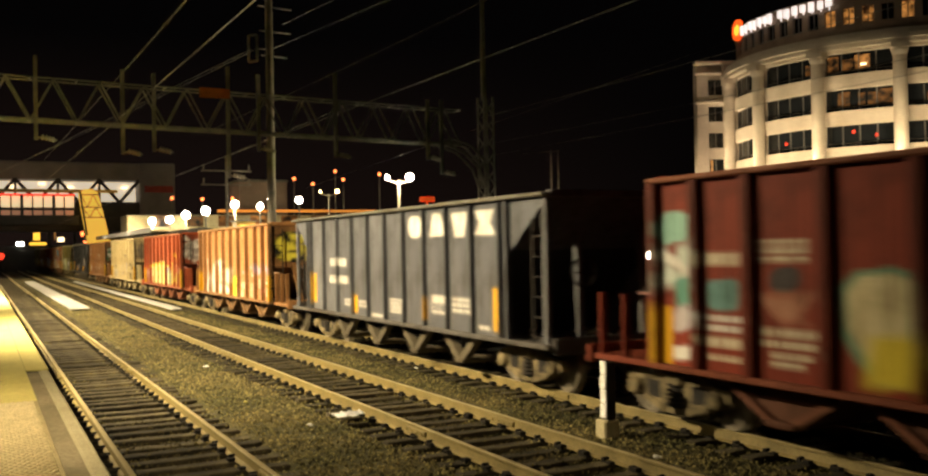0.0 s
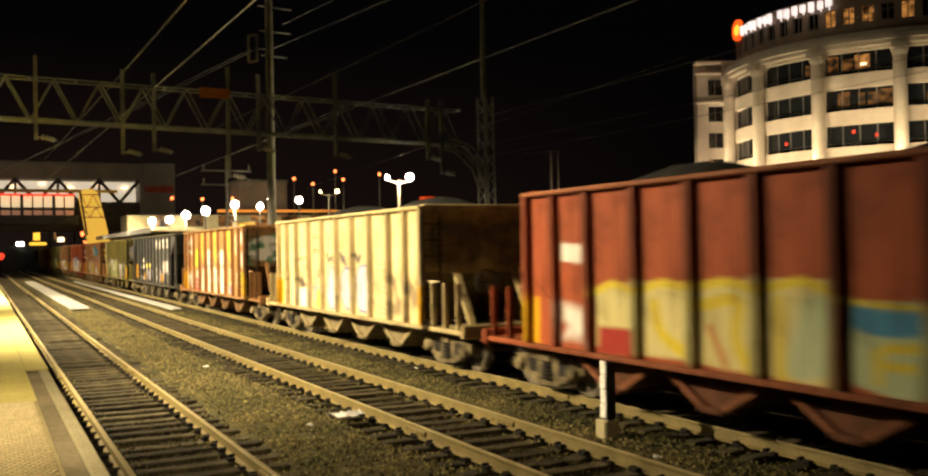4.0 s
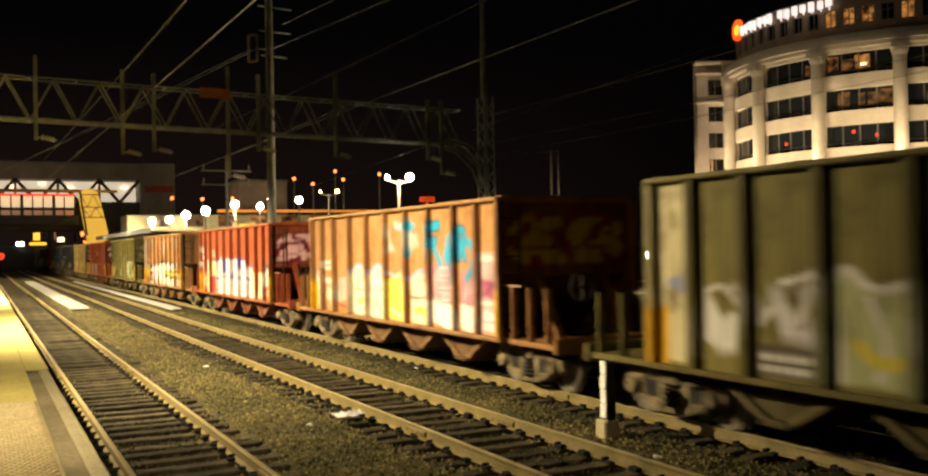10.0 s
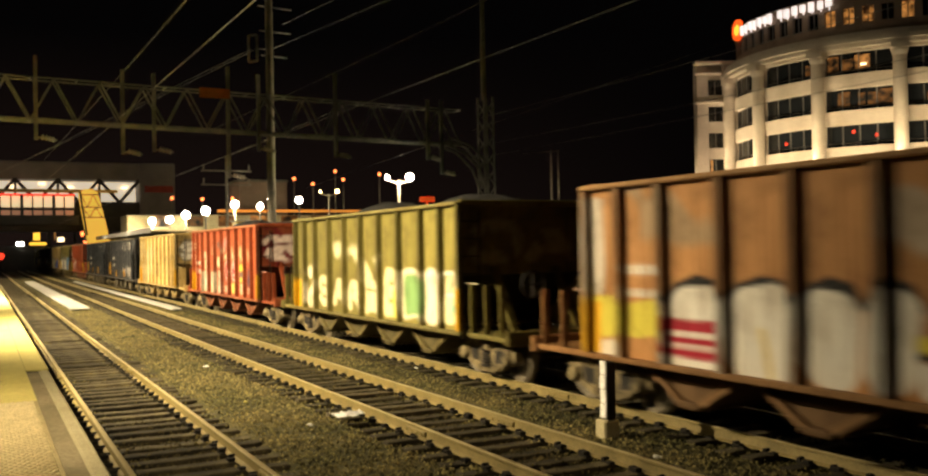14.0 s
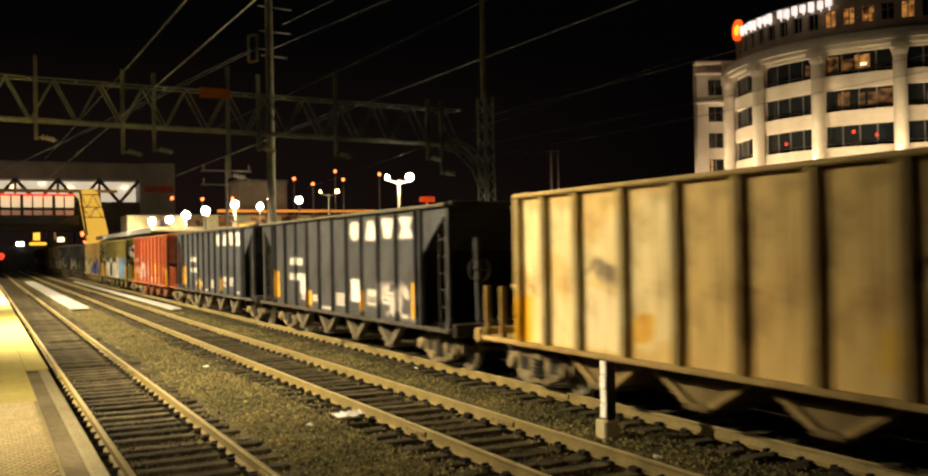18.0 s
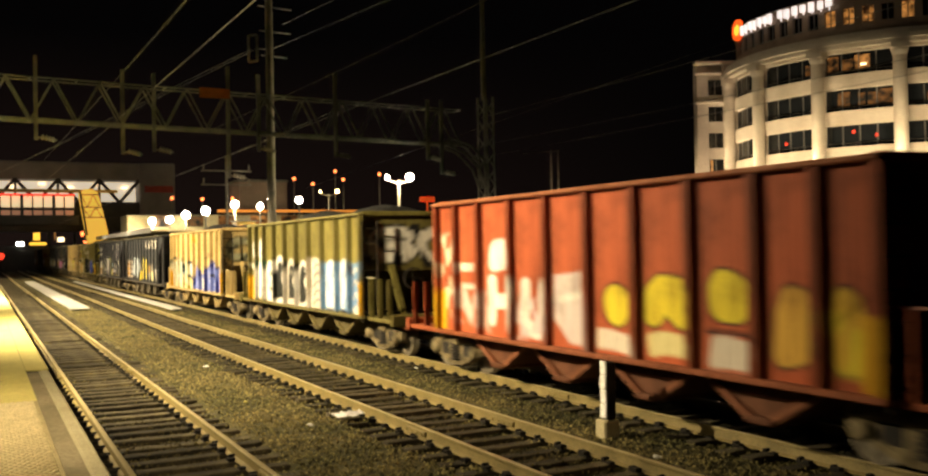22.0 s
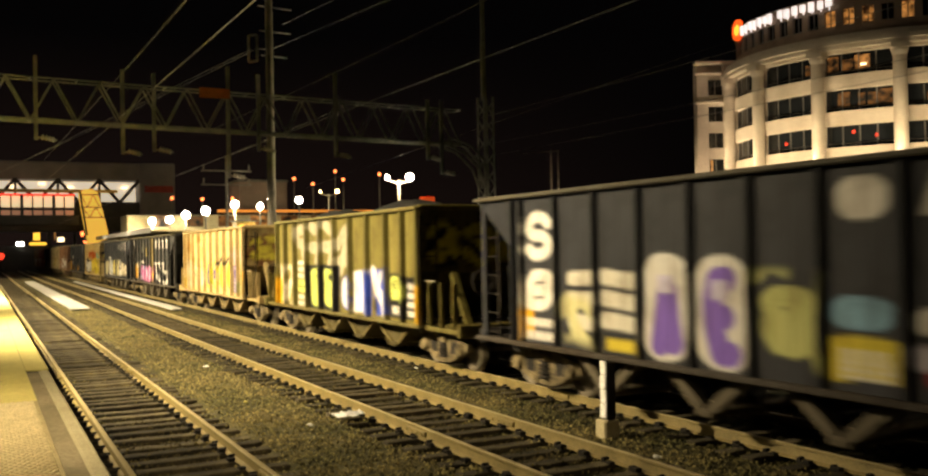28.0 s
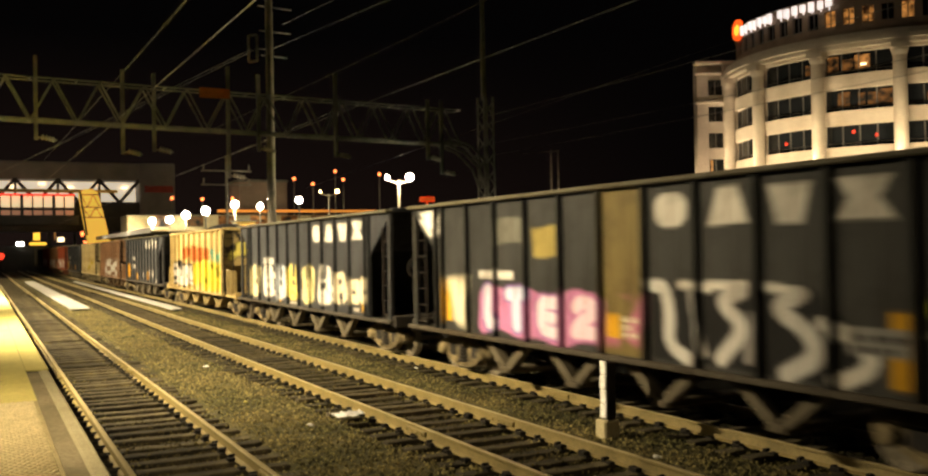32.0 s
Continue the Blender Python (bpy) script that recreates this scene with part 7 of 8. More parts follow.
    p.line((4.08, 0.02, 4.1, 0.4, 4.3, 0.54, 4.65, 0.5, 4.75, 0.38, 4.5, 0.28, 4.85, 0.2, 4.8, 0.04, 4.1, 0.03), 0.19, CHALK).box(4.3, 4.5, 0.36, 0.42, (0.2, 0.19, 0.16), 0.03, 0.01)
    p.line((5.05, 0.04, 5.08, 0.42, 5.3, 0.53, 5.6, 0.5, 5.7, 0.36, 5.5, 0.28, 5.75, 0.2, 5.7, 0.03, 5.1, 0.02), 0.15, W).line((5.55, 0.42, 6.0, 0.5), 0.07, W).line((5.8, 0.46, 5.97, 0.3, 5.9, 0.02), 0.16, CHALK)
    p.box(6.04, 6.98, 0.0, 0.56, (0.55, 0.50, 0.42), 0.03, 0.05)
    for z in (0.08, 0.18, 0.28, 0.38, 0.47):
        p.line((6.2, z - 0.03, 6.5, z + 0.03, 6.85, z + 0.0), 0.055, (0.10, 0.08, 0.10))
    p.line((6.1, 0.02, 6.15, 0.5), 0.12, W).line((6.6, 0.5, 6.7, 0.05), 0.08, W).box(7.02, 9.98, 0.02, 0.53, (0.16, 0.32, 0.56), 0.03, 0.04)
    p.glyph("B", 7.12, 7.98, 0.02, 0.55, (0.62, 0.68, 0.74), None, 0.4).glyph("R", 8.1, 8.95, 0.03, 0.55, (0.60, 0.64, 0.72), None, 0.38).line((7.2, 0.02, 7.5, 0.03, 7.7, -0.01), 0.1, K).line((8.2, 0.02, 8.8, 0.01), 0.1, K)
    for z in (0.07, 0.2, 0.33, 0.45):
        p.line((9.15, z - 0.03, 9.4, z + 0.04, 9.55, z - 0.03, 9.85, z + 0.03), 0.09, W)
    p.line((9.1, 0.5, 9.3, 0.05), 0.1, (0.1, 0.12, 0.2)).line((9.2, 0.04, 9.9, 0.02), 0.1, W).marks()
    car("rib", "olive hopper car with black, white and sky blue graffiti", p)
    # ochre, pale arrows, navy letters
    p = Paint(YELLOW_OCHRE, 19)
    CORN, DEEP, ICE = (0.17, 0.23, 0.66), (0.03, 0.04, 0.22), (0.42, 0.60, 0.76)
    p.haze(4.1, 6.0, 0.55, 0.95, (0.60, 0.38, 0.05), 0.45, 1.6).haze(8.0, 9.9, 0.45, 0.98, (0.46, 0.34, 0.13), 0.4, 1.8)
    p.area((0.05, 0.5, 0.6, 0.56, 1.1, 0.5, 2.0, 0.55, 2.8, 0.56, 3.3, 0.46, 4.2, 0.47, 4.7, 0.32, 4.4, 0.2, 4.75, 0.02, 0.05, 0.0), (0.66, 0.62, 0.42))
    p.area((0.1, 0.48, 0.7, 0.5, 0.8, 0.2, 0.3, 0.14), ICE).area((1.1, 0.48, 1.7, 0.52, 1.9, 0.24, 1.3, 0.2), ICE).area((2.2, 0.48, 2.9, 0.52, 3.2, 0.3, 2.6, 0.2), ICE).area((4.1, 0.46, 4.4, 0.44, 4.6, 0.28, 4.2, 0.24), ICE)
    p.line((0.05, 0.5, 0.5, 0.52, 0.9, 0.57, 1.3, 0.52), 0.12, (0.02, 0.035, 0.05)).line((2.2, 0.5, 2.6, 0.6, 2.95, 0.57), 0.14, (0.02, 0.035, 0.05)).line((2.95, 0.48, 3.1, 0.36, 2.9, 0.28), 0.15, (0.05, 0.09, 0.10))
    p.line((3.95, 0.44, 4.05, 0.49, 4.3, 0.48), 0.15, (0.02, 0.035, 0.05)).line((3.5, 0.3, 4.0, 0.26, 4.35, 0.2), 0.13, (0.02, 0.035, 0.05)).line((1.2, 0.28, 1.7, 0.2, 2.1, 0.18), 0.12, (0.02, 0.035, 0.05)).line((0.2, 0.3, 0.7, 0.26), 0.1, (0.05, 0.09, 0.1))
    p.line((0.1, 0.15, 0.5, 0.08), 0.1, (0.06, 0.06, 0.02)).line((3.0, 0.1, 3.6, 0.03, 4.1, 0.05), 0.07, (0.40, 0.36, 0.02)).line((3.6, 0.4, 4.0, 0.2, 4.5, 0.1), 0.08, (0.62, 0.56, 0.06)).line((1.9, 0.5, 2.1, 0.1), 0.1, W).line((0.9, 0.48, 1.0, 0.08), 0.1, W)
    p.line((4.35, 0.6, 4.7, 0.62, 4.5, 0.5, 4.8, 0.48), 0.05, (0.26, 0.19, 0.06)).line((7.1, 0.58, 7.4, 0.66, 7.3, 0.56, 8.1, 0.62), 0.08, (0.14, 0.10, 0.05)).line((7.7, 0.62, 8.2, 0.62), 0.06, (0.6, 0.3, 0.05))
    p.area((5.0, 0.02, 5.15, 0.36, 5.5, 0.48, 5.9, 0.44, 6.2, 0.28, 6.4, 0.3, 6.6, 0.44, 7.0, 0.46, 7.05, 0.36, 7.8, 0.48, 8.3, 0.5, 8.9, 0.42, 9.3, 0.44, 9.65, 0.48, 9.6, 0.3, 9.7, 0.02, 7.0, 0.02), CORN)
    p.area((5.35, 0.1, 5.5, 0.38, 5.75, 0.38, 5.95, 0.12), (0.46, 0.50, 0.76)).area((6.2, 0.05, 6.25, 0.22, 6.9, 0.28, 6.9, 0.03), (0.62, 0.58, 0.52)).area((7.2, 0.3, 7.7, 0.42, 7.9, 0.3, 7.3, 0.18), (0.34, 0.40, 0.74))
    p.line((5.0, 0.03, 5.15, 0.38, 5.5, 0.49, 5.85, 0.47, 6.1, 0.28, 6.15, 0.05), 0.1, DEEP).line((5.4, 0.2, 5.7, 0.17, 6.0, 0.2), 0.12, (0.08, 0.10, 0.26)).line((7.0, 0.4, 7.08, 0.02), 0.18, DEEP).line((7.05, 0.37, 7.8, 0.5, 8.1, 0.5, 8.15, 0.05), 0.1, DEEP)
    p.line((8.1, 0.5, 8.6, 0.43, 9.0, 0.4, 9.1, 0.02), 0.12, DEEP).line((9.0, 0.4, 9.4, 0.46, 9.68, 0.5), 0.08, DEEP).line((7.95, 0.25, 8.2, 0.3, 8.35, 0.22), 0.16, K).line((7.4, 0.17, 7.9, 0.15), 0.07, W).line((8.3, 0.14, 8.8, 0.13), 0.07, W)
    p.line((7.6, 0.06, 8.0, 0.07), 0.09, (0.5, 0.34, 0.1)).line((9.35, 0.38, 9.3, 0.12, 9.6, 0.08), 0.14, (0.42, 0.46, 0.76)).marks()
    car("rib", "ochre hopper car with sky blue and navy graffiti", p)
    # black, pale blue and yellow letters
    p = leased(SLATE, 20, small=False)
    p.text(1.1, 1.83, 0.06, 0.53, 4, (0.5, 0.42, 0.34)).text(2.03, 2.7, 0.06, 0.53, 4, (0.56, 0.5, 0.42)).box(3.06, 3.97, 0.08, 0.56, (0.5, 0.6, 0.68), 0.2, 0.06).line((3.47, 0.51, 3.53, 0.13), 0.1, W)
    p.box(4.09, 5, 0.08, 0.56, (0.52, 0.62, 0.7), 0.2, 0.06).haze(5.23, 6, 0.26, 0.44, GREY, 0.7, 2).box(5.23, 6.07, 0.04, 0.25, YEL, 0.1, 0.06)
    p.glyph("B", 6.24, 6.96, 0.06, 0.55, (0.7, 0.6, 0.1), None, 0.34, 0.06).glyph("B", 7.16, 7.92, 0.06, 0.54, (0.7, 0.6, 0.1), None, 0.36, 0.06).box(8.1, 8.8, 0.21, 0.38, (0.3, 0.18, 0.05), 0.04, 0.05)
    p.box(8.16, 8.9, 0.07, 0.2, (0.4, 0.38, 0.36), 0.03, 0.02).box(8.28, 8.78, 0.1, 0.17, SLATE, 0.02, 0).haze(9.06, 9.9, 0.28, 0.43, GREY, 0.6, 2).box(9.1, 9.94, 0.05, 0.27, (0.6, 0.57, 0.34), 0.08, 0.06)
    p.box(10.11, 10.61, 0.21, 0.34, (0.52, 0.54, 0.56), 0.16, 0.06).haze(10.13, 11.04, 0.08, 0.28, GREY, 0.65, 2.4).box(10.63, 10.92, 0.31, 0.38, MARK, 0.03, 0.02)
    car("slope", "black hopper car with pale blue and yellow graffiti", p)
    # black, violet letters
    p = leased((0.04, 0.042, 0.05), 21, small=False)
    p.glyph("S", 1.1, 1.85, 0.57, 0.9, W, None, 0.2, 0.06).glyph("B", 1.1, 1.9, 0.24, 0.51, W, None, 0.2, 0.06).text(1.12, 1.9, 0.03, 0.21, 2, W).box(0.77, 1.07, 0.03, 0.22, MARK, 0.02, 0)
    p.box(2.27, 3.02, 0.41, 0.5, (0.64, 0.62, 0.52), 0.08, 0.03).box(2.27, 3.02, 0.27, 0.37, (0.64, 0.62, 0.52), 0.08, 0.03).box(2.27, 3.02, 0.13, 0.23, (0.64, 0.62, 0.52), 0.08, 0.03)
    p.box(3.1, 3.9, 0.41, 0.51, (0.64, 0.62, 0.52), 0.08, 0.03).box(3.1, 3.9, 0.28, 0.38, (0.64, 0.62, 0.52), 0.08, 0.03).box(3.1, 3.9, 0.15, 0.25, (0.64, 0.62, 0.52), 0.08, 0.03)
    p.haze(2.22, 2.93, 0.05, 0.33, (0.6, 0.58, 0.3), 0.6, 3).box(3.22, 3.96, 0.03, 0.1, YEL, 0.02, 0).box(4.05, 4.96, 0.02, 0.61, W, 0.35, 0.03).glyph("A", 4.2, 4.82, 0.05, 0.55, VIOLET, None, 0.34, 0.06)
    p.box(5.03, 5.97, 0.01, 0.59, W, 0.35, 0.03).glyph("E", 5.2, 5.8, 0.03, 0.53, VIOLET, None, 0.34, 0.06).box(4.35, 4.67, 0.39, 0.49, (0.6, 0.56, 0.76), 0.03, 0)
    p.box(5.33, 5.63, 0.37, 0.47, (0.6, 0.56, 0.76), 0.03, 0).glyph("S", 6.16, 6.94, 0.13, 0.47, (0.5, 0.52, 0.2), None, 0.26, 0.06).haze(6.1, 6.97, 0.1, 0.5, (0.5, 0.52, 0.2), 0.5, 2.4)
    p.glyph("C", 7.11, 7.85, 0.27, 0.42, (0.22, 0.4, 0.56), None, 0.24, 0.06).box(7.11, 7.96, 0.05, 0.24, (0.62, 0.52, 0.05), 0.05, 0.05).text(7.22, 7.9, 0.06, 0.2, 4, W)
    p.glyph("S", 8.09, 8.94, 0.27, 0.38, W, None, 0.18, 0.06).box(8.06, 8.99, 0.13, 0.23, (0.5, 0.48, 0.56), 0.05, 0.06).box(8.21, 8.96, 0.07, 0.13, MAROON, 0.03, 0.02)
    p.glyph("E", 9.11, 9.83, 0.51, 0.72, (0.34, 0.32, 0.36), None, 0.2, 0.06).haze(9.03, 9.9, 0.46, 0.74, (0.36, 0.34, 0.38), 0.5, 2.4).glyph("S", 9.1, 9.86, 0.28, 0.38, (0.6, 0.58, 0.58), None, 0.18, 0.06)
    p.box(9.19, 9.92, 0.12, 0.25, (0.36, 0.35, 0.34), 0.02, 0).text(9.26, 9.88, 0.13, 0.23, 1, (0.04, 0.04, 0.05)).box(9.21, 9.94, 0.04, 0.1, (0.7, 0.5, 0.02), 0.02, 0)
    p.glyph("B", 10.1, 10.92, 0.32, 0.5, W, None, 0.4, 0.06).text(10.15, 10.92, 0.06, 0.24, 5, PALE).glyph("A", 11.15, 11.57, 0.11, 0.4, (0.48, 0.48, 0.44), None, 0.4, 0.06)
    p.haze(11.1, 11.75, 0.05, 0.41, (0.46, 0.47, 0.44), 0.62, 2)
    car("slope", "black hopper car with violet letters of graffiti", p)
    # olive, ghost letters above, lime and blue letters
    p = Paint(OLIVE, 22)
    p.line((2.03, 0.86, 2.5, 0.92, 2.87, 0.85, 2.58, 0.62), 0.34, (0.40, 0.37, 0.26)).line((2.25, 0.75, 2.83, 0.71), 0.34, (0.40, 0.37, 0.26))
    p.line((3.21, 0.94, 3.54, 0.87, 3.89, 0.94, 3.6, 0.52), 0.34, (0.40, 0.37, 0.26)).line((3.21, 0.7, 3.86, 0.67), 0.34, (0.40, 0.37, 0.26))
    p.line((4.11, 0.96, 4.53, 0.88, 4.93, 0.85, 4.53, 0.5), 0.34, (0.40, 0.37, 0.26)).line((4.13, 0.7, 4.93, 0.69), 0.34, (0.40, 0.37, 0.26))
    p.line((5.12, 0.72, 5.44, 0.84, 5.94, 0.87, 5.56, 0.73, 5.25, 0.45), 0.34, (0.40, 0.37, 0.26)).line((5.16, 0.54, 5.75, 0.56), 0.34, (0.40, 0.37, 0.26)).haze(0.11, 1.9, 0.04, 0.49, PALE, 0.5, 2.6)
    p.text(2.13, 2.93, 0.34, 0.57, 3, W).box(2.1, 2.97, 0.18, 0.32, (0.5, 0.58, 0.14), 0.05, 0.03).line((2.2, 0.24, 2.87, 0.25), 0.04, K).text(2.13, 2.93, 0.02, 0.17, 2, W).box(3.03, 5.21, 0, 0.5, K, 0.08, 0.03)
    p.box(3.16, 3.92, 0.03, 0.46, (0.5, 0.58, 0.14), 0.2, 0.05).line((3.4, 0.3, 3.55, 0.4, 3.7, 0.3), 0.05, (0.2, 0.24, 0.05)).box(4.14, 4.93, 0.04, 0.46, (0.5, 0.58, 0.14), 0.2, 0.05).box(4.4, 4.67, 0.33, 0.4, K, 0.03, 0)
    p.glyph("C", 5.31, 6.05, 0.04, 0.4, (0.68, 0.68, 0.7), BLUE, 0.3, 0.04).box(5.61, 6.01, 0.07, 0.39, BLUE, 0.06, 0.03).glyph("E", 5.66, 6.01, 0.12, 0.34, (0.6, 0.6, 0.66), None, 0.14, 0.06)
    p.area((6.11, 0.43, 7, 0.48, 7.09, 0.04, 6.07, 0.03), (0.66, 0.66, 0.72)).box(6.6, 7.09, 0.03, 0.46, BLUE, 0.05, 0.03).line((6.74, 0.43, 6.89, 0.07), 0.16, (0.4, 0.42, 0.66))
    p.area((7.11, 0.46, 8.05, 0.48, 8.07, 0.05, 7.36, 0.03), BLUE).line((7.2, 0.44, 7.36, 0.26, 7.73, 0.18, 7.77, 0.06), 0.32, (0.68, 0.68, 0.72)).line((7.36, 0.28, 7.59, 0.42), 0.22, (0.6, 0.62, 0.7))
    p.haze(7.2, 7.45, 0.05, 0.23, K, 0.5, 3).box(8.09, 9.12, 0.03, 0.43, K, 0.05, 0.02).box(8.14, 9.08, 0.19, 0.4, (0.5, 0.58, 0.14), 0.15, 0.03).glyph("E", 8.27, 8.53, 0.28, 0.36, K, None, 0.05, 0.06)
    p.glyph("S", 8.6, 8.84, 0.28, 0.36, K, None, 0.05, 0.06).text(8.25, 8.91, 0.07, 0.18, 1, W).box(9.12, 9.77, 0.04, 0.41, K, 0.03, 0.02).text(9.17, 9.73, 0.06, 0.38, 4, W).marks()
    car("rib", "olive hopper car with lime, blue and white graffiti", p)
    # ochre, violet letters and yellow rounds
    p = Paint((0.63, 0.49, 0.22), 23)
    p.haze(0.2, 3.9, 0.5, 0.98, (0.52, 0.33, 0.10), 0.42, 1.5).haze(0.18, 1.96, 0.03, 0.53, (0.72, 0.64, 0.44), 0.6, 2).line((0.2, 0.3, 0.6, 0.42, 0.8, 0.2, 0.5, 0.1), 0.08, (0.56, 0.45, 0.06)).line((1.2, 0.45, 1.8, 0.4, 1.4, 0.15), 0.09, W)
    p.line((2.15, 0.42, 2.5, 0.36, 2.9, 0.44), 0.06, W).line((2.1, 0.3, 2.5, 0.16, 2.85, 0.24, 2.4, 0.08), 0.06, (0.50, 0.10, 0.08)).line((3.2, 0.1, 3.6, 0.22, 3.9, 0.06), 0.1, (0.62, 0.5, 0.06)).haze(2.03, 2.97, 0.03, 0.29, (0.6, 0.3, 0.24), 0.5, 2.4).box(3.11, 3.92, 0.06, 0.34, (0.68, 0.6, 0.46), 0.12, 0.1)
    p.haze(3.21, 3.96, 0.15, 0.31, W, 0.5, 2).glyph("R", 4.12, 5.06, 0.07, 0.55, (0.10, 0.05, 0.26), (0.62, 0.62, 0.03), 0.4, 0.12).box(4.46, 4.66, 0.39, 0.47, (0.62, 0.54, 0.3), 0.03, 0)
    p.glyph("E", 5.04, 6.05, 0.05, 0.52, (0.10, 0.05, 0.26), (0.62, 0.62, 0.03), 0.44, 0.12).box(5.27, 5.53, 0.37, 0.44, (0.62, 0.54, 0.3), 0.03, 0).box(5.27, 5.55, 0.13, 0.22, (0.62, 0.54, 0.3), 0.03, 0)
    p.line((6.1, 0.47, 6.33, 0.55, 6.69, 0.55, 6.9, 0.5), 0.16, K).glyph("B", 6.17, 6.85, 0.09, 0.47, (0.62, 0.64, 0.02), (0.12, 0.1, 0.04), 0.66, 0.035)
    p.box(6.35, 6.58, 0.34, 0.39, (0.5, 0.42, 0.04), 0.04, 0.02).box(6.38, 6.64, 0.15, 0.21, (0.55, 0.46, 0.04), 0.04, 0.02).line((7.09, 0.49, 7.35, 0.55, 7.69, 0.56, 7.93, 0.51), 0.16, K)
    p.glyph("B", 7.16, 7.88, 0.09, 0.48, (0.62, 0.64, 0.02), (0.12, 0.1, 0.04), 0.66, 0.035).box(7.37, 7.59, 0.36, 0.41, (0.5, 0.42, 0.04), 0.04, 0.02).box(7.4, 7.64, 0.14, 0.2, (0.55, 0.46, 0.04), 0.04, 0.02)
    p.glyph("A", 8.14, 8.92, 0.47, 0.76, (0.42, 0.32, 0.36), None, 0.3, 0.06).haze(8.08, 8.96, 0.46, 0.78, (0.44, 0.36, 0.38), 0.55, 2).box(8.11, 9.01, 0.05, 0.46, (0.13, 0.09, 0.26), 0.03, 0.03)
    p.glyph("T", 8.19, 8.93, 0.33, 0.43, (0.5, 0.46, 0.5), None, 0.07, 0.06).text(8.19, 8.95, 0.07, 0.29, 4, (0.56, 0.52, 0.56)).glyph("B", 9.14, 9.8, 0.47, 0.73, (0.32, 0.25, 0.3), (0.5, 0.43, 0.4), 0.4, 0.08)
    p.box(9.11, 9.59, 0.05, 0.26, (0.38, 0.38, 0.18), 0.1, 0.1).box(9.66, 10, 0.27, 0.38, (0.9, 0.46, 0.01), 0.02, 0).box(9.67, 9.99, 0.05, 0.26, (0.6, 0.38, 0.06), 0.02, 0)
    p.box(-0.1, 0.25, 0.02, 0.2, (0.66, 0.5, 0.1), 0.02, 0)
    car("rib", "ochre yellow hopper car with violet and yellow graffiti", p, 0.1)
    # black, pink letters, black and white letters
    p = leased((0.042, 0.043, 0.042), 24, small=False)
    p.box(3.02, 3.96, 0.68, 0.86, (0.12, 0.12, 0.1), 0.03, 0.04).box(4.14, 4.86, 0.6, 0.8, (0.3, 0.24, 0.07), 0.04, 0.05).box(6.03, 6.97, 0.01, 1, (0.17, 0.13, 0.045), 0.02, 0)
    p.glyph("R", 0.17, 0.9, 0.75, 0.96, W, None, 0.2, 0.06).haze(1.24, 1.96, 0.03, 0.4, (0.62, 0.58, 0.44), 0.75, 3).text(2.4, 3.66, 0.43, 0.52, 1, W).box(2.4, 6.06, 0.03, 0.36, (0.46, 0.18, 0.36), 0.2, 0.1)
    p.glyph("L", 2.49, 3.15, 0.03, 0.4, (0.62, 0.58, 0.72), (0.20, 0.12, 0.34), 0.26, 0.05).glyph("T", 3.23, 4.1, 0.04, 0.39, (0.50, 0.55, 0.74), (0.20, 0.12, 0.34), 0.24, 0.05)
    p.glyph("E", 4.21, 4.97, 0.04, 0.36, (0.70, 0.60, 0.72), (0.30, 0.12, 0.34), 0.22, 0.05).glyph("2", 5.14, 5.97, 0.04, 0.36, (0.72, 0.56, 0.68), (0.44, 0.14, 0.34), 0.24, 0.05)
    p.haze(6.03, 6.94, 0.05, 0.35, (0.44, 0.14, 0.24), 0.55, 2).box(6.12, 6.41, 0.11, 0.25, MARK, 0.03, 0.03).text(6.47, 6.81, 0.12, 0.25, 3, PALE)
    p.area((7.1, 0.46, 9.7, 0.46, 10.3, 0.28, 10.6, 0.12, 10.4, 0.02, 7.1, 0.03), (0.010, 0.010, 0.011))
    p.line((7.15, 0.44, 7.4, 0.44, 7.5, 0.3, 7.4, 0.12, 7.8, 0.05), 0.19, (0.62, 0.62, 0.60)).line((7.7, 0.44, 8.2, 0.42), 0.12, W).line((7.9, 0.4, 7.95, 0.22, 8.1, 0.08), 0.11, (0.5, 0.5, 0.5))
    p.line((8.2, 0.44, 8.75, 0.45), 0.12, W).line((8.7, 0.42, 8.35, 0.36, 8.8, 0.24, 8.4, 0.06), 0.20, (0.62, 0.62, 0.60)).line((8.9, 0.3, 8.85, 0.08), 0.11, (0.4, 0.4, 0.4)).line((9.1, 0.44, 9.6, 0.43), 0.12, W)
    p.line((9.55, 0.42, 9.2, 0.34, 9.7, 0.26, 9.85, 0.14, 9.4, 0.04), 0.21, (0.62, 0.62, 0.60)).line((9.9, 0.3, 10.35, 0.24, 10.5, 0.12, 10.1, 0.05), 0.18, W).box(10.2, 10.92, 0.17, 0.29, (0.3, 0.3, 0.29), 0.02, 0)
    p.text(10.26, 10.87, 0.18, 0.28, 2, (0.04, 0.04, 0.04)).box(11.38, 11.88, 0.35, 0.41, (0.4, 0.46, 0.06), 0.1, 0.05).line((11.33, 0.27, 11.95, 0.29), 0.04, GREY)
    car("slope", "black hopper car with pink letters and black and white graffiti", p)
    p = leased(SLATE, 25)
    for i, c in enumerate(((0.62, 0.58, 0.36), W, (0.5, 0.56, 0.62), (0.66, 0.58, 0.16), (0.66, 0.6, 0.3), W)):
        p.pan(1.1 + i * 1.3, 2.1 + i * 1.3, 0.06, 0.48, c, None, 1)
    p.row(0.74, 0.95, 0.1, 0.4, 3, PALE)
    car("slope", "black hopper car with pale yellow graffiti", p)
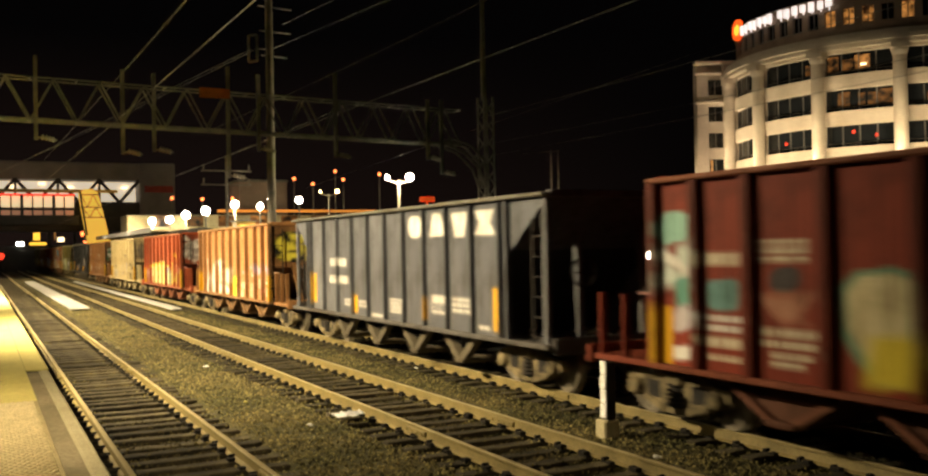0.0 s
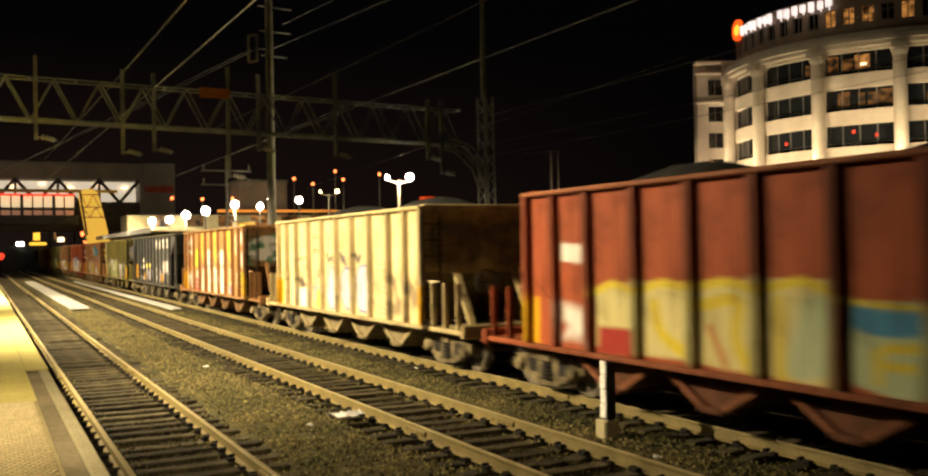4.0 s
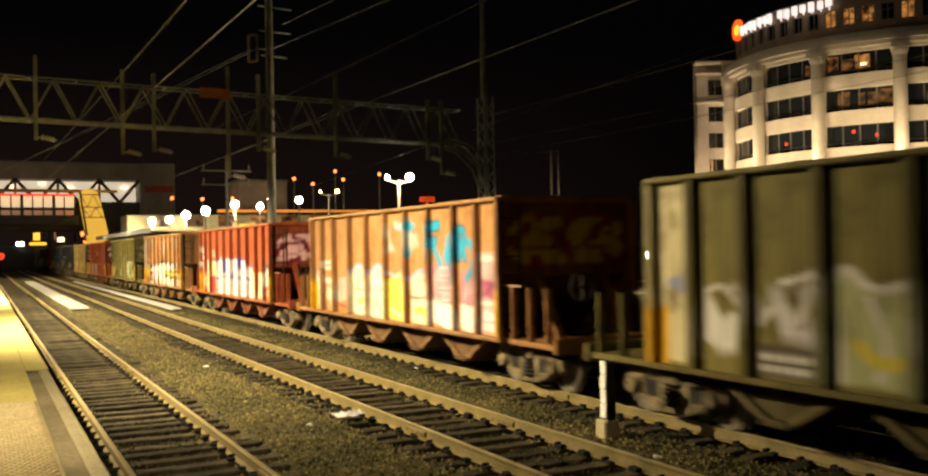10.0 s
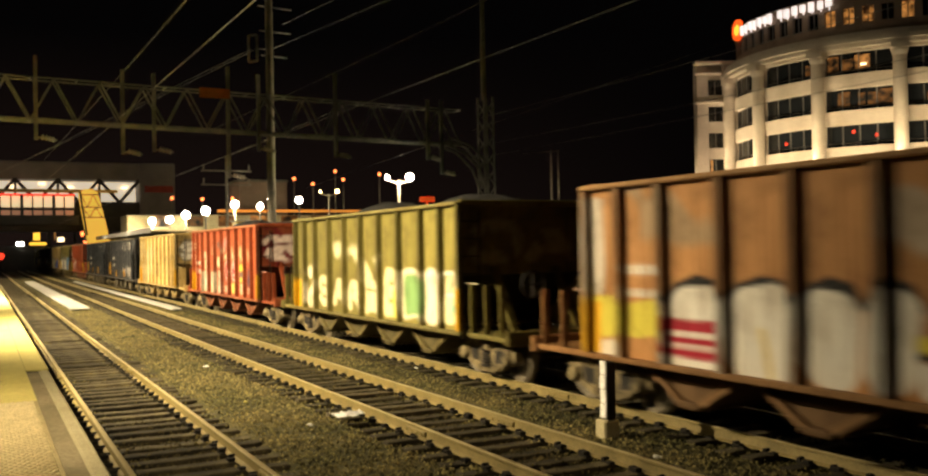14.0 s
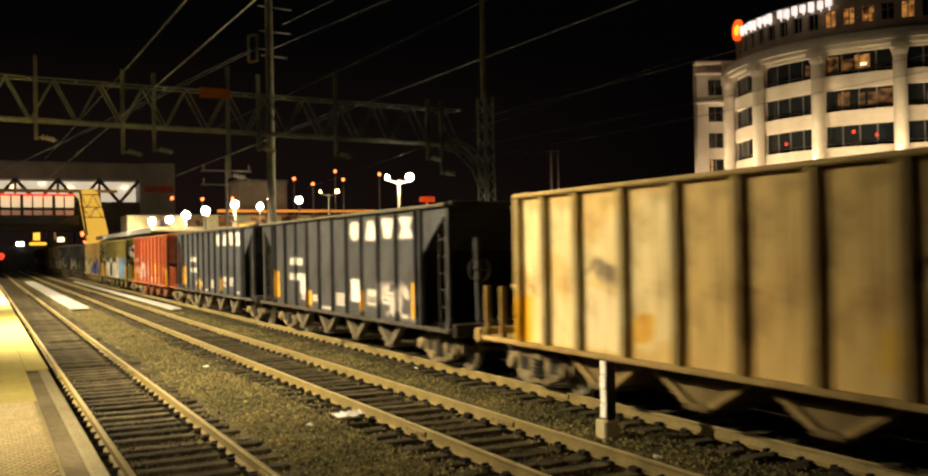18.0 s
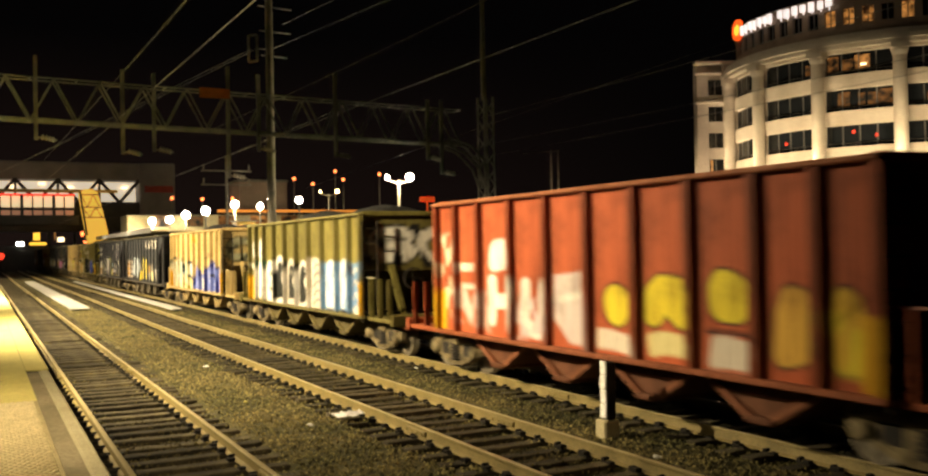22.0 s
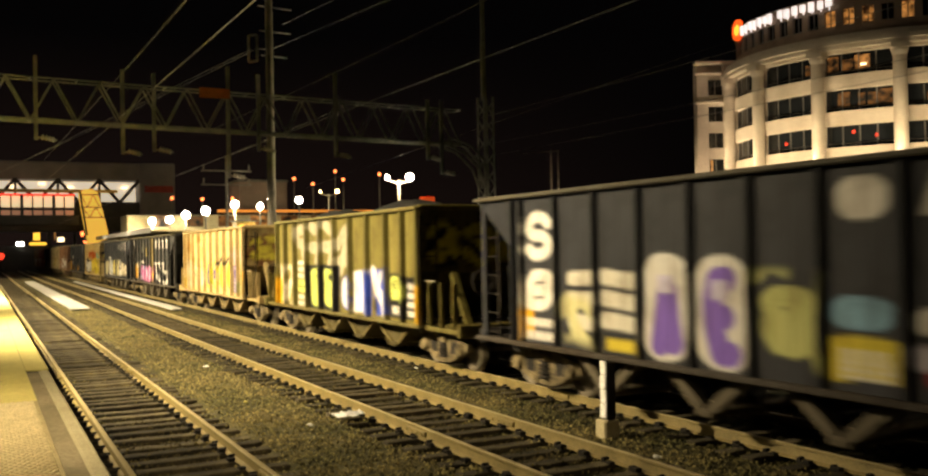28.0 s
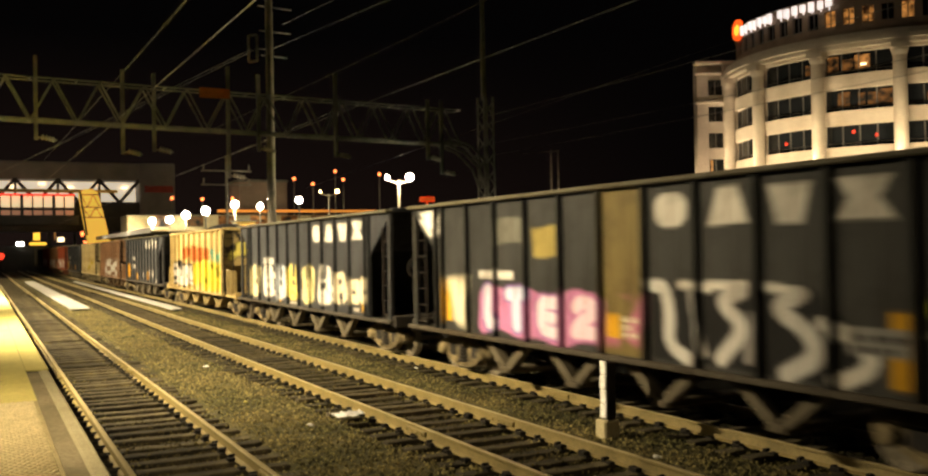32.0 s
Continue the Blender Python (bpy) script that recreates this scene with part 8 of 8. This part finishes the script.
    p = Paint((0.60, 0.47, 0.20), 26).row(0.3, 0.75, 0.52, 0.78, 4, (0.5, 0.14, 0.03)).row(0.05, 0.5, 0.05, 0.5, 4, W, K).row(0.5, 0.95, 0.05, 0.52, 4, (0.72, 0.62, 0.06)).scrawl(0.78, 0.95, 0.5, 0.75, TEAL, 0.5)
    car("rib", "cream hopper car with red and yellow graffiti", p)
    car("slope", "black hopper car far down the train", leased(SLATE, 27))
    car("rib", "brown hopper car with pale graffiti far down the train", Paint((0.30, 0.17, 0.09), 28).scrawl(0.3, 0.9, 0.05, 0.5, W, 0.6))
    car("rib", "cream hopper car far down the train", Paint(CREAM, 29).scrawl(0.5, 0.9, 0.1, 0.5, YEL, 0.4))
    for i in range(10):
        k = (2, 0, 1, 0, 2, 3, 1, 0, 2, 1)[i]
        if k == 2:
            car("slope", "black hopper car far down the train", leased(SLATE, 30 + i))
        else:
            base = (RED, RUST_BROWN, OLIVE, CREAM)[k]
            car("rib", "%s hopper car far down the train" % ("red", "rust brown", "olive", "cream")[k], Paint(base, 30 + i).scrawl(0.1, 0.9, 0.05, 0.45, W, 0.5))
    return rows


# tags on the end walls: letters, fill, edge
END_TAGS = {2: ("8B", (0.58, 0.52, 0.06), K), 3: ("SS", (0.2, 0.18, 0.16), (0.55, 0.52, 0.48)), 4: ("BS", (0.16, 0.14, 0.1), (0.3, 0.25, 0.16)), 5: ("8", (0.55, 0.53, 0.5), (0.08, 0.2, 0.12)),
            7: ("CO", (0.3, 0.34, 0.5), (0.5, 0.4, 0.32)), 8: ("ES", (0.6, 0.5, 0.05), (0.36, 0.05, 0.03)), 9: ("B3", (0.6, 0.36, 0.4), MAROON_DARK), 11: ("OA", (0.2, 0.18, 0.1), (0.1, 0.09, 0.05)), 12: ("8S", (0.62, 0.5, 0.46), MAROON_DARK),
            13: ("EAS", (0.55, 0.54, 0.5), (0.16, 0.14, 0.1)), 17: ("6O", (0.6, 0.58, 0.52), K), 18: ("OO", (0.2, 0.2, 0.13), (0.05, 0.05, 0.03)), 21: ("8SB", (0.55, 0.5, 0.04), K), 22: ("SO", (0.5, 0.45, 0.06), (0.2, 0.1, 0.05)), 25: ("AS", (0.5, 0.45, 0.1), K)}


def painted_mesh(name, coords, faces, cols):
    me = bpy.data.meshes.new(name)
    me.from_pydata(coords, [], faces)
    me.materials.append(PAINT)
    set_paint(me, cols)
    return me


def set_paint(me, cols):
    at = me.color_attributes.get("paint") or me.color_attributes.new("paint", "FLOAT_COLOR", "POINT")
    rgba = np.ones((len(me.vertices), 4), dtype=np.float32)
    rgba[:, :3] = cols
    at.data.foreach_set("color", rgba.ravel())


_cache = {}


def panel_base(kind, w, cell):
    """A pressed side sheet: fine front face with a turned rim, facing -x; y from 0 to w, z from Z0 to Z1."""
    key = (kind, round(w, 3), cell)
    if key in _cache:
        return _cache[key]
    n, m = max(2, int(w / cell)), max(2, int((Z1 - Z0) / cell))
    v, f = [], []
    for j in range(m + 1):
        for i in range(n + 1):
            y, z = w * i / n, Z0 + (Z1 - Z0) * j / m
            v.append((0.012 * math.sin(math.pi * i / n) * math.sin(math.pi * j / m) if kind == "rib" else 0, y, z))
    for j in range(m):
        for i in range(n):
            a = j * (n + 1) + i
            f.append((a, a + n + 1, a + n + 2, a + 1))
    b = len(v)
    v += [(0.03, 0, Z0), (0.03, w, Z0), (0.03, 0, Z1), (0.03, w, Z1)]
    f.append((b, b + 1, b + 3, b + 2))
    me = bpy.data.meshes.new("side_panel")
    me.from_pydata(v, [], f)
    me.materials.append(PAINT)
    _cache[key] = (me, np.array(v))
    return _cache[key]


def wheel_mesh():
    s = Shape()
    for side in (-1, 1):
        m = Matrix.Translation((side * 0.7525, 0, 0)) @ pose(0, 0, 0, 0, 90 * side, 0)
        s.lathe([(0.10, 0.10), (0.14, 0.09), (0.16, 0.03), (0.36, 0.01), (0.40, 0.055), (0.452, 0.055), (0.457, -0.03), (0.485, -0.045), (0.485, -0.065), (0.41, -0.07), (0.36, -0.02), (0.16, -0.05), (0.10, -0.12)], 28, m)
        for k in range(3):
            t = 2 * math.pi * k / 3
            s.tube((side * 0.84, 0.05 * math.cos(t), 0.05 * math.sin(t)), (side * 0.99, 0.05 * math.cos(t), 0.05 * math.sin(t)), 0.022, n=6)
        s.tube((side * 0.82, 0, 0), (side * 0.98, 0, 0), 0.10, 0.095, 14)
    s.tube((-0.75, 0, 0), (0.75, 0, 0), 0.075, n=12)
    return s.mesh("wheelset", WHEEL)


def truck_meshes():
    frame_outline = [(-1.12, 0.62), (-1.12, 0.42), (-0.98, 0.33), (-0.78, 0.36), (-0.62, 0.22), (-0.30, 0.13), (0.30, 0.13), (0.62, 0.22), (0.78, 0.36), (0.98, 0.33), (1.12, 0.42), (1.12, 0.62), (0.75, 0.66), (0.42, 0.80), (-0.42, 0.80), (-0.75, 0.66)]
    s = Shape().plate(frame_outline, -0.07, 0.07)
    # raised ribs and axle-box covers
    s.bar((-0.08, -0.95, 0.60), (-0.08, -0.38, 0.72), 0.06, 0.1).bar((-0.08, 0.38, 0.72), (-0.08, 0.95, 0.60), 0.06, 0.1)
    s.bar((-0.08, -0.72, 0.34), (-0.08, -0.28, 0.19), 0.06, 0.1).bar((-0.08, 0.28, 0.19), (-0.08, 0.72, 0.34), 0.06, 0.1)
    for y in (-0.89, 0.89):
        s.lathe([(0.001, 0.20), (0.11, 0.19), (0.15, 0.12), (0.15, 0)], 14, Matrix.Translation((0, y, 0.457)) @ pose(0, 0, 0, 0, -90, 0))
    side = s.mesh("side_frame", TRUCK)
    # thin dark plates on the solid frame stand in for its shaded openings
    holes = Shape().slab(-0.075, 0, 0.46, 0.012, 0.32, 0.26, 0.04).mesh("dark_opening_plate", STEEL_DARK)
    sp = Shape()
    sp.lathe([p for k in range(5) for p in ((0.15, 0.24 + k * 0.075), (0.19, 0.262 + k * 0.075), (0.19, 0.275 + k * 0.075), (0.15, 0.3 + k * 0.075))], 14, Matrix.Identity(4))
    spring = sp.mesh("spring_nest", STEEL_DARK)
    bolster = Shape().slab(0, 0, 0.66, 2.3, 0.36, 0.2, 0.03).slab(0, 0, 0.80, 0.5, 0.5, 0.12, 0.03).mesh("bolster", TRUCK)
    return side, holes, spring, bolster


LOCAL_X = 10.25


def build_train():
    wheel = wheel_mesh()
    side_frame, openings, spring, bolster = truck_meshes()
    def chute_shape(kind):
        s = Shape()
        if kind == "rib":
            s.plate([(-1.08, Z0), (1.08, Z0), (0.2, 0.34), (-0.2, 0.34)], -1.2, 1.2)
            s.slab(0, 0, 0.36, 2.74, 0.5, 0.1, 0.03)
        else:
            for sx in (-1, 1):
                s.bar((sx * 1.28, -0.85, Z0), (sx * 1.28, -0.08, 0.36), 0.16, 0.16).bar((sx * 1.28, 0.85, Z0), (sx * 1.28, 0.08, 0.36), 0.16, 0.16)
            s.slab(0, 0, 0.32, 2.8, 0.36, 0.12, 0.03)
        return s

    gate = Shape().slab(0, 1.12, 0.66, 1.3, 0.4, 0.4, 0.05).mesh("discharge_gate", STEEL_DARK)
    coupler = Shape().slab(0, 0.2, 0.86, 0.22, 0.9, 0.24, 0.04).slab(0, 0.62, 0.86, 0.34, 0.34, 0.3, 0.08).tube((0.35, 0.3, 0.75), (0.3, 0.62, 0.45), 0.03, n=6).mesh("coupler", STEEL_DARK)
    centre = Shape().slab(0, 0, 0.80, 0.42, 14.2, 0.3, 0.03).mesh("centre_sill", STEEL_DARK)
    rung = Shape()
    for k in range(7):
        rung.tube((0, -0.2, 1.05 + 0.36 * k), (0, 0.2, 1.05 + 0.36 * k), 0.014, n=6)
    rung.bar((0, -0.21, 0.8), (0, -0.21, 3.4), 0.035).bar((0, 0.21, 0.8), (0, 0.21, 3.4), 0.035)
    ladder = rung.mesh("ladder", STEEL_DARK)
    brake = Shape().lathe([(0.24, 0), (0.27, 0.02), (0.27, 0.05), (0.24, 0.06)], 16, pose(0, 0, 0, 90, 0, 0)).bar((-0.25, -0.03, 0), (0.25, -0.03, 0), 0.03).bar((0, -0.03, -0.25), (0, -0.03, 0.25), 0.03).mesh("brake_wheel", STEEL_DARK)
    cars = []
    wheels = {-1: [], 1: []}
    for index, (kind, label, paint, heap) in enumerate(schemes()):
        near = index < 26
        car = thing("hopper_car", label, "hopper car", (LOCAL_X, 0, 0), "freight train cars")
        cars.append(car)
        CAR_KINDS.append(kind)
        base = np.array(paint.base)
        half = BODY_LEN / 2 if kind == "rib" else 5.9
        n = 10 if kind == "rib" else 12
        cell = 0.043 if near else 0.13
        # the end sheets are narrower
        widths = [0.3] + [1.13] * 10 + [0.3] if kind == "slope" else [k * 2 * half / 11.2 for k in (0.88, 1.0, 1.24, 1.24, 1.24, 1.24, 1.24, 1.24, 1.0, 0.88)]
        edges = [-half + sum(widths[:i]) for i in range(n + 1)]

        def tint(s, mul=1.0, dust_shade=0.0):
            """A mesh of the car's base colour times mul, with a colour added."""
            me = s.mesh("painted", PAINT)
            set_paint(me, np.tile(base * mul + dust_shade, (len(me.vertices), 1)))
            return me

        # near side: pressed sheets between side posts; s runs from the rear (+y) forward
        for i in range(n):
            y0, w = edges[i], widths[i]
            bme, co = panel_base(kind, w, cell)
            me = bme.copy()
            ss = np.clip((n - i - co[:, 1] / w) / n, 0, 1)
            set_paint(me, paint.colours(ss, (co[:, 2] - Z0) / (Z1 - Z0)))
            if kind == "slope" and i in (0, n - 1):
                # end sheets are cut back below the slope
                flat = np.empty(len(me.vertices) * 3)
                me.vertices.foreach_get("co", flat)
                flat = flat.reshape(-1, 3)
                up = np.clip((flat[:, 2] - 2.55) / 0.95, 0, 1)
                out = 1.28 * up
                out[-4:] = 0
                if i == 0:
                    flat[:, 1] -= out * (1 - flat[:, 1] / w)
                else:
                    flat[:, 1] += out * flat[:, 1] / w
                me.vertices.foreach_set("co", flat.ravel())
            part("side_panel", me, PAINT, car, at=(-SIDE_X, y0, 0))
        # side posts in the sheet paint, darkened so the colour carries their shadow
        pw, pd = (0.16, 0.125) if kind == "rib" else (0.09, 0.09)
        m = int((Z1 - Z0) / 0.1)
        for i in range(n + 1):
            y = edges[i]
            v, f = [], []
            prof = [(0.0, -pw / 2), (-pd, -pw / 2 + 0.012), (-pd, pw / 2 - 0.012), (0.0, pw / 2)]
            for j in range(m + 1):
                z = Z0 + (Z1 - Z0) * j / m
                v += [(px, py, z) for px, py in prof]
            for j in range(m):
                for k in range(3):
                    a = j * 4 + k
                    f.append((a, a + 1, a + 5, a + 4))
            co = np.array(v)
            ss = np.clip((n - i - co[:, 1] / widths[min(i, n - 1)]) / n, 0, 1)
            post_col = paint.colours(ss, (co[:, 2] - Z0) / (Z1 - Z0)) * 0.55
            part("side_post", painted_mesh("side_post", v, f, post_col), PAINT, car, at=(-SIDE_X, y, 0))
        # far side, with its posts in one sheet
        prof = []
        reach = half - 0.05 if kind == "rib" else half
        for i in range(n + 1):
            y = max(-reach, min(reach, edges[i]))
            prof += [(SIDE_X, y - pw / 2), (SIDE_X + pd, y - pw / 2), (SIDE_X + pd, y + pw / 2), (SIDE_X, y + pw / 2)]
        prof += [(SIDE_X - 0.03, reach), (SIDE_X - 0.03, -reach)]
        k = len(prof)
        s = Shape().add([(x, y, z) for z in (Z0, Z1) for x, y in prof], [(i, (i + 1) % k, k + (i + 1) % k, k + i) for i in range(k)])
        part("far_side", tint(s), PAINT, car)
        top = half if kind == "rib" else 7.25
        wall = top - 0.08 if kind == "rib" else top
        for sx in (-1, 1):
            part("top_chord", tint(Shape().slab(sx * (SIDE_X + 0.06), 0, Z1 + 0.03, 0.2, (top if sx < 0 else wall) * 2 + 0.1, 0.075, 0.02), 0.6, np.array((0.075, 0.066, 0.04))), PAINT, car)
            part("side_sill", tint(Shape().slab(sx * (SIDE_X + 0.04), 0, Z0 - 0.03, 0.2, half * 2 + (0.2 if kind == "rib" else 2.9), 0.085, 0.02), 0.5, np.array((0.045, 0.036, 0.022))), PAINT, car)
        for sy in (-1, 1):
            e = sy * wall
            part("end_chord", tint(Shape().slab(0, e, Z1 + 0.04, SIDE_X * 2, 0.16, 0.13, 0.02), 0.8), PAINT, car)
            # upper end wall, then the slope sheet running inward
            nz, nx = 16, 36
            v, f = [], []
            zb = 2.1 if kind == "rib" else 2.6
            for j in range(nz + 1):
                for i in range(nx + 1):
                    t = j / nz
                    v.append((-SIDE_X + 2 * SIDE_X * i / nx, e - sy * (0.0 if kind == "rib" else 1.1 * (1 - t)), zb + (Z1 - zb) * t))
            for j in range(nz):
                for i in range(nx):
                    a = j * (nx + 1) + i
                    f.append((a, a + 1, a + nx + 2, a + nx + 1))
            co = np.array(v)
            # wall colour scaled down to carry the dimness of unlit car ends
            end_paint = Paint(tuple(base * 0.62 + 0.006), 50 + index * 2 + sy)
            if sy < 0 and index in END_TAGS:
                word, fill, edge = END_TAGS[index]
                step = 2.5 / len(word)
                for q, letter in enumerate(word):
                    end_paint.glyph(letter, 0.12 + step * q, 0.16 + step * (q + 1), 0.06, 0.46, tuple(min(0.75, c * 1.25) for c in fill), edge, 0.27, 0.05)
                end_paint.haze(0.0, 2.7, 0.0, 0.55, edge, 0.3, 3)
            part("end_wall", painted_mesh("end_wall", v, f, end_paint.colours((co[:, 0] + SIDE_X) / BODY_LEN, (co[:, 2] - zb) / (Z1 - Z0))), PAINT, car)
            inner = e - sy * (0.0 if kind == "rib" else 1.1)
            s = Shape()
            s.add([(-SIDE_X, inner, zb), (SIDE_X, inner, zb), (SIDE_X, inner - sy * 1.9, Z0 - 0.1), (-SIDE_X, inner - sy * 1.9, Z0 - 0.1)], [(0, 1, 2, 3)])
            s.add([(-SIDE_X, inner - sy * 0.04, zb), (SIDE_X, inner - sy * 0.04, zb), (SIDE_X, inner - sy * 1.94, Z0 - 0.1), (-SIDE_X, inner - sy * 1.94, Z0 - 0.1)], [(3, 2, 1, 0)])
            # shade beneath the sheet is put into its colour, a quarter of the base
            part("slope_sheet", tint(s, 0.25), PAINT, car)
            deck_end = sy * 7.35
            part("end_platform", tint(Shape().slab(0, (deck_end + sy * 5.4) / 2, Z0 - 0.06, 2.9, abs(deck_end - sy * 5.4), 0.10, 0.02).slab(0, deck_end, Z0 - 0.02, 3.05, 0.12, 0.3, 0.03), 0.6, np.array((0.02, 0.016, 0.01))), PAINT, car)
            if kind == "rib":
                for x in (-0.75, 0.75):
                    part("end_post", tint(Shape().bar((x, sy * 6.4, Z0), (x, sy * 5.56, 2.25), 0.15, 0.08), 0.55), PAINT, car)
                for x in (-1.42, 1.42):
                    for y in (5.85, 6.45, 7.05):
                        part("railing_post", tint(Shape().bar((x, sy * y, Z0), (x, sy * y, 1.92), 0.12, 0.05), 0.5), PAINT, car)
                    part("grab_rail", tint(Shape().bar((x, sy * 5.5, 1.94), (x, sy * 6.1, 1.94), 0.035), 0.6, 0.12), PAINT, car)
                part("ladder", ladder, STEEL_DARK, car, at=(-1.35, sy * 5.62, 0, 0, 0, 90))
            else:
                for x in (-1.5, 1.5):
                    part("corner_post", tint(Shape().bar((x, sy * 7.15, Z0 - 0.1), (x, sy * 7.15, Z1), 0.09, 0.12)), PAINT, car)
                    part("ladder", ladder, STEEL_DARK, car, at=(x + (0.02 if x < 0 else -0.02), sy * 6.88, 0))
                for x in (-0.7, 0.7):
                    part("end_post", tint(Shape().bar((x, sy * 7.0, Z0), (x, sy * 6.9, 2.9), 0.1)), PAINT, car)
            part("coupler", coupler, STEEL_DARK, car, at=(0, sy * 7.15, 0, 0, 0, 0 if sy > 0 else 180))
        part("brake_wheel", brake, STEEL_DARK, car, at=(-0.9, -top - 0.12 if kind == "slope" else -7.3, 2.2 if kind == "slope" else 1.95))
        part("centre_sill", centre, STEEL_DARK, car)
        chute = chute_shape(kind).mesh("hopper_chute", PAINT)
        # dusty chutes; the rib cars' also carry the weak light below the sill
        dust_shade = np.array((0.11, 0.094, 0.065)) if kind == "slope" else base * 0.2 + np.array((0.04, 0.031, 0.019))
        set_paint(chute, np.tile(dust_shade, (len(chute.vertices), 1)))
        flange = {}
        if kind == "rib" and near:
            for sy in (-1, 1):
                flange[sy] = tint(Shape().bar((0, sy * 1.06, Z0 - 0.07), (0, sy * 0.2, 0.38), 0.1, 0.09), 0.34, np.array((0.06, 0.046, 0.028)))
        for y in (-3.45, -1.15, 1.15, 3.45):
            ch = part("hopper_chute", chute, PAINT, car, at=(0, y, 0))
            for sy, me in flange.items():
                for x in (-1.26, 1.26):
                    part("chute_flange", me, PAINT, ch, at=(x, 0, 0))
            part("discharge_gate", gate, STEEL_DARK, car, at=(0, y, -0.05))
        # heaped coal
        s = Shape()
        nx, ny = 8, 40
        rng = random.Random(100 + index)
        amp = heap if near else 0.1
        for j in range(ny + 1):
            for i in range(nx + 1):
                a, b = i / nx * 2 - 1, j / ny * 2 - 1
                h = (1 - a * a) * (1 - b ** 6) * (amp + 0.35 * max(0, math.cos(b * math.pi * 2.0 + index)) * amp * 2)
                s.v.append((a * (SIDE_X - 0.05), b * (wall - 0.15), Z1 - 0.18 + h + 0.05 * rng.random()))
        s.f = [(j * (nx + 1) + i, j * (nx + 1) + i + 1, (j + 1) * (nx + 1) + i + 1, (j + 1) * (nx + 1) + i) for j in range(ny) for i in range(nx)]
        part("coal_load", s, COAL, car, "heaped black coal")
        for sy in (-1, 1):
            tr = part("truck", bolster, TRUCK, car, "dusty cast steel four-wheel truck", at=(0, sy * 5.75, 0))
            for sx in (-1, 1):
                part("side_frame", side_frame, TRUCK, tr, at=(sx * 0.99, 0, 0, 0, 0, 0 if sx < 0 else 180))
                for oy in (-0.5, 0.5):
                    part("dark_opening_plate", openings, STEEL_DARK, tr, at=(sx * 0.99, oy, 0, 0, 0, 0 if sx < 0 else 180))
                part("spring_nest", spring, STEEL_DARK, tr, at=(sx * 1.0, 0, 0))
            for wy in (-1, 1):
                wheels[wy].append(part("wheelset", wheel, WHEEL, tr, "worn steel wheelset", at=(0, wy * 0.89, 0.457)))
    return cars, wheels


build_ground()
build_ballast()
build_platform()
build_trackside()
build_overhead()
build_bridge()
build_far_lamps()
build_office()
build_street()
CARS, WHEELS = build_train()
for number, centre_x in enumerate(TRACKS):
    build_track(number + 1, centre_x)


# metres rolled by the train at whole seconds
ROLLED = ((0, -5.28), (1, 5.05), (2, 16.02), (3, 27.10), (6, 60.74), (7, 71.82), (8, 82.45), (9, 93.38), (10, 104.49), (11, 115.82), (12, 126.86), (13, 138.16), (14, 149.76), (17, 183.35), (18, 194.56), (19, 205.20), (20, 216.17), (21, 227.76), (22, 238.42), (23, 250.21), (24, 261.48), (25, 272.55), (28, 304.87), (29, 315.99), (30, 327.15), (31, 338.05), (32, 348.71))


def travel(t):
    """Metres rolled by the train at t seconds."""
    return float(np.interp(t, [r[0] for r in ROLLED], [r[1] for r in ROLLED]))


def motions():
    # the cars roll towards the platform end at a steady speed
    y = 0.0
    for k, car in enumerate(CARS):
        if k:
            y += HALF_PITCH[CAR_KINDS[k - 1]] + HALF_PITCH[CAR_KINDS[k]]
        walk(car, [(t, pose(LOCAL_X, y - rolled, 0)) for t, rolled in ROLLED])
    # the wheelsets roll without slipping; alike ones share their keys
    count = int(32.0 * FPS)
    for wy, group in WHEELS.items():
        rows = []
        for i in range(count + 1):
            t = i / FPS
            rows.append((t, pose(0, wy * 0.89, 0.457, math.degrees(travel(t) / 0.457))))
        walk(group[0], rows)
        keys = group[0].animation_data
        for ob in group[1:]:
            ob.rotation_mode = "QUATERNION"
            data = ob.animation_data_create()
            data.action, data.action_slot = keys.action, keys.action_slot


motions()
